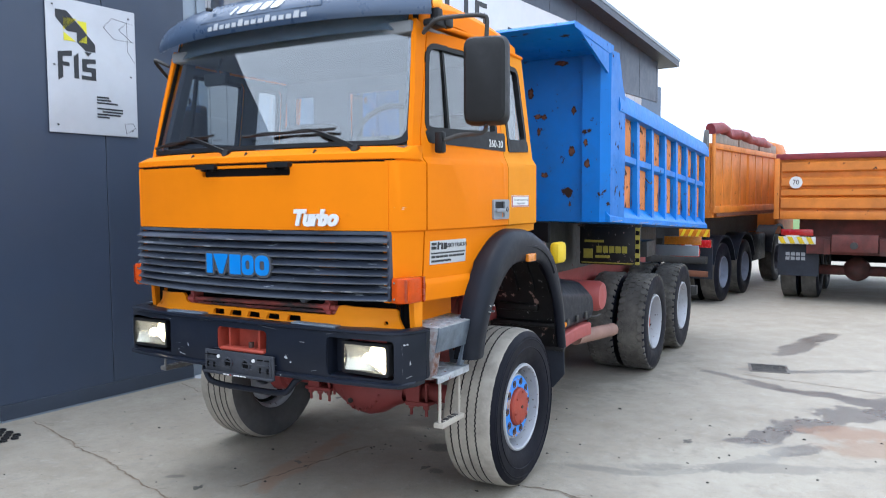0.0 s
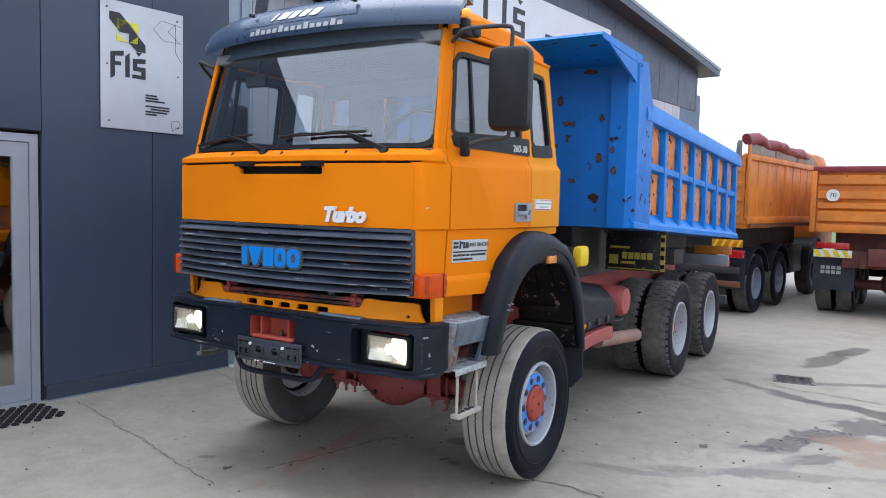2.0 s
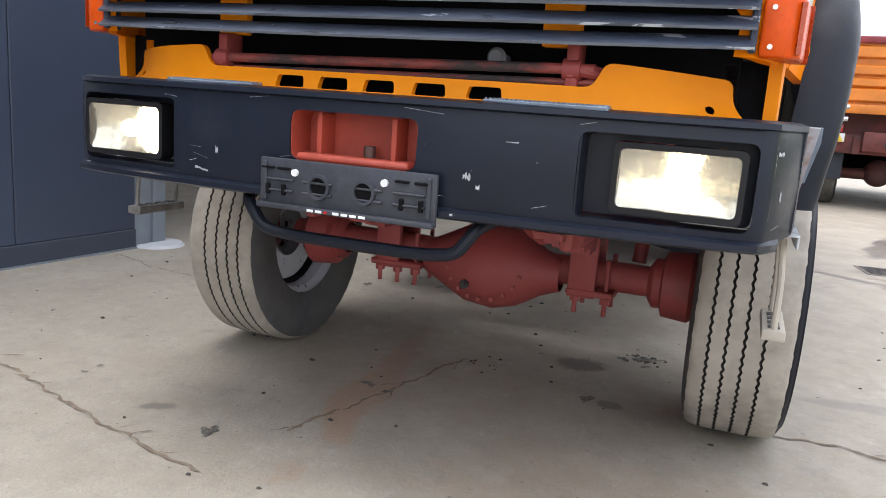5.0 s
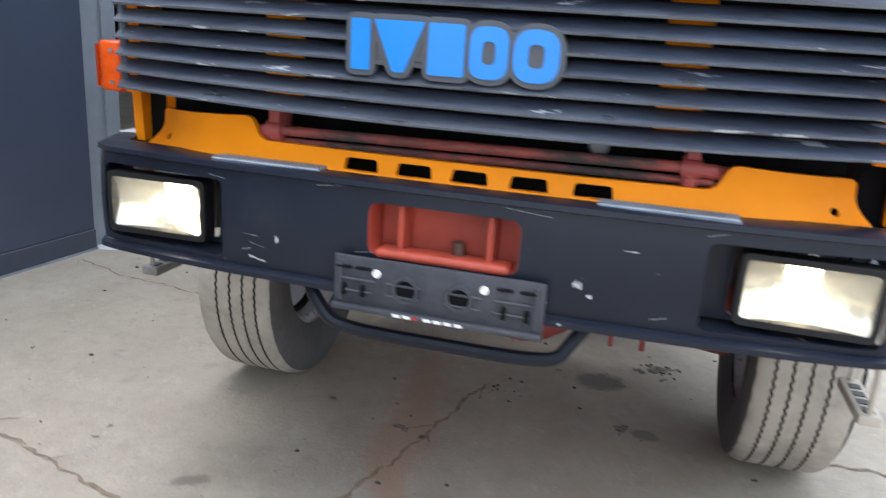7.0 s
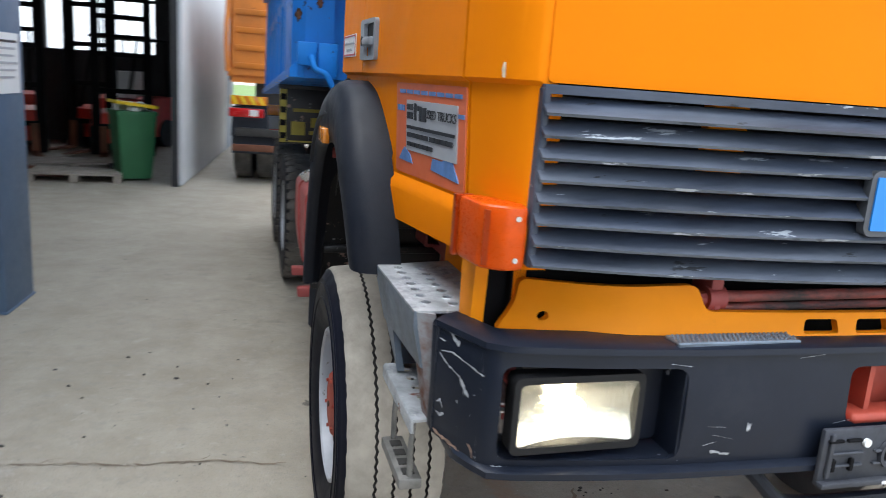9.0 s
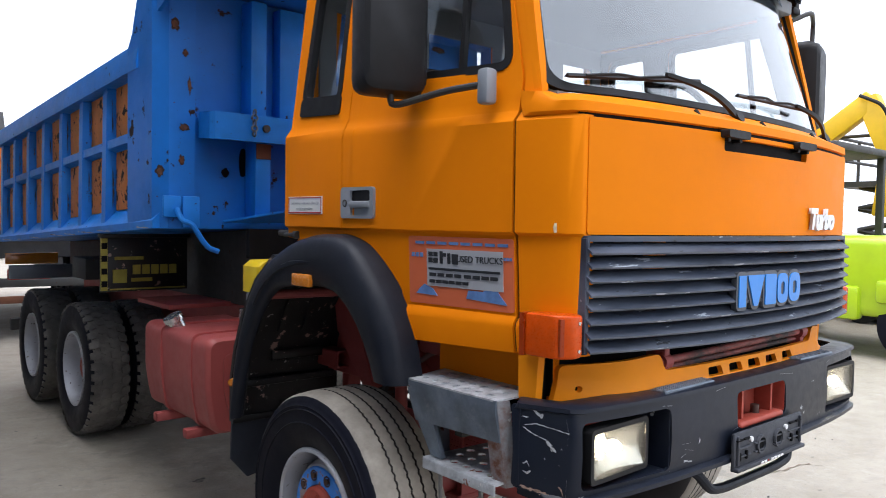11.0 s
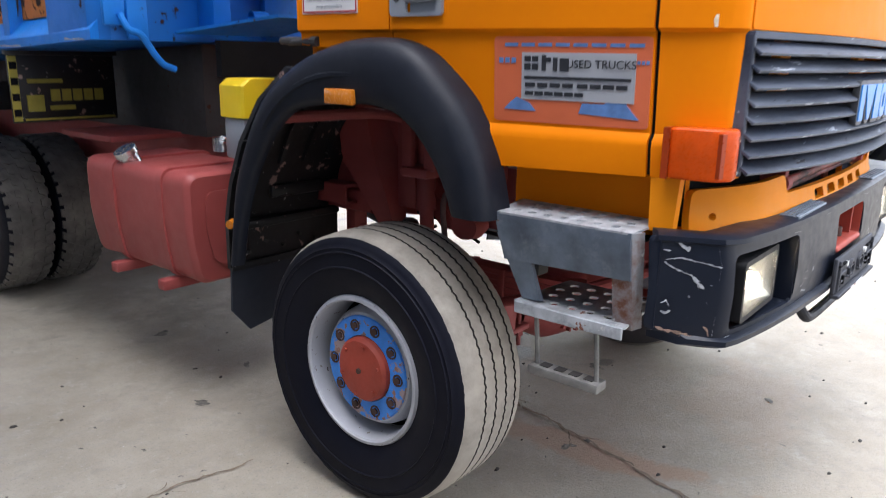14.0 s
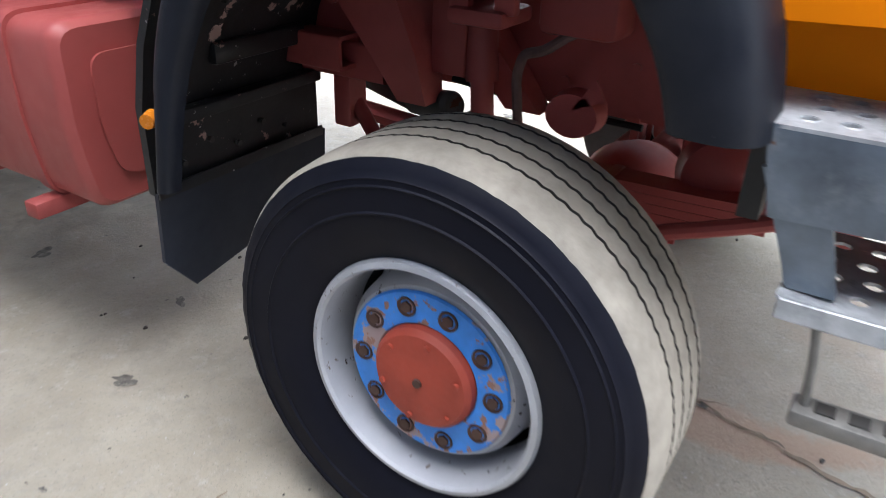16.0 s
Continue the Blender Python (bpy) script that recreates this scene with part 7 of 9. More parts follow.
# chassis
for s in (1, -1):
    bm = B()
    loft(bm, [[(s * 0.45, y, z0), (s * 0.45, y, z1), (s * 0.38, y, z1), (s * 0.38, y, z1 - 0.02), (s * 0.43, y, z1 - 0.02), (s * 0.43, y, z0 + 0.02), (s * 0.38, y, z0 + 0.02), (s * 0.38, y, z0)] for y, z0, z1 in ((0.05, 0.95, 1.18), (0.5, 0.915, 1.18), (2.2, 0.915, 1.17), (3.0, 0.86, 1.14), (7.1, 0.86, 1.14))])
    for k in range(14):
        cyl(bm, (s * 0.449, 0.45 + k * 0.18, 0.98 + 0.06 * (k % 2)), (s * 0.462, 0.45 + k * 0.18, 0.98 + 0.06 * (k % 2)), 0.012, 6)
    part("chassis_rail", bm, RED, truck)
    bm = B()
    for k in range(5):
        h = 0.60 - 0.10 * k
        rings = []
        for j in range(13):
            t = j / 6 - 1
            if abs(t) > 1:
                continue
            rings.append([(s * 0.43 + dx, 1.12 + h * 1.25 * t, 0.745 + dz - 0.024 * k + 0.03 * (h * t / 0.6) ** 2) for dx, dz in ((-0.045, -0.011), (0.045, -0.011), (0.045, 0.011), (-0.045, 0.011))])
        loft(bm, rings)
    for y in (1.02, 1.22):
        box(bm, s * 0.43 - 0.055, y - 0.015, 0.44, s * 0.43 + 0.055, y + 0.015, 0.76, 0.004)
    part("leaf_spring", bm, RED, truck)
    bm = B()
    lathe(bm, [(0.0, 0.030), (0.42, 0.030), (0.42, 0.042), (0.76, 0.042), (0.76, 0.02), (0.82, 0.02)], 16, m=Matrix.Translation((s * 0.61, 1.30, 0.56)) @ pose(0, 0, 0, 0, -86, 0) @ pose(0, 0, 0, 0, 0, 6))
    part("shock_absorber", bm, RED, truck)
    part("cab_mount", box(B(), s * 0.45, 1.40, 1.08, s * 0.56, 1.50, 1.40, 0.012), RED, truck)
    bm = B()
    sheet(bm, rounded(rect(-0.055, -0.05, 0.055, 0.05), 0.012), [rounded(rect(-0.042, -0.037, 0.042, 0.037), 0.01)], lambda a, b: (s * (0.60 + a), 1.60, 0.985 + b), (0, 0.33, 0.0))
    part("bracket_tube", bm, RED, truck)
    part("bracket_plate", box(B(), s * 0.54, 1.74, 0.78, s * 0.62, 1.80, 0.94, 0.008), RED, truck)
    part("cross_tube", cyl(B(), (s * 0.45, 1.98, 0.98), (s * 0.64, 1.62, 0.76), 0.022, 12), RED, truck)
    part("cap_nut", cyl(B(), (s * 0.56, 1.9, 1.05), (s * 0.66, 1.9, 1.05), 0.026, 12), RED, truck)
    part("spring_shackle", box(B(), s * 0.45, 0.42, 0.72, s * 0.50, 0.62, 1.05, 0.02), RED, truck)
    bm = B()
    loft(bm, [[(s * 0.47, 1.55, 1.42), (s * 0.60, 1.55, 1.42), (s * 0.60, 1.60, 1.42), (s * 0.47, 1.60, 1.42)], [(s * 0.47, 1.34, 1.1), (s * 0.58, 1.34, 1.1), (s * 0.58, 1.44, 1.1), (s * 0.47, 1.44, 1.1)], [(s * 0.46, 1.20, 0.9), (s * 0.53, 1.20, 0.9), (s * 0.53, 1.30, 0.9), (s * 0.46, 1.30, 0.9)]])
    part("spring_bracket", bm, RED, truck)
bm = B()
cyl(bm, (-0.95, 1.12, 0.522), (0.95, 1.12, 0.522), 0.062, 18)
lathe(bm, [(-0.30, 0.07), (-0.20, 0.12), (-0.10, 0.17), (0.02, 0.185), (0.12, 0.16), (0.22, 0.10), (0.30, 0.07)], 28, m=Matrix.Translation((0.03, 1.10, 0.50)))
for s in (1, -1):
    lathe(bm, [(0.0, 0.07), (0.02, 0.10), (0.05, 0.10), (0.06, 0.13), (0.16, 0.14), (0.2, 0.1)], 24, m=Matrix.Translation((s * 0.68, 1.12, 0.522)) @ (pose(0, 0, 0, 0, 0, 0) if s > 0 else pose(0, 0, 0, 0, 0, 180)))
cyl(bm, (-0.75, 1.33, 0.47), (0.75, 1.33, 0.47), 0.022, 10)
axle = part("front_axle", bm, RED, truck, "red oxide driven front axle with its differential")
part("filler_plug", cyl(cyl(B(), (-0.036, 0.945, 0.44), (-0.036, 0.922, 0.437), 0.020, 6), (-0.036, 0.925, 0.437), (-0.036, 0.915, 0.436), 0.010, 8), STEEL, axle, "worn hexagonal plug")
for x0, x1 in ((-0.51, -0.27), (0.37, 0.56)):
    part("spring_plate", box(B(), x0, 1.0, 0.448, x1, 1.24, 0.474, 0.006, 1), RED, axle)
    for k in range(3 if x0 < 0 else 2):
        x = x0 + 0.035 + k * (x1 - x0 - 0.07) / (2 if x0 < 0 else 1)
        for y in (1.035, 1.205):
            bm = cyl(B(), (x, y, 0.60), (x, y, 0.372), 0.010, 8)
            cyl(bm, (x, y, 0.446), (x, y, 0.42), 0.021, 6)
            part("u_bolt", bm, RED, axle)
for k in range(9):
    a = math.pi * (0.08 + 0.105 * k)
    part("flange_bolt", cyl(B(), (0.03 + 0.16 * math.cos(a), 0.948 + 0.02 * abs(math.cos(a)), 0.50 - 0.15 * math.sin(a) + 0.03), (0.03 + 0.16 * math.cos(a), 0.93 + 0.02 * abs(math.cos(a)), 0.50 - 0.15 * math.sin(a) + 0.03), 0.010, 6), RED, axle)
for y in (4.82, 6.195):
    bm = B()
    cyl(bm, (-0.9, y, 0.521), (0.9, y, 0.521), 0.08, 16)
    bmesh.ops.create_uvsphere(bm, u_segments=20, v_segments=14, radius=0.2, matrix=Matrix.Translation((0, y, 0.53)))
    part("rear_axle", bm, RED, truck)
bm = B()
box(bm, -0.32, 0.12, 0.86, 0.32, 0.95, 1.22, 0.03)
box(bm, -0.25, 0.6, 0.92, 0.25, 1.7, 1.28, 0.05)
cyl(bm, (0, 1.6, 0.86), (0, 4.7, 0.62), 0.05, 14)
box(bm, -0.40, 1.85, 0.85, 0.40, 2.2, 1.35, 0.03)
box(bm, -0.4, 3.2, 0.9, 0.4, 3.32, 1.12)
box(bm, -0.4, 5.4, 0.9, 0.4, 5.55, 1.12)
part("engine_and_driveline", bm, RED, truck)
for hose, r in (([(-0.47, 1.08, 1.13), (-0.58, 1.12, 1.12), (-0.60, 1.17, 1.08), (-0.60, 1.225, 1.065), (-0.60, 1.24, 1.01), (-0.60, 1.225, 0.88)], 0.0125), ([(-0.50, 1.60, 0.90), (-0.56, 1.52, 0.855), (-0.56, 1.44, 0.845), (-0.52, 1.34, 0.90)], 0.008), ([(-0.46, 1.5, 0.93), (-0.47, 1.2, 0.905), (-0.47, 0.95, 0.90)], 0.009), ([(-0.47, 1.20, 0.905), (-0.52, 1.16, 0.89), (-0.53, 1.10, 0.87)], 0.007)):
    part("brake_hose", pipe(B(), hose, r, 10), HOSE if r > 0.01 else RUBBER, truck)
part("drag_link", cyl(B(), (-0.38, 2.05, 0.90), (-0.38, 1.42, 0.74), 0.026, 12), STEEL, truck, "dark steel steering drag link")
for s in (1, -1):
    bm = B()
    lathe(bm, [(0.0, 0.02), (0.01, 0.085), (0.05, 0.10), (0.065, 0.107), (0.08, 0.10), (0.12, 0.095), (0.15, 0.06), (0.16, 0.0001)], 28, m=Matrix.Translation((s * 0.26, 0.80, 0.78)) @ (pose(0, 0, 0, 0, 0, -18) if s > 0 else pose(0, 0, 0, 0, 0, 198)))
    part("air_cylinder", bm, RED, truck, "round red brake chamber")
part("steering_rod", pipe(B(), [(-0.56, 0.25, 0.95), (-0.58, 0.6, 0.78), (-0.62, 1.02, 0.64)], 0.02, 10), RED, truck)
part("cab_stub_pipe", cyl(B(), (-1.06, 1.66, 1.655), (-1.10, 1.40, 1.655), 0.014, 10), STEEL, truck)

# gear seen in the off-side wheel arch
older = list(truck.children)
strut = part("strut_collar", box(B(), -0.72, 1.00, 1.15, -0.56, 1.12, 1.19, 0.012), RED, truck)
part("strut_fork", box(box(B(), -0.70, 0.985, 1.18, -0.67, 1.03, 1.42, 0.008), -0.70, 1.08, 1.18, -0.67, 1.125, 1.42, 0.008), RED, strut)
bm = B()
loft(bm, [[(x0, a, z), (x1, a, z), (x1, b, z), (x0, b, z)] for x0, x1, a, b, z in ((-0.70, -0.52, 1.30, 1.44, 1.45), (-0.70, -0.54, 1.24, 1.40, 1.18), (-0.69, -0.56, 1.20, 1.32, 1.05), (-0.66, -0.58, 1.19, 1.26, 0.92))])
part("hanger_bracket", bm, RED, truck, "curved red bracket in the wheel arch")
bm = B()
sheet(bm, rounded(rect(-0.05, -0.045, 0.05, 0.045), 0.01), [rounded(rect(-0.038, -0.033, 0.038, 0.033), 0.008)], lambda a, b: (-0.68 + a * 0.9, 1.37, 1.03 + b), (0, 0.17, 0.0))
part("box_tube", bm, RED, truck)
part("mount_plate", box(B(), -0.62, 1.33, 0.96, -0.60, 1.53, 1.24, 0.006), RED, truck)
for y, z in ((1.36, 1.19), (1.44, 1.15), (1.50, 1.19), (1.45, 1.21)):
    part("bolt", cyl(B(), (-0.62, y, z), (-0.645, y, z), 0.012, 8), RED, truck)
part("flat_bar", box(B(), -0.62, 1.12, 1.0, -0.60, 1.20, 1.40, 0.006), RED, truck)
part("valve_box", box(B(), -0.60, 0.82, 1.13, -0.47, 0.98, 1.34, 0.02), RED, truck)
part("valve_body", lathe(B(), [(0.0, 0.0001), (0.0, 0.05), (0.05, 0.055), (0.06, 0.04), (0.10, 0.04), (0.11, 0.0001)], 18, m=Matrix.Translation((-0.70, 0.86, 0.985))), RED, truck)
part("tie_lug", loft(B(), [[(-0.70, 0.80, 1.03), (-0.70, 0.86, 1.0), (-0.70, 0.82, 1.075)], [(-0.69, 0.80, 1.03), (-0.69, 0.86, 1.0), (-0.69, 0.82, 1.075)]]), RED, truck)
part("air_can", lathe(B(), [(-0.07, 0.0001), (-0.07, 0.03), (-0.06, 0.038), (0.06, 0.038), (0.07, 0.03), (0.07, 0.0001)], 20, m=Matrix.Translation((-0.56, 1.22, 0.90)) @ pose(0, 0, 0, 0, 10, 70)), STEEL, truck)
for ob in truck.children:
    if ob not in older:
        ob.matrix_basis = Matrix.Translation((0, -0.025, -0.015)) @ Matrix.Diagonal((1, 1.25, 1, 1))

# fuel tank
def tank_ring(w, h, r, y, k=1.0, dent=0.0):
    """A section of the tank: its outer side leans in towards the bottom, its sheet is dented."""
    ring = []
    edge = rounded(rect(-w, -h, w, h), r, 5)
    fine = [tuple(Vector(p).lerp(Vector(q), i / 4)) for p, q in zip(edge, edge[1:] + edge[:1]) for i in range(4 if (Vector(p) - Vector(q)).length > 0.1 else 1)]
    for a, b in fine:
        lean = 0.042 * max(0.0, -b / h) ** 1.4 if a < 0 else 0.0
        d = 1.0 - dent * (0.5 + noise.noise(Vector((a * 5, y * 4.5, b * 5))))
        ring.append((-0.905 + (a + lean) * k * d, y, 0.84 + b * k * d))
    return ring


bm = B()
ys = [2.24 + 0.85 * i / 16 for i in range(17)]
loft(bm, [tank_ring(0.275, 0.255, 0.06, y, k) for y, k in ((2.20, 0.93), (2.215, 0.985), (2.228, 1.0))] + [tank_ring(0.275, 0.255, 0.06, y, 1.0, 0.045 * math.sin(math.pi * i / 16)) for i, y in enumerate(ys)] + [tank_ring(0.275, 0.255, 0.06, y, k) for y, k in ((3.10, 1.0), (3.115, 0.985), (3.13, 0.93))])
loft(bm, [tank_ring(0.19, 0.17, 0.05, y) for y in (2.197, 2.188)])
tank = part("fuel_tank", bm, RED_TANK, truck, "red oxide fuel tank with two straps")
for y in (2.42, 2.86):
    bm = B()
    outer, inner = ([(p[0], p[2]) for p in tank_ring(w, h, 0.065, y)] for w, h in ((0.281, 0.261), (0.266, 0.246)))
    sheet(bm, outer, [inner], lambda a, b: (a, y - 0.022, b), (0, 0.044, 0))
    part("strap", bm, RED_TANK, tank)
    part("strap_foot", box(B(), -1.21, y - 0.03, 0.535, -0.5, y + 0.03, 0.585, 0.008), RED, tank)
bm = B()
cyl(bm, (-1.10, 2.79, 1.08), (-1.125, 2.79, 1.125), 0.045, 20)
cyl(bm, (-1.125, 2.79, 1.125), (-1.138, 2.79, 1.15), 0.056, 20)
part("filler_cap", bm, CHROME, tank, "dull chrome filler cap")
bm = B()
loft(bm, [[(x, y, z) for x, y in rounded(rect(-0.985, 2.04, -0.80, 2.22), 0.03, 3)] for z in (1.335, 1.47)] + [[(x * 0.96, y, 1.50) for x, y in rounded(rect(-0.985, 2.04, -0.80, 2.22), 0.03, 3)]])
part("yellow_cover", bm, YELLOW, truck, "yellow plastic cover behind the cab")
part("grey_cover", box(B(), -0.975, 2.05, 1.15, -0.81, 2.2, 1.335, 0.02), GREYPLASTIC, truck)
part("yellow_cover", box(B(), 1.02, 2.02, 1.36, 1.10, 2.2, 1.52, 0.03), YELLOW, truck, "yellow plastic cover behind the cab")
part("catwalk", box(B(), -0.46, 3.15, 1.14, -1.02, 3.72, 1.17, 0.006), RED, truck)
bm = B()
cyl(bm, (-0.88, 2.35, 1.16), (-0.88, 2.35, 1.22), 0.05, 16)
cyl(bm, (-0.82, 2.30, 1.20), (-0.92, 2.30, 1.22), 0.02, 12)
part("valve", bm, CHROME, truck)

# driver's side: air box, red cylinder, battery step, exhaust
bm = B()
loft(bm, [[(x, y, z) for x, z in rounded([(0.66, 0.80), (1.03, 0.80), (1.06, 0.88), (1.05, 1.02 + dz), (0.94, 1.13 + dz), (0.66, 1.16 + dz)], 0.035, 4)] for y, dz in ((2.06, 0.10), (2.10, 0.11), (2.35, 0.06), (2.92, 0.0), (2.97, -0.02))])
air_box = part("air_filter_box", bm, FENDER, truck, "black moulded air filter housing")
for y in (2.30, 2.52, 2.74):
    part("clip", box(B(), 1.045, y, 0.84, 1.07, y + 0.05, 0.90, 0.006), STEEL, air_box)
bm = B()
lathe(bm, [(0.50, 0.0001), (0.50, 0.12), (0.56, 0.14), (0.93, 0.14), (0.97, 0.12), (0.98, 0.0001)], 32, m=Matrix.Translation((0.03, 3.42, 0.95)))
lathe(bm, [(0.62, 0.144), (0.65, 0.144)], 32, m=Matrix.Translation((0.03, 3.42, 0.95)))
part("air_tank", bm, RED_TANK, truck, "red oxide air tank")
bm = B()
loft(bm, [[(1.02 + dx, y, 0.715 + dz + 0.03 * math.sin(3 * y)) for dx, dz in rounded(rect(-0.05, -0.055, 0.05, 0.055), 0.02, 3)] for y in (2.0, 2.2, 2.4, 2.6, 2.8, 2.88)])
part("side_bar", bm, RED_TANK, truck, "dented red side rail")
part("hose_tail", pipe(B(), [(1.0, 2.85, 0.85), (1.08, 2.95, 0.83), (1.1, 3.05, 0.84)], 0.008, 6), STEEL, truck)
part("exhaust_pipe", cyl(B(), (0.92, 2.9, 0.64), (0.95, 3.9, 0.56), 0.062, 20), material("rusty_exhaust", (0.3, 0.17, 0.13), 0.7, vary=0.2), truck, "rusty brown exhaust pipe")

# ---- tipper body ----
Y0, Y1 = 2.78, 7.12


def tz(y, z):
    """Heights of the body, which leans down to its rear."""
    return z - 0.215 * (y - Y0) / (Y1 - Y0)


HW = 1.24
bm = B()
loft(bm, [[(-HW + 0.05, y, tz(y, 1.66)), (HW - 0.05, y, tz(y, 1.66)), (HW - 0.05, y, tz(y, 1.72)), (-HW + 0.05, y, tz(y, 1.72))] for y in (Y0 + 0.045, Y1 - 0.03)])
body = part("tipper_body", bm, BLUE, truck, "worn blue steel tipper body with rust spots")
for s in (1, -1):
    bm = B()
    loft(bm, [[(s * x, y, tz(y, z)) for x, z in ((1.165, 1.66), (1.165, 2.66), (1.14, 2.66), (1.14, 1.66))] for y in (Y0, Y1)])
    part("side_board", bm, INFILL, body, "rust-chipped orange side board")
    bm = B()
    loft(bm, [[(s * x, y, tz(y, z)) for x, z in ((1.14, 2.60), (1.26, 2.60), (1.265, 2.64), (1.245, 2.755), (1.15, 2.76))] for y in (Y0 + 0.25, Y1)])
    part("top_rail", bm, BLUE_CLEAN, body)
    bm = B()
    loft(bm, [[(s * x, y, tz(y, z)) for x, z in ((1.14, 1.66), (1.255, 1.655), (1.255, 1.70), (1.165, 1.80), (1.14, 1.80))] for y in (Y0, Y1)])
    part("bottom_rail", bm, BLUE_CLEAN, body)
    bays = 7
    first = Y0 + 0.42
    pitch = (Y1 - 0.10 - first) / bays
    for k in range(1, bays + 1):
        y = first + pitch * k
        w = 0.082 if k < bays else 0.09
        bm = B()
        loft(bm, [[(s * 1.16, y - w * 0.62, tz(y, z)), (s * (1.225 + dx), y - w / 2, tz(y, z)), (s * (1.225 + dx), y + w / 2, tz(y, z)), (s * 1.16, y + w * 0.62, tz(y, z))] for z, dx in ((1.675, 0.01), (1.72, 0.01), (2.55, 0.0), (2.66, -0.01))])
        part("rib", bm, BLUE_CLEAN, body)
    rng = random.Random(70 + s)
    for k in range(bays):
        ya, yb = first + pitch * k + 0.055, first + pitch * (k + 1) - 0.05
        for za, zb in ((1.80, 2.17), (2.265, 2.60)):
            bm = B()
            deep = rng.uniform(0.012, 0.034)
            mid_z = rng.uniform(0.35, 0.7)
            grid = []
            for i in range(7):
                row = []
                for j in range(9):
                    u, v = i / 6, j / 8
                    y = ya + (yb - ya) * u
                    h = deep * (math.sin(math.pi * u) ** 0.7) * max(0.0, 1 - abs(v - mid_z) / 0.62) ** 0.8
                    row.append(bm.verts.new((s * (1.167 + h), y, tz(y, za + (zb - za) * v))))
                grid.append(row)
            for i in range(6):
                for j in range(8):
                    bm.faces.new((grid[i][j], grid[i + 1][j], grid[i + 1][j + 1], grid[i][j + 1]))
            part("board_bulge", bm, INFILL, body)
            for e, side_y in ((0, yb - 0.002), (1, ya + 0.002)):
                if e and rng.random() < 0.45:
                    continue
                bm = B()
                lo = za + (zb - za) * rng.uniform(0.0, 0.35)
                hi = lo + (zb - lo) * rng.uniform(0.35, 1.0)
                n = 9
                edge = [(side_y + (1 if e else -1) * rng.uniform(0.004, 0.045) * math.sin(math.pi * (i + 0.5) / n), lo + (hi - lo) * i / (n - 1)) for i in range(n)]
                pts = [(side_y, lo - 0.01)] + edge + [(side_y, hi + 0.01)]
                sheet(bm, pts, [], lambda y, z: (s * (1.1715 + deep * 0.75), y, tz(y, z)), None)
                part("rust_patch", bm, RUST_EDGE, body)
    for k in range(bays):
        y = first + pitch * k + 0.05
        bm = B()
        rings = [[(s * 1.16, yy, tz(yy, 2.18)), (s * 1.222, yy, tz(yy, 2.20)), (s * 1.222, yy, tz(yy, 2.255)), (s * 1.16, yy, tz(yy, 2.265))] for yy in (y, y + pitch - 0.10)]
        loft(bm, rings)
        part("mid_rail", bm, BLUE_CLEAN, body)
    # front corner post
    bm = B()
    loft(bm, [[(s * 1.03, Y0 - 0.05, z), (s * 1.18, Y0 - 0.045, z), (s * 1.245, Y0 + 0.04, z), (s * 1.255, Y0 + 0.42 - 0.06 * t, z), (s * 1.15, Y0 + 0.42, z), (s * 1.03, Y0 + 0.0, z)] for z, t in ((1.655, 0), (2.2, 0), (2.72, 0), (2.80, 1.2), (3.06, 3.2))])
    part("corner_post", bm, BLUE, body)
    part("tailgate_lug", loft(B(), [[(s * 1.25, Y1 - 0.12, 2.50), (s * 1.25, Y1 + 0.05, 2.50), (s * 1.25, Y1 + 0.05, 2.70), (s * 1.25, Y1 - 0.0, 2.74), (s * 1.25, Y1 - 0.05, 2.68)], [(s * 1.20, Y1 - 0.12, 2.50), (s * 1.20, Y1 + 0.05, 2.50), (s * 1.20, Y1 + 0.05, 2.70), (s * 1.20, Y1 - 0.0, 2.74), (s * 1.20, Y1 - 0.05, 2.68)]]), STEEL, body, "dark steel tailgate hinge lug")
# headboard with its protecting canopy
bm = B()
box(bm, -1.05, Y0, 1.655, 1.05, Y0 + 0.04, 3.06)
for x in (-0.25, 0.25):
    box(bm, x - 0.07, Y0 - 0.05, 1.67, x + 0.07, Y0, 3.05, 0.01)
part("headboard", bm, BLUE, body)
bm = B()
loft(bm, [[(x, 2.85, 3.05), (x, 2.75, 3.02), (x, 1.93, 3.07), (x, 1.90, 3.09), (x, 1.93, 3.115), (x, 2.87, 3.10)] for x in (-1.25, 1.25)])
for s in (1, -1):
    loft(bm, [[(s * 1.246, 2.0, 3.08), (s * 1.246, 2.74, 2.86), (s * 1.246, 2.74, 3.03)], [(s * 1.222, 2.0, 3.08), (s * 1.222, 2.74, 2.86), (s * 1.222, 2.74, 3.03)]])
part("canopy", bm, BLUE, body, "blue cab protector over the headboard")
bm = B()
sheet(bm, rect(-1.2, 1.45, 1.2, 2.42), [], lambda x, z: (x, Y1 - 0.02, z), (0, 0.05, 0))
part("tailgate", bm, BLUE, body)
bm = B()
for x in (-0.55, 0.55):
    loft(bm, [[(x - 0.06, y, 1.16), (x + 0.06, y, 1.16), (x + 0.06, y, tz(y, 1.655)), (x - 0.06, y, tz(y, 1.655))] for y in (2.9, 7.0)])
part("subframe", bm, STEEL, body)
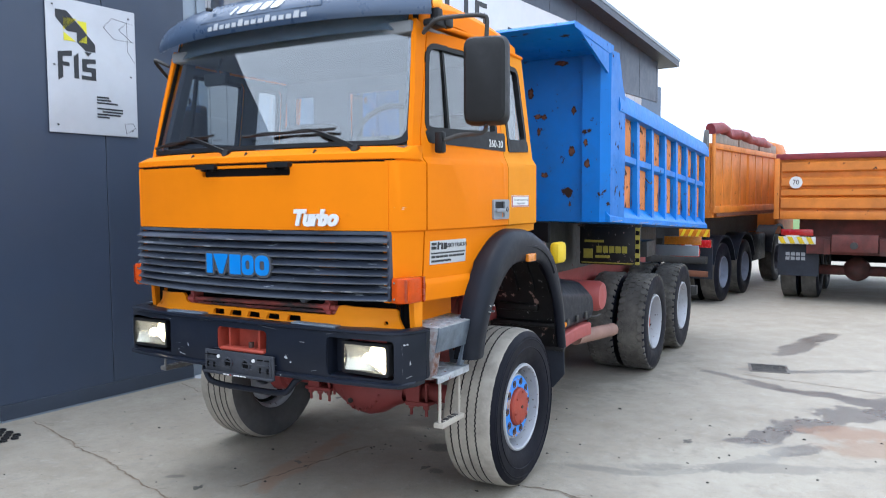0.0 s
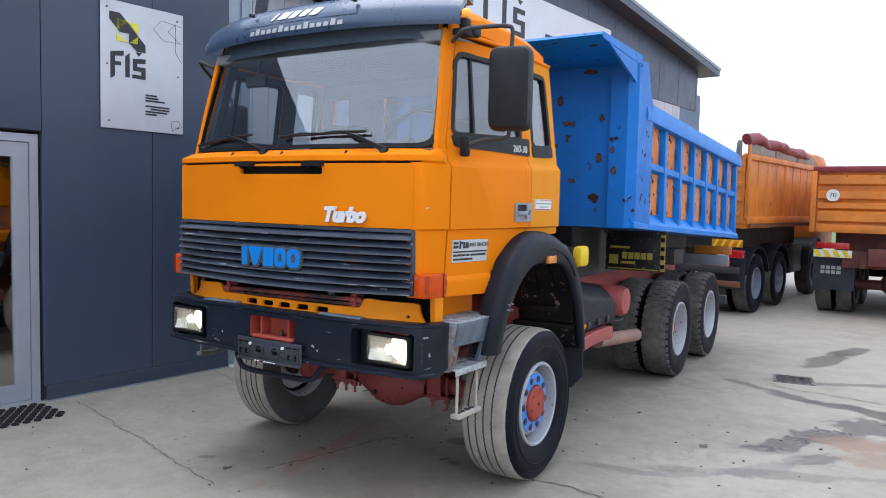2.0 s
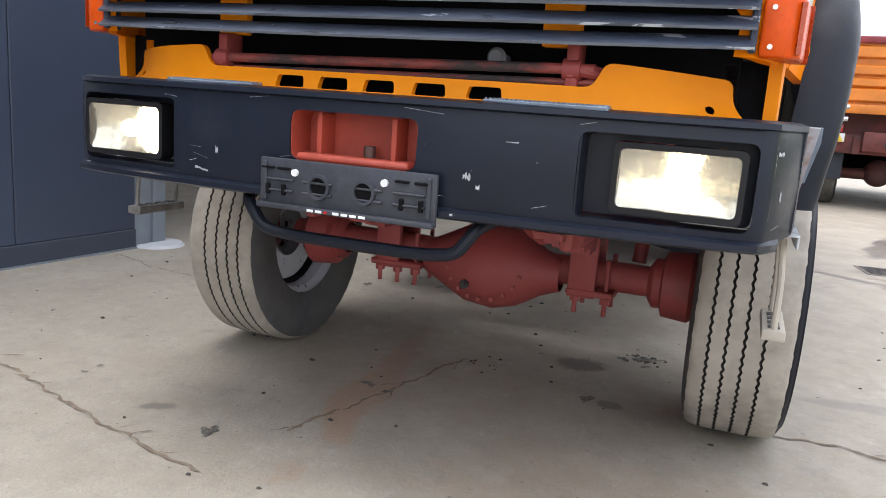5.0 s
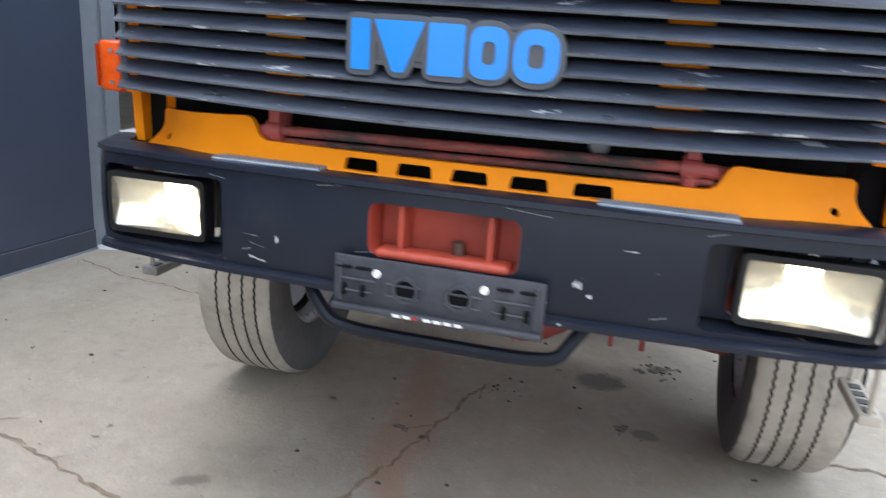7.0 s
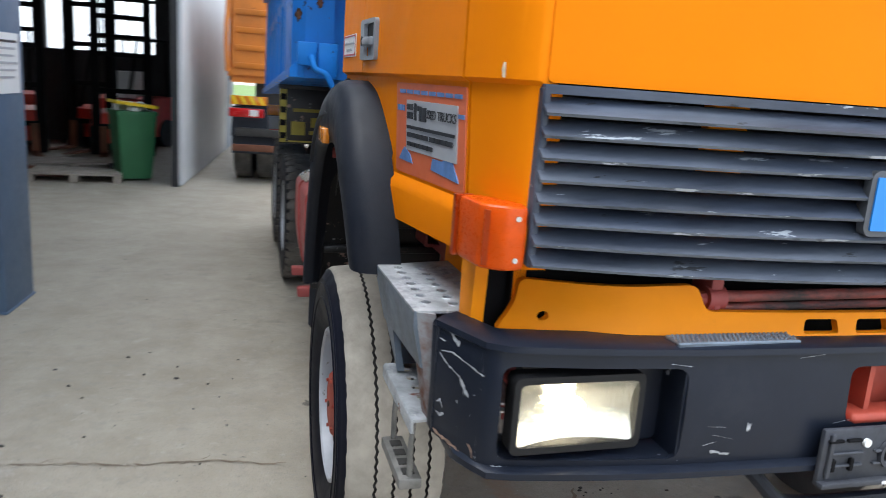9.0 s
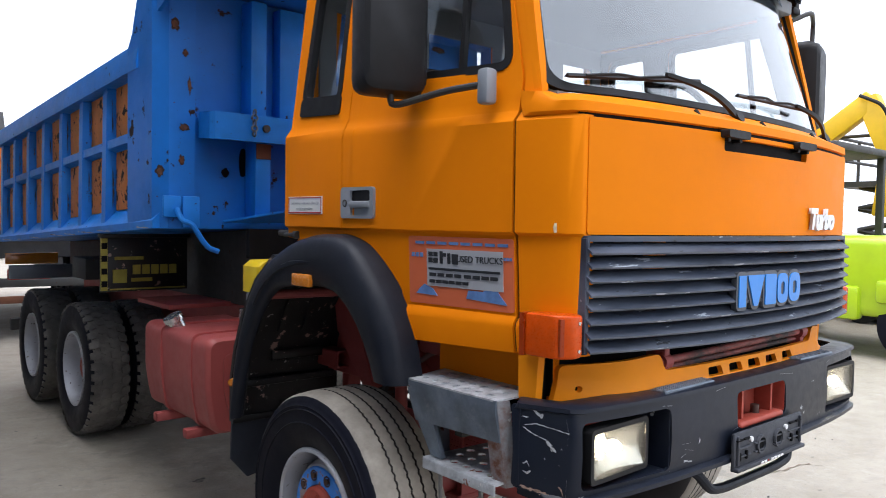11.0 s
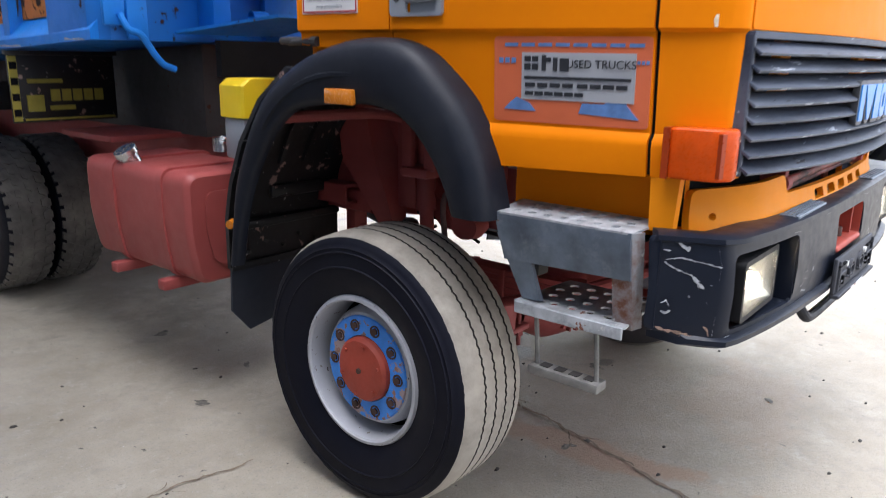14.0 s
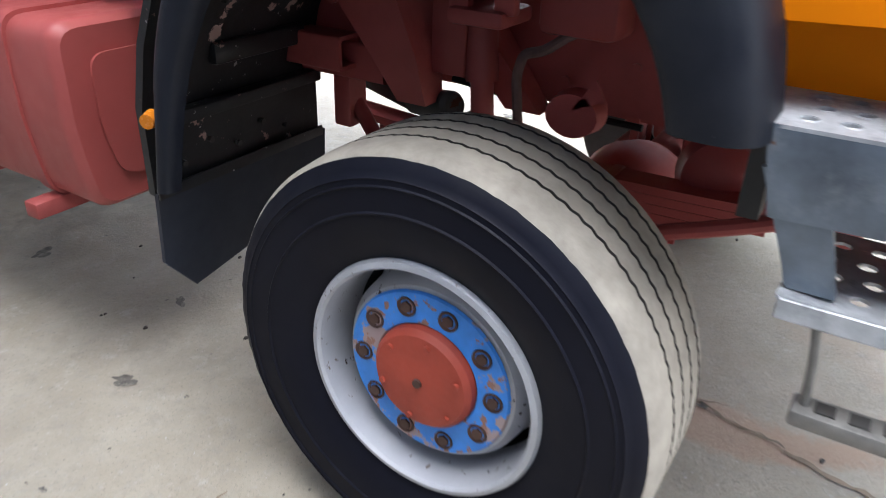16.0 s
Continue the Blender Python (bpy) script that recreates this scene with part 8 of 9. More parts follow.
# pale scrapes along the tipper's lower edges, a bent wire on one rib
for s in (1, -1):
    rng = random.Random(60 + s)
    y = Y0 + 0.05
    while y < Y1 - 0.5:
        length = rng.uniform(0.12, 0.5)
        n = max(4, int(length / 0.03))
        bm = B()
        sheet(bm, [(y + length * i / n, tz(y, 1.6555)) for i in range(n + 1)] + [(y + length * i / n, tz(y, 1.6555) + rng.uniform(0.002, 0.009)) for i in range(n, -1, -1)], [], lambda a, b: (s * 1.2572, a, b), None)
        part("scraped_edge", bm, SCRAPED, body)
        y += length + rng.uniform(0.02, 0.6)
part("bent_wire", pipe(B(), [(1.226, 4.00, 2.04), (1.25, 4.03, 2.0), (1.255, 4.13, 1.985), (1.24, 4.20, 2.01)], 0.006, 6), STEEL, body, "bent piece of wire on a rib")
# off-side gear on the headboard: props, box arm, lever
bm = B()
loft(bm, [[(x, Y0 - 0.05, 2.18), (x, Y0 - d, 2.165), (x, Y0 - d, 2.318), (x, Y0 - 0.05, 2.325)] for x, d in ((-1.01, 0.20), (-0.99, 0.23), (-0.30, 0.23))])
part("box_arm", bm, BLUE_CLEAN, body)
for x, z0, z1, w, out in ((-0.68, 2.31, 3.0, 0.05, 0.14), (-0.648, 1.72, 2.18, 0.05, 0.14), (-0.44, 2.31, 3.0, 0.08, 0.10)):
    part("prop", box(B(), x - w, Y0 - out, z0, x + w, Y0 - 0.001, z1, 0.006), BLUE_CLEAN, body)
part("prop_plate", box(B(), -0.695, Y0 - 0.148, 2.075, -0.60, Y0 - 0.139, 2.165, 0.002, 1), RUST_PLATE := material("rusty_patch_plate", (0.16, 0.06, 0.03), 0.8, vary=0.3), body)
part("arm_pin", cyl(B(), (-0.68, Y0 - 0.25, 2.245), (-0.68, Y0 - 0.2, 2.245), 0.022, 12), STEEL, body)
bm = B()
for k in range(5):
    lathe(bm, [(0.006 * math.cos(a), 0.017 + 0.006 * math.sin(a)) for a in [2 * math.pi * j / 6 for j in range(6)]], 12, closed=True, m=Matrix.Translation((-0.76, Y0 - 0.25, 2.33 - 0.03 * k)) @ Matrix.Rotation(radians(90 * (k % 2)), 4, "Z"))
part("chain", bm, GALV, body)
# rusted holes as flat black patches, the dark inside put into the colour
for x, z, w, h in ((-0.71, 2.05, 0.03, 0.10), (-0.824, 1.99, 0.026, 0.028)):
    rng = random.Random(int(-x * 1000))
    bm = B()
    sheet(bm, [(x + w * rng.uniform(0.75, 1.1) * math.cos(a), z + h * rng.uniform(0.8, 1.1) * math.sin(a)) for a in [2 * math.pi * k / 14 for k in range(14)]], [], lambda p, q: (p, Y0 - 0.002, q), None)
    part("rusted_hole", bm, DARK, body, "black patch for the dark inside of a hole rusted through the headboard")
# larger flakes where the blue paint has come off to rust
FLAKES = ((0.55, 2.75, 0.032, 0.055), (0.616, 2.55, 0.04, 0.03), (0.672, 2.54, 0.03, 0.026), (0.627, 2.42, 0.022, 0.04), (0.523, 2.358, 0.02, 0.025), (0.939, 2.583, 0.024, 0.04), (0.921, 2.243, 0.038, 0.06), (1.075, 2.136, 0.03, 0.04), (1.06, 2.308, 0.02, 0.036), (0.909, 1.80, 0.012, 0.025), (0.83, 2.98, 0.07, 0.025), (0.68, 2.05, 0.035, 0.03), (-1.065, 2.472, 0.014, 0.055), (-1.095, 2.231, 0.036, 0.026), (-1.109, 2.046, 0.02, 0.03), (-1.215, 1.978, 0.02, 0.036), (-0.27, 2.46, 0.025, 0.055), (-0.25, 2.58, 0.02, 0.04), (-0.28, 2.121, 0.03, 0.02), (-1.15, 2.80, 0.03, 0.04), (-1.09, 2.65, 0.018, 0.03))


def board_y(x):
    x = abs(x)
    if x > 1.03:
        return Y0 - 0.05 + 0.005 * min(1.0, (x - 1.03) / 0.15) + 0.085 * max(0.0, (x - 1.18) / 0.065)
    return Y0 - 0.05 if 0.18 < x < 0.32 else Y0


for k, (x, z, w, h) in enumerate(FLAKES):
    rng = random.Random(700 + k)
    for f, mm, dy in ((1.0, RUST_EDGE, 0.0), (0.68, RUST_FLAKE, -0.0015)):
        bm = B()
        sheet(bm, [(x + f * w * rng.uniform(0.55, 1.15) * math.cos(a), z + f * h * rng.uniform(0.55, 1.15) * math.sin(a)) for a in [2 * math.pi * i / 17 for i in range(17)]], [], lambda p, q: (p, board_y(p) - 0.0025 + dy, q), None)
        part("rust_flake", bm, mm, body)
part("lever", pipe(B(), [(-1.15, Y0 - 0.08, 1.77), (-1.13, Y0 - 0.11, 1.70), (-1.075, Y0 - 0.12, 1.685), (-1.02, Y0 - 0.13, 1.59), (-0.985, Y0 - 0.14, 1.545), (-0.93, Y0 - 0.15, 1.525)], 0.016, 10), BLUE_CLEAN, body, "bent blue locking lever")
part("lever_plate", box(box(B(), -1.22, Y0 - 0.075, 1.72, -1.12, Y0 - 0.05, 1.84, 0.006), -1.11, Y0 - 0.075, 1.66, -1.01, Y0 - 0.05, 1.84, 0.006), BLUE_CLEAN, body)
bm = B()
loft(bm, [[(-0.85, Y0 - 0.03, 1.705), (-0.55, Y0 - 0.45, 1.79), (-0.2, Y0 - 0.45, 1.79), (-0.2, Y0 - 0.03, 1.705)], [(-0.85, Y0 - 0.03, 1.692), (-0.55, Y0 - 0.45, 1.775), (-0.2, Y0 - 0.45, 1.775), (-0.2, Y0 - 0.03, 1.692)]])
part("gusset", bm, BLUE_CLEAN, body)
for z in (1.78, 1.92):
    part("hook", lathe(B(), [(-0.05, 0.024), (-0.05, 0.030), (0.05, 0.030), (0.05, 0.024)], 16, m=Matrix.Translation((-0.37, Y0 - 0.06, z + 0.01))), BLUE_CLEAN, body, "short welded tube")
bm = B()
lathe(bm, [(-0.35, 0.10), (-0.30, 0.115), (0.30, 0.115), (0.35, 0.10)], 24, m=Matrix.Translation((0.0, 2.5, 1.9)) @ Matrix.Rotation(math.pi / 2, 4, "Y"))
part("hoist_ram", bm, STEEL, truck)
part("cross_member", box(B(), -0.9, 2.3, 1.5, 0.9, 2.34, 1.66), DARK, truck, "dark cross member under the body")

# mud guards with plain printed panels before the rear wheels
for s in (1, -1):
    bm = B()
    box(bm, s * 0.66, 3.76, 1.21, s * 1.25, 3.775, 1.58, 0.004)
    box(bm, s * 0.64, 3.75, 1.575, s * 1.26, 3.79, 1.60, 0.004)
    guard = part("mud_guard", bm, LINER, truck, "black mud guard with yellow printed bars")
    part("hazard_strip", box(B(), s * 1.205, 3.752, 1.22, s * 1.248, 3.762, 1.57), YELLOW_PAINT, guard)
    for k in range(4):
        part("hazard_block", box(B(), s * 1.208, 3.749, 1.245 + k * 0.085, s * 1.245, 3.753, 1.285 + k * 0.085), DARK, guard)
    o = 0.70 if s > 0 else -1.17
    marks = [(0.0, 1.27, 0.09, 1.36)] + [(0.13 + 0.062 * k, 1.325, 0.13 + 0.062 * k + 0.05, 1.39) for k in range(5)] + [(0.01, 1.425, 0.2, 1.447), (0.12, 1.275, 0.26, 1.30)]
    for a, b, c, d in marks:
        part("printed_bar", box(B(), o + a, 3.752, b, o + c, 3.762, d), YELLOW_PAINT, guard)
    part("printed_bar", box(B(), s * 0.68, 3.752, 1.222, s * 1.19, 3.76, 1.232), YELLOW_PAINT, guard)
# tail: lamp bars, under-run bar, reflective boards
for s in (1, -1):
    part("tail_board", box(B(), s * 0.72, 7.02, 1.22, s * 1.2, 7.05, 1.33, 0.004), AMBER_DIM, truck, "orange reflective tail board")
    part("tail_lamp", box(B(), s * 0.8, 7.0, 1.06, s * 1.18, 7.08, 1.17, 0.012), REDLENS, truck, "red tail lamp block")
    part("rear_bracket", box(B(), s * 0.46, 5.2, 1.18, s * 0.95, 5.6, 1.36, 0.01), STEEL, truck)
    part("rear_guard", box(B(), s * 0.62, 6.86, 1.08, s * 1.2, 6.89, 1.22, 0.006), GREYPLASTIC, truck)
part("underrun_bar", box(B(), -1.15, 7.05, 0.55, 1.15, 7.13, 0.67, 0.01), STEEL, truck)

# ---- parked trucks behind ----


def plain_wheel(parent, m, r=0.52, w=0.30):
    bm = B()
    lathe(bm, [(-w / 2 + 0.03, 0.28), (-w / 2, 0.33), (-w / 2, 0.44), (-w / 2 + 0.03, r - 0.01), (w / 2 - 0.03, r), (w / 2, 0.44), (w / 2, 0.33), (w / 2 - 0.03, 0.28)], 40, [0, 0, 0, 1, 0, 0, 0])
    wh = part("wheel", bm, [SIDEWALL, TREAD_DARK], parent, "dark tyre with dusty grey rim")
    wh.matrix_basis = m
    part("rim", lathe(B(), [(w / 2 - 0.02, 0.285), (w / 2 - 0.01, 0.27), (0.02, 0.25), (-0.02, 0.18), (0.02, 0.14), (0.06, 0.10), (0.07, 0.0001)], 32), RIM_DARK, wh)
    return wh


# orange tipper with rolled red tarp
TB = pose(-0.40, 10.05, 0, 0, 0, -7)
tipper = thing("parked_tipper", "orange tipper truck with rolled red tarp parked behind", "truck", m=TB)
bm = B()
box(bm, -1.22, 0.05, 1.50, 1.22, 4.5, 1.60)
tb = part("tipper_body", bm, ORANGE_B, tipper, "faded orange tipper body")
for s in (1, -1):
    part("side_wall", box(B(), s * 1.18, 0.05, 1.6, s * 1.22, 4.5, 2.72), ORANGE_B, tb)
    part("top_rail", box(B(), s * 1.16, 0.02, 2.66, s * 1.27, 4.52, 2.76, 0.01), ORANGE_B, tb)
    part("bottom_rail", box(B(), s * 1.16, 0.02, 1.58, s * 1.27, 4.52, 1.70, 0.01), ORANGE_B, tb)
    for k in range(9):
        y = 0.10 + k * 0.545
        w = 0.03 if k % 4 else 0.08
        bm = B()
        loft(bm, [[(s * 1.21, y - w, z), (s * (1.255 if k % 4 == 0 else 1.232), y - w / 2, z), (s * (1.255 if k % 4 == 0 else 1.232), y + w / 2, z), (s * 1.21, y + w * (1 if k % 4 == 0 else 5), z)] for z in (1.68, 2.68)])
        part("rib", bm, ORANGE_B, tb)
    for k in range(3):
        part("extension_board", box(B(), s * 1.19, 0.2 + k * 1.45, 2.77, s * 1.23, 1.55 + k * 1.45, 2.93, 0.006), WOOD, tb, "weathered grey board")
    part("lower_recess", box(B(), s * 1.26, 0.2, 1.52, s * 1.265, 4.3, 1.58), RUST_PLATE, tb)
bm = B()
sheet(bm, rect(-1.2, 1.6, 1.2, 2.72), [], lambda x, z: (x, 0.0, z), (0, 0.06, 0))
for k in range(4):
    part("tailgate_rib", box(B(), -1.15, -0.03, 1.70 + 0.25 * k, 1.15, -0.001, 1.78 + 0.25 * k, 0.01), ORANGE_B, tb)
part("tailgate", bm, ORANGE_B, tb, "ribbed orange tailgate")
for s in (1, -1):
    part("tailgate_arm", pipe(B(), [(s * 1.27, 0.0, 1.65), (s * 1.29, -0.06, 2.2), (s * 1.24, 0.05, 2.95)], 0.03, 8), ORANGE_B, tb)
bm = B()
pts = [(1.20, 0.0, 2.98), (1.22, 0.6, 3.05), (1.16, 1.1, 2.96), (1.22, 1.8, 3.0), (1.15, 2.6, 2.93), (1.2, 3.4, 2.95), (1.1, 4.4, 2.9)]
pipe(bm, pts, 0.10, 12)
for v in bm.verts:
    v.co += Vector((0.03, 0.0, 0.04)) * noise.noise(v.co * 5.0)
part("rolled_tarp", bm, TARP, tb, "crumpled dark red rolled tarp")
bm = B()
box(bm, -1.2, 4.75, 1.0, 1.2, 6.6, 2.6, 0.12)
box(bm, -1.1, 4.9, 2.6, 1.1, 6.2, 3.1, 0.2)
part("cab", bm, ORANGE_B, tipper, "orange cab seen from behind")
bm = B()
for x in (-0.42, 0.42):
    box(bm, x - 0.05, 0.1, 0.85, x + 0.05, 6.4, 1.12)
box(bm, -0.9, 0.3, 1.12, 0.9, 4.4, 1.5)
part("chassis", bm, STEEL, tipper)
for y in (0.85, 2.25, 4.95):
    for s in (1, -1):
        for x in ((1.08, 0.74) if y < 3 else (1.06,)):
            plain_wheel(tipper, Matrix.Translation((s * x, y, 0.52)) @ (pose(0, 0, 0, 0, 0, 0) if s > 0 else pose(0, 0, 0, 0, 0, 180)))
for s in (1, -1):
    bm = B()
    rings = []
    for k in range(9):
        a = radians(10 + 20 * k)
        rings.append([(s * x, 4.95 - 0.68 * math.cos(a) * q, 0.55 + 0.68 * math.sin(a) * q) for x, q in ((0.85, 1.0), (1.24, 1.0), (1.24, 1.06), (0.85, 1.06))])
    loft(bm, rings)
    part("mudguard", bm, FENDER, tipper)
    for yw in (0.85, 2.25):
        bm = B()
        loft(bm, [[(s * x, yw - 0.64 * math.cos(radians(a)) * q, 0.53 + 0.62 * math.sin(radians(a)) * q) for x, q in ((0.58, 1.0), (1.24, 1.0), (1.24, 1.05), (0.58, 1.05))] for a in range(15, 166, 15)])
        part("mudguard", bm, FENDER, tipper)
    part("side_box", box(B(), s * 0.6, 3.1, 0.55, s * 1.15, 4.1, 1.1, 0.04), FENDER, tipper)
    part("mud_flap", box(B(), s * 0.60, 0.16, 0.45, s * 1.22, 0.18, 1.15), FLAP, tipper)
    part("reflective_board", box(B(), s * 0.70, -0.02, 1.18, s * 1.22, 0.0, 1.31, 0.004), AMBER_DIM, tipper, "orange reflective board")
    for k in range(4):
        part("reflective_stripe", loft(B(), [[(s * (0.72 + 0.13 * k), y, 1.185), (s * (0.77 + 0.13 * k), y, 1.185), (s * (0.83 + 0.13 * k), y, 1.305), (s * (0.78 + 0.13 * k), y, 1.305)] for y in (-0.026, -0.02)]), YELLOW, tipper)
    part("tail_lamp", box(B(), s * 0.74, -0.04, 1.0, s * 1.24, 0.04, 1.13, 0.01), REDLENS, tipper, "red and white tail lamp")
    part("tail_lamp_white", box(B(), s * 0.82, -0.045, 1.02, s * 0.94, -0.038, 1.11), WHITE, tipper)
part("tail_bumper", box(B(), -1.15, 0.02, 0.72, 1.15, 0.14, 0.84, 0.01), STEEL, tipper)
part("tail_bar", box(B(), -1.2, -0.02, 0.5, 1.2, 0.02, 0.6, 0.01), RUST_PLATE, tipper)

# orange trailer seen from its tailgate
TC = pose(2.93, 11.15, 0, 0, 0, -3)
trailer = thing("parked_trailer_truck", "orange tipper with ribbed tailgate parked beside", "truck", m=TC)
bm = B()
box(bm, -1.24, 0.06, 1.5, 1.24, 5.2, 1.62)
cb = part("tipper_body", bm, ORANGE_B, trailer)
bm = B()
sheet(bm, rect(-1.22, 1.52, 1.22, 2.50), [], lambda x, z: (x, 0.02, z), (0, 0.05, 0))
for z0, z1 in ((2.30, 2.44), (2.05, 2.16), (1.88, 1.97), (1.66, 1.82)):
    part("tailgate_rib", loft(B(), [[(x, 0.019, z0 - 0.03), (x, -0.04, z0), (x, -0.04, z1), (x, 0.019, z1 + 0.03)] for x in (-1.15, 1.175)]), ORANGE_B, cb)
part("tailgate_sill", box(B(), -1.17, -0.03, 1.46, 1.17, 0.019, 1.60, 0.01), ORANGE_B, cb)
tg = part("tailgate", bm, ORANGE_B, cb, "rust-streaked ribbed orange tailgate")
for s in (1, -1):
    part("corner_post", box(B(), s * 1.18, -0.05, 1.46, s * 1.27, 0.1, 2.52, 0.01), ORANGE_B, cb)
    part("side_wall", box(B(), s * 1.2, 0.06, 1.6, s * 1.25, 5.2, 2.5), ORANGE_B, cb)
part("top_rail", box(B(), -1.25, -0.04, 2.50, 1.27, 0.10, 2.60, 0.01), TARP, cb, "rust red top rail")
bm = B()
cyl(bm, (-0.92, -0.05, 2.1), (-0.92, -0.058, 2.1), 0.105, 32)
disc = part("speed_disc", bm, WHITE, tg, "round white speed disc")
text("disc_number", "70", 0.115, Matrix.Translation((-0.92, -0.062, 2.1)) @ pose(0, 0, 0, 90, 0, 0), SIGNDARK, tg, "black number on the disc", 0.001)
bm = B()
for x in (-0.42, 0.42):
    box(bm, x - 0.05, 0.1, 0.85, x + 0.05, 5.2, 1.12)
box(bm, -0.75, 0.15, 0.85, 0.75, 0.3, 1.15, 0.01)
box(bm, -0.35, 0.0, 0.9, 0.35, 0.16, 1.2, 0.02)
cyl(bm, (-0.8, 0.9, 0.52), (0.8, 0.9, 0.52), 0.09)
bmesh.ops.create_uvsphere(bm, u_segments=16, v_segments=10, radius=0.22, matrix=Matrix.Translation((0, 0.9, 0.55)))
box(bm, -0.9, 0.4, 1.12, 0.9, 5.0, 1.5)
part("chassis", bm, DARK_RED, trailer, "grimy red frame and axle, darkened in colour for the shade")
# made-up black block that closes the view and darkens the underside
part("spare_box", box(B(), -1.0, 3.1, 0.5, 1.0, 5.0, 1.45, 0.05), DARK, trailer, "black block added for the darkness under the body")
part("coupling", cyl(B(), (0, -0.08, 1.02), (0, 0.1, 1.02), 0.06), STEEL, trailer)
for y in (0.9, 2.3):
    for s in (1, -1):
        for x in (1.06, 0.73):
            plain_wheel(trailer, Matrix.Translation((s * x, y, 0.52)) @ (pose(0, 0, 0, 0, 0, 0) if s > 0 else pose(0, 0, 0, 0, 0, 180)))
for s in (1, -1):
    part("mud_flap", box(B(), s * 0.56, 0.28, 0.44, s * 1.22, 0.30, 1.0), FLAP, trailer, "dark mud flap with pale print")
    part("reflective_board", box(B(), s * 0.60, 0.10, 1.02, s * 1.2, 0.12, 1.15, 0.004), WHITE, trailer)
    for k in range(4):
        part("reflective_stripe", loft(B(), [[(s * (0.62 + 0.15 * k), y, 1.025), (s * (0.70 + 0.15 * k), y, 1.025), (s * (0.76 + 0.15 * k), y, 1.145), (s * (0.68 + 0.15 * k), y, 1.145)] for y in (0.094, 0.1)]), YELLOW, trailer)
    part("tail_lamp", box(B(), s * 0.64, 0.08, 1.17, s * 1.16, 0.16, 1.28, 0.01), REDLENS, trailer, "red tail lamp")
    for k in range(4):
        part("printed_bar", box(B(), -1.10 + 0.085 * k, 0.274, 0.80, -1.035 + 0.085 * k, 0.279, 0.86) if s < 0 else box(B(), 0.7 + 0.085 * k, 0.274, 0.80, 0.765 + 0.085 * k, 0.279, 0.86), SIGNGREY, trailer)
        part("printed_bar", box(B(), -1.10 + 0.085 * k, 0.274, 0.72, -1.035 + 0.085 * k, 0.279, 0.78) if s < 0 else box(B(), 0.7 + 0.085 * k, 0.274, 0.72, 0.765 + 0.085 * k, 0.279, 0.78), SIGNGREY, trailer)

# ---- machines across the yard ----
lime = thing("lime_machine", "lime green wheeled machine parked across the yard", "machine", m=pose(9.0, 3.1, 0, 0, 0, 0))
bm = B()
box(bm, -1.1, -1.9, 0.55, 1.1, 2.2, 1.62, 0.12, 3)
part("body", bm, LIME, lime, "glossy lime green bodywork")
bm = B()
box(bm, -1.2, -2.1, 0.75, -0.9, -0.9, 1.05, 0.05)
box(bm, -1.18, -0.7, 0.50, -0.95, 2.1, 0.95, 0.06)
part("skirt", bm, LIME, lime)
for y in (-1.35, 1.4):
    for s in (1, -1):
        plain_wheel(lime, Matrix.Translation((s * 0.95, y, 0.46)) @ pose(0, 0, 0, 0, 0, 0 if s > 0 else 180) @ Matrix.Diagonal((0.9, 0.88, 0.88, 1)))
bm = B()
for x in (-0.9, 0.9):
    for y in (-0.2, 1.6):
        box(bm, x - 0.05, y - 0.05, 1.6, x + 0.05, y + 0.05, 2.85, 0.01)
box(bm, -1.0, -0.3, 2.8, 1.0, 1.7, 2.92, 0.04)
part("cab_frame", bm, STEEL, lime, "dark cab frame")
digger = thing("excavator", "yellow excavator with folded arm standing across the yard", "excavator", m=pose(11.6, 4.1, 0, 0, 0, 0))
bm = B()
for pts in ([(-0.5, 1.3, 1.4), (-0.4, 0.4, 3.2), (-0.3, -0.5, 3.9)], [(-0.3, -0.5, 3.9), (-0.3, -0.9, 2.9), (-0.3, -0.8, 2.0)]):
    for a, b in zip(pts, pts[1:]):
        a, b = Vector(a), Vector(b)
        d = b - a
        m = Matrix.Translation((a + b) / 2) @ d.to_track_quat("Z", "Y").to_matrix().to_4x4()
        box(bm, -0.14, -0.17, -d.length / 2 - 0.08, 0.14, 0.17, d.length / 2 + 0.08, 0.03, m=m)
part("arm", bm, MACHINE_YELLOW, digger, "yellow boom and stick")
part("ram", cyl(B(), (-0.45, 0.9, 2.6), (-0.35, -0.4, 3.95), 0.06), CHROME, digger)
part("hose", pipe(B(), [(-0.5, -0.4, 4.0), (-0.55, -0.8, 3.8), (-0.5, -1.0, 3.2), (-0.45, -0.8, 2.7)], 0.03), RUBBER, digger)
bm = B()
box(bm, -1.2, 0.6, 1.0, 1.2, 3.6, 2.0, 0.1)
box(bm, -1.2, 0.7, 2.0, -0.1, 2.2, 3.0, 0.1)
part("house", bm, MACHINE_YELLOW, digger)
bm = B()
for x in (-1.1, 1.1):
    box(bm, x - 0.3, -0.2, 0.0, x + 0.3, 3.8, 0.75, 0.25, 3)
box(bm, -0.9, 0.8, 0.6, 0.9, 2.8, 1.0)
part("tracks", bm, RUBBER, digger)
lift = thing("access_platform", "grey lift platform with rails behind the machines", "platform", m=pose(12.5, 3.0, 0, 0, 0, 0))
bm = B()
box(bm, -1.0, -1.2, 2.45, 1.0, 1.2, 2.55)
for z in (2.95, 3.35):
    for y in (-1.2, 1.2):
        cyl(bm, (-1.0, y, z), (1.0, y, z), 0.03, 8)
    for x in (-1.0, 1.0):
        cyl(bm, (x, -1.2, z), (x, 1.2, z), 0.03, 8)
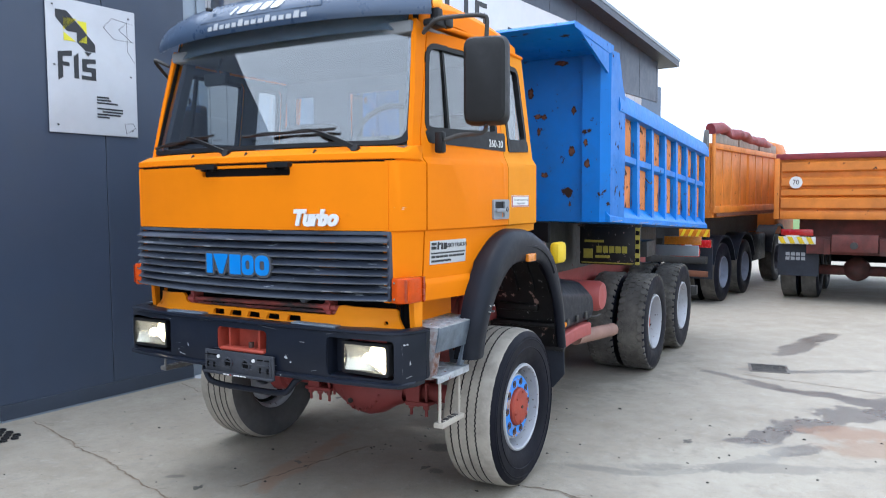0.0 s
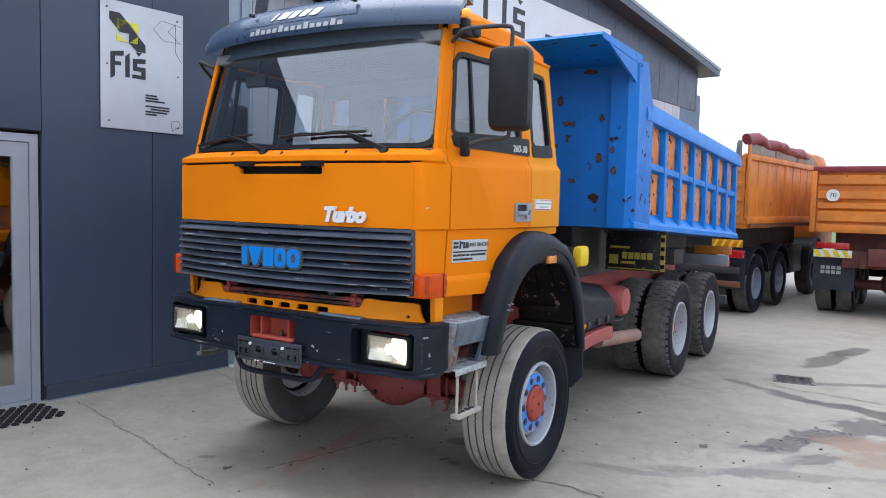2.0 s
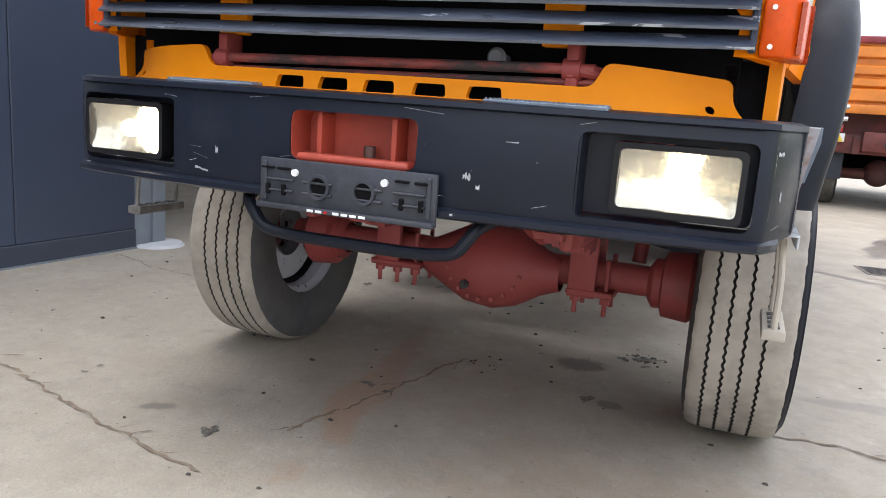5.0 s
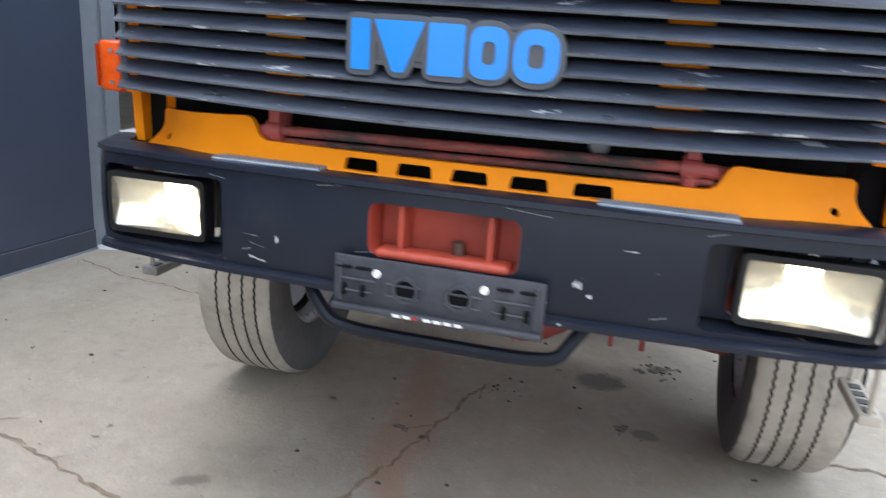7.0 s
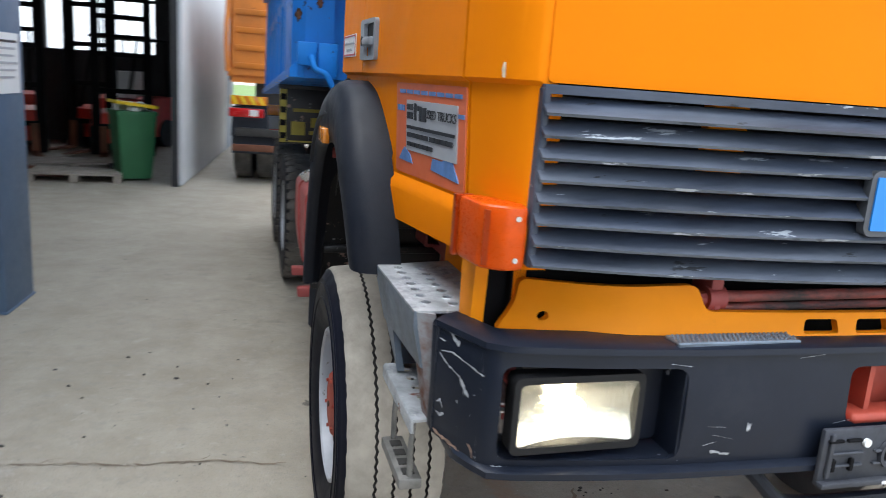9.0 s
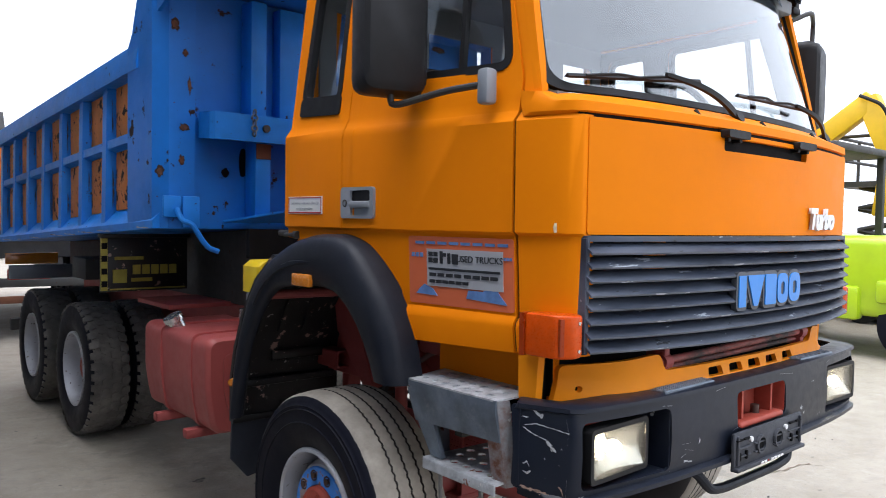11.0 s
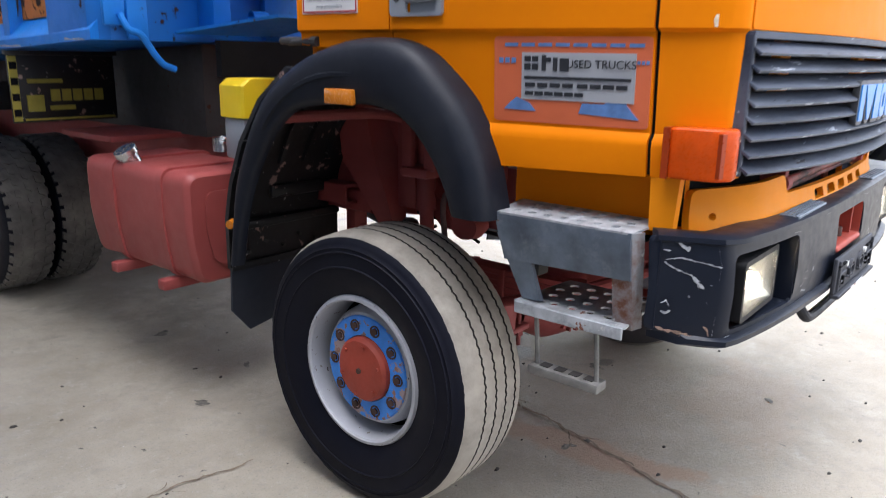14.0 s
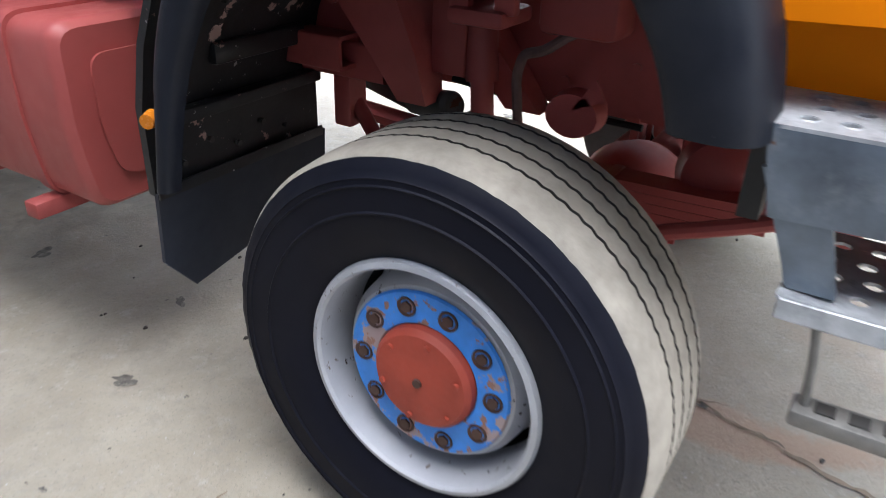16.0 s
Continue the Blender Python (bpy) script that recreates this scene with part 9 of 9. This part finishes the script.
for x in (-1.0, 0, 1.0):
    for y in (-1.2, 0, 1.2):
        cyl(bm, (x, y, 2.5), (x, y, 3.35), 0.03, 8)
part("cage", bm, STEEL, lift)
part("scissor_base", box(B(), -0.9, -1.1, 0.4, 0.9, 1.1, 0.9, 0.05), STEEL, lift)
for k in range(4):
    z = 0.9 + 0.39 * k
    for s in (1, -1):
        for x in (-0.7, 0.7):
            part("scissor_bar", cyl(B(), (x, s * 0.9, z), (x, -s * 0.9, z + 0.39), 0.05, 8), STEEL, lift)
for x in (-0.6, 0.6):
    for y in (-0.8, 0.8):
        part("wheel", cyl(B(), (x - 0.15, y, 0.3), (x + 0.15, y, 0.3), 0.3, 20), RUBBER, lift)

# far edge of the yard: grass verge, pale truck and a pale hedge line
bm = B()
box(bm, -60, 40, -0.05, 60, 90, 0.03)
verge = tagged(finish("grass_verge", bm, GRASS), "strip of mown grass beyond the yard", "grass", kind="structure")
wt = thing("white_truck", "white truck standing far off by the grass", "truck", m=pose(2.2, 31, 0))
part("cab", box(B(), -1.2, 0, 0.7, 1.2, 2.0, 3.1, 0.12), WHITE, wt)
part("side_window", box(B(), -0.6, -0.02, 2.0, 0.1, 0.02, 2.7, 0.03), RUBBER, wt)
part("mirror", box(B(), -1.45, 0.1, 1.9, -1.25, 0.25, 2.6, 0.04), RUBBER, wt)
part("load_body", box(B(), -1.24, 2.3, 1.1, 1.24, 8.5, 2.4, 0.05), PANEL, wt)
part("chassis", box(B(), -0.5, 0.2, 0.6, 0.5, 8.3, 1.0), STEEL, wt)
for y in (0.9, 6.0, 7.4):
    for s in (1, -1):
        plain_wheel(wt, Matrix.Translation((s * 1.02, y, 0.52)) @ pose(0, 0, 0, 0, 0, 0 if s > 0 else 180))

# ---- things in and before the hall ----
wbin = thing("wheelie_bin", "green wheeled rubbish bin with half-open yellow lid", "bin", m=pose(-2.98, 10.35, 0, 0, 0, 20))
bm = B()
loft(bm, [[(a * k, b * k, z) for a, b in rounded(rect(-0.27, -0.32, 0.27, 0.32), 0.05, 3)] for z, k in ((0.04, 0.78), (0.5, 0.9), (0.95, 1.0), (0.95, 1.06), (1.0, 1.06))])
part("tub", bm, GREEN, wbin)
bm = B()
loft(bm, [[(a, b * 0.9, 1.04 + 0.26 * (b + 0.33) * 0 + 0.30 * (0.3 - a) * 0.35 + dz) for a, b in rounded(rect(-0.29, -0.34, 0.30, 0.34), 0.06, 3)] for dz in (0.0, 0.04)])
part("lid", bm, YELLOW, wbin, "yellow lid held half open by rubbish")
bm = B()
rng = random.Random(5)
for k in range(7):
    bmesh.ops.create_icosphere(bm, subdivisions=1, radius=0.09, matrix=Matrix.Translation((rng.uniform(-0.2, 0.15), rng.uniform(-0.2, 0.2), 1.0 + rng.uniform(0, 0.05))))
part("rubbish", bm, WHITE, wbin)
for s in (1, -1):
    part("wheel", cyl(B(), (s * 0.2, 0.3, 0.1), (s * 0.27, 0.3, 0.1), 0.1, 20), RUBBER, wbin)

def forklift(label, m, top):
    fork = thing("forklift", label, "forklift", "forklifts in the hall", m=m)
    for x in (-0.42, 0.42):
        part("mast_rail", box(B(), x - 0.07, -0.1, 0.05, x + 0.07, 0.08, top, 0.01), DARK, fork)
    for k in range(5):
        part("mast_bar", box(B(), -0.35, -0.06, 0.5 + k * (top - 0.6) / 4, 0.35, 0.04, 0.58 + k * (top - 0.6) / 4), DARK, fork)
    for x in (-0.3, 0.3):
        bm = B()
        loft(bm, [[(x + dx, y, z + dz) for dx, dz in ((-0.06, 0), (0.06, 0), (0.06, h), (-0.06, h))] for y, z, h in ((-1.2, 0.04, 0.015), (-0.18, 0.04, 0.05), (-0.14, 0.05, 0.5), (-0.11, 0.05, 0.5))])
        part("fork", bm, RUST_PLATE, fork)
    bm = B()
    loft(bm, [[(x, y, z) for y, z in ((0.25, 0.22), (0.25, 0.75), (0.55, 0.82), (0.95, 0.70), (1.05, 0.98), (1.9, 1.02), (2.12, 0.85), (2.15, 0.35), (1.95, 0.22))] for x in (-0.52, 0.52)])
    part("body", bm, MACHINE_RED, fork, "red counterweight body")
    for x in (-0.48, 0.48):
        part("guard_post", pipe(B(), [(x, 0.35, 0.75), (x, 0.6, 1.5), (x, 0.75, 2.1)], 0.03, 8), DARK, fork)
        part("guard_post", pipe(B(), [(x, 1.85, 1.0), (x, 1.75, 2.1)], 0.03, 8, smooth=0), DARK, fork)
    part("overhead_guard", box(B(), -0.52, 0.65, 2.1, 0.52, 1.8, 2.15, 0.015), DARK, fork)
    part("seat", box(box(B(), -0.25, 1.1, 1.0, 0.25, 1.5, 1.12, 0.04), -0.25, 1.45, 1.05, 0.25, 1.58, 1.5, 0.04), WHITE, fork)
    for y in (0.4, 1.7):
        for x in (-0.45, 0.45):
            part("wheel", cyl(B(), (x - 0.1, y, 0.28), (x + 0.1, y, 0.28), 0.28, 24), RUBBER, fork)


forklift("red forklift with lowered forks parked behind the column", HALLM @ pose(-2.75, 8.5, 0, 0, 0, 78), 2.1)
forklift("dark forklift with raised mast standing in the hall", HALLM @ pose(-3.2, 10.6, 0, 0, 0, 25), 3.2)
forklift("dark forklift with raised mast standing in the hall", HALLM @ pose(-6.6, 11.2, 0, 0, 0, 15), 3.0)
forklift("dark forklift with raised mast standing in the hall", HALLM @ pose(-5.0, 11.6, 0, 0, 0, -10), 2.7)
forklift("dark forklift with raised mast standing in the hall", HALLM @ pose(-2.3, 11.9, 0, 0, 0, -20), 3.4)
forklift("dark forklift with raised mast standing in the hall", HALLM @ pose(-1.55, 11.0, 0, 0, 0, 12), 3.1)
for k, (x, y, a) in enumerate(((-1.9, 9.3, 20), (-1.5, 8.15, 8), (-5.6, 9.2, -15))):
    pal = thing("pallet", "flat wooden pallet on the hall floor", "pallet", "pallets on the hall floor", m=HALLM @ pose(x, y, 0, 0, 0, a))
    for i in range(7):
        part("plank", box(B(), -0.6, -0.4 + i * 0.118, 0.10, 0.6, -0.31 + i * 0.118, 0.122), WOOD, pal)
    for i in range(3):
        part("bearer", box(B(), -0.6 + 0.55 * i, -0.4, 0.0, -0.5 + 0.55 * i, 0.4, 0.10), WOOD, pal)
for k, (x, y, w, h) in enumerate(((-6.5, 6.0, 1.2, 1.7), (-7.5, 9.5, 1.6, 1.4), (-5.0, 12.2, 1.4, 1.6), (-8.8, 3.5, 1.5, 1.8))):
    sh = thing("storage_rack", "dark storage rack deep in the hall", "rack", "racks in the hall", m=HALLM @ pose(x, y, 0))
    for i in range(4):
        part("shelf", box(B(), -w / 2, -0.5, 0.1 + i * h / 3.2, w / 2, 0.5, 0.16 + i * h / 3.2), DARK, sh)
    for a in (-1, 1):
        for b in (-1, 1):
            part("upright", box(B(), a * w / 2 - 0.04, b * 0.48 - 0.04, 0, a * w / 2 + 0.04, b * 0.48 + 0.04, h + 0.15), DARK, sh)
    part("crate", box(B(), -w / 3, -0.4, 0.165 + h / 3.2, w / 3, 0.4, 0.16 + h / 3.2 + 0.35, 0.02), MACHINE_RED if k == 1 else STEEL, sh)

# ---- cracks and stains of the yard ----
crack([(-2.95, 0.42), (-2.08, 0.19), (-1.56, 0.08), (-0.79, -0.12), (-0.45, -0.2)], 0.014, 3)
crack([(-2.89, 1.91), (-2.43, 1.78), (-1.94, 1.71), (-1.3, 1.64)], 0.011, 20)
crack([(1.19, 1.09), (1.48, 1.11), (1.76, 1.06), (2.8, 0.85)], 0.014, 30)
crack([(-0.1, 1.25), (-0.16, 1.09), (-0.23, 0.77), (-0.31, 0.44), (-0.38, 0.18)], 0.018, 40)
crack([(2.0, 5.0), (2.6, 4.9), (3.6, 4.75)], 0.014, 60)
rng = random.Random(11)
SPOTS = [(-0.61, 0.05, 0.035), (-0.35, 0.73, 0.03), (-1.15, 2.24, 0.04), (-0.74, 2.46, 0.03), (-0.8, 3.2, 0.04), (0.70, 0.22, 0.02), (1.96, 2.5, 0.045), (0.494, 1.061, 0.042), (0.626, 1.736, 0.05), (0.55, 1.68, 0.03), (0.70, 1.76, 0.028), (0.66, 1.62, 0.022), (-0.25, 0.69, 0.02)]
for k in range(70):
    SPOTS.append((rng.uniform(-2.7, 3.5), rng.uniform(-1.6, 5.5), rng.uniform(0.004, 0.014)))
for k, (x, y, r) in enumerate(SPOTS):
    blot("oil_spot", x, y, r, r * rng.uniform(0.5, 0.9), rng.uniform(0, 3), OILSTAIN, "small dark oil spot on the concrete", 100 + k, 0.004, 0.75, 26)
drain = tagged(finish("drain_grate", box(B(), -0.2, -0.2, 0.0, 0.2, 0.2, 0.006), WET), "square steel drain grate set in the concrete", "drain")
drain.matrix_world = pose(2.22, 5.42, 0.0, 0, 0, 10)
for k in range(7):
    part("bar", box(B(), -0.17, -0.17 + k * 0.05, 0.006, 0.17, -0.148 + k * 0.05, 0.010), STEEL, drain)

# small chips and crumbs of dirt lying on the yard
rng = random.Random(41)
bm = B()
for k in range(150):
    cx, cy = rng.uniform(-2.6, 3.6), rng.uniform(-1.2, 3.2)
    r = rng.uniform(0.003, 0.010) * (1.6 if k % 9 == 0 else 1.0)
    turn = rng.uniform(0, 6.28)
    ring = []
    for j in range(6):
        a = turn + j * math.pi / 3
        q = r * rng.uniform(0.6, 1.3)
        ring.append((cx + q * math.cos(a) * 1.4, cy + q * math.sin(a)))
    loft(bm, [[(x, y, 0.0) for x, y in ring], [(cx + (x - cx) * 0.6, cy + (y - cy) * 0.6, r * 0.7) for x, y in ring]])
for k in range(34):
    cx, cy = (rng.gauss(-0.03, 0.07), rng.gauss(1.22, 0.08)) if k % 3 == 0 else (rng.gauss(0.63, 0.07), rng.gauss(1.74, 0.07))
    r = rng.uniform(0.003, 0.008)
    ring = [(cx + 1.5 * r * rng.uniform(0.6, 1.2) * math.cos(j * math.pi / 3), cy + r * rng.uniform(0.6, 1.2) * math.sin(j * math.pi / 3)) for j in range(6)]
    loft(bm, [[(x, y, 0.0) for x, y in ring], [(cx + (x - cx) * 0.5, cy + (y - cy) * 0.5, r * 0.8) for x, y in ring]])
tagged(finish("debris", bm, CRUMB), "dark crumbs of dirt scattered over the concrete", "debris", kind="stuff")
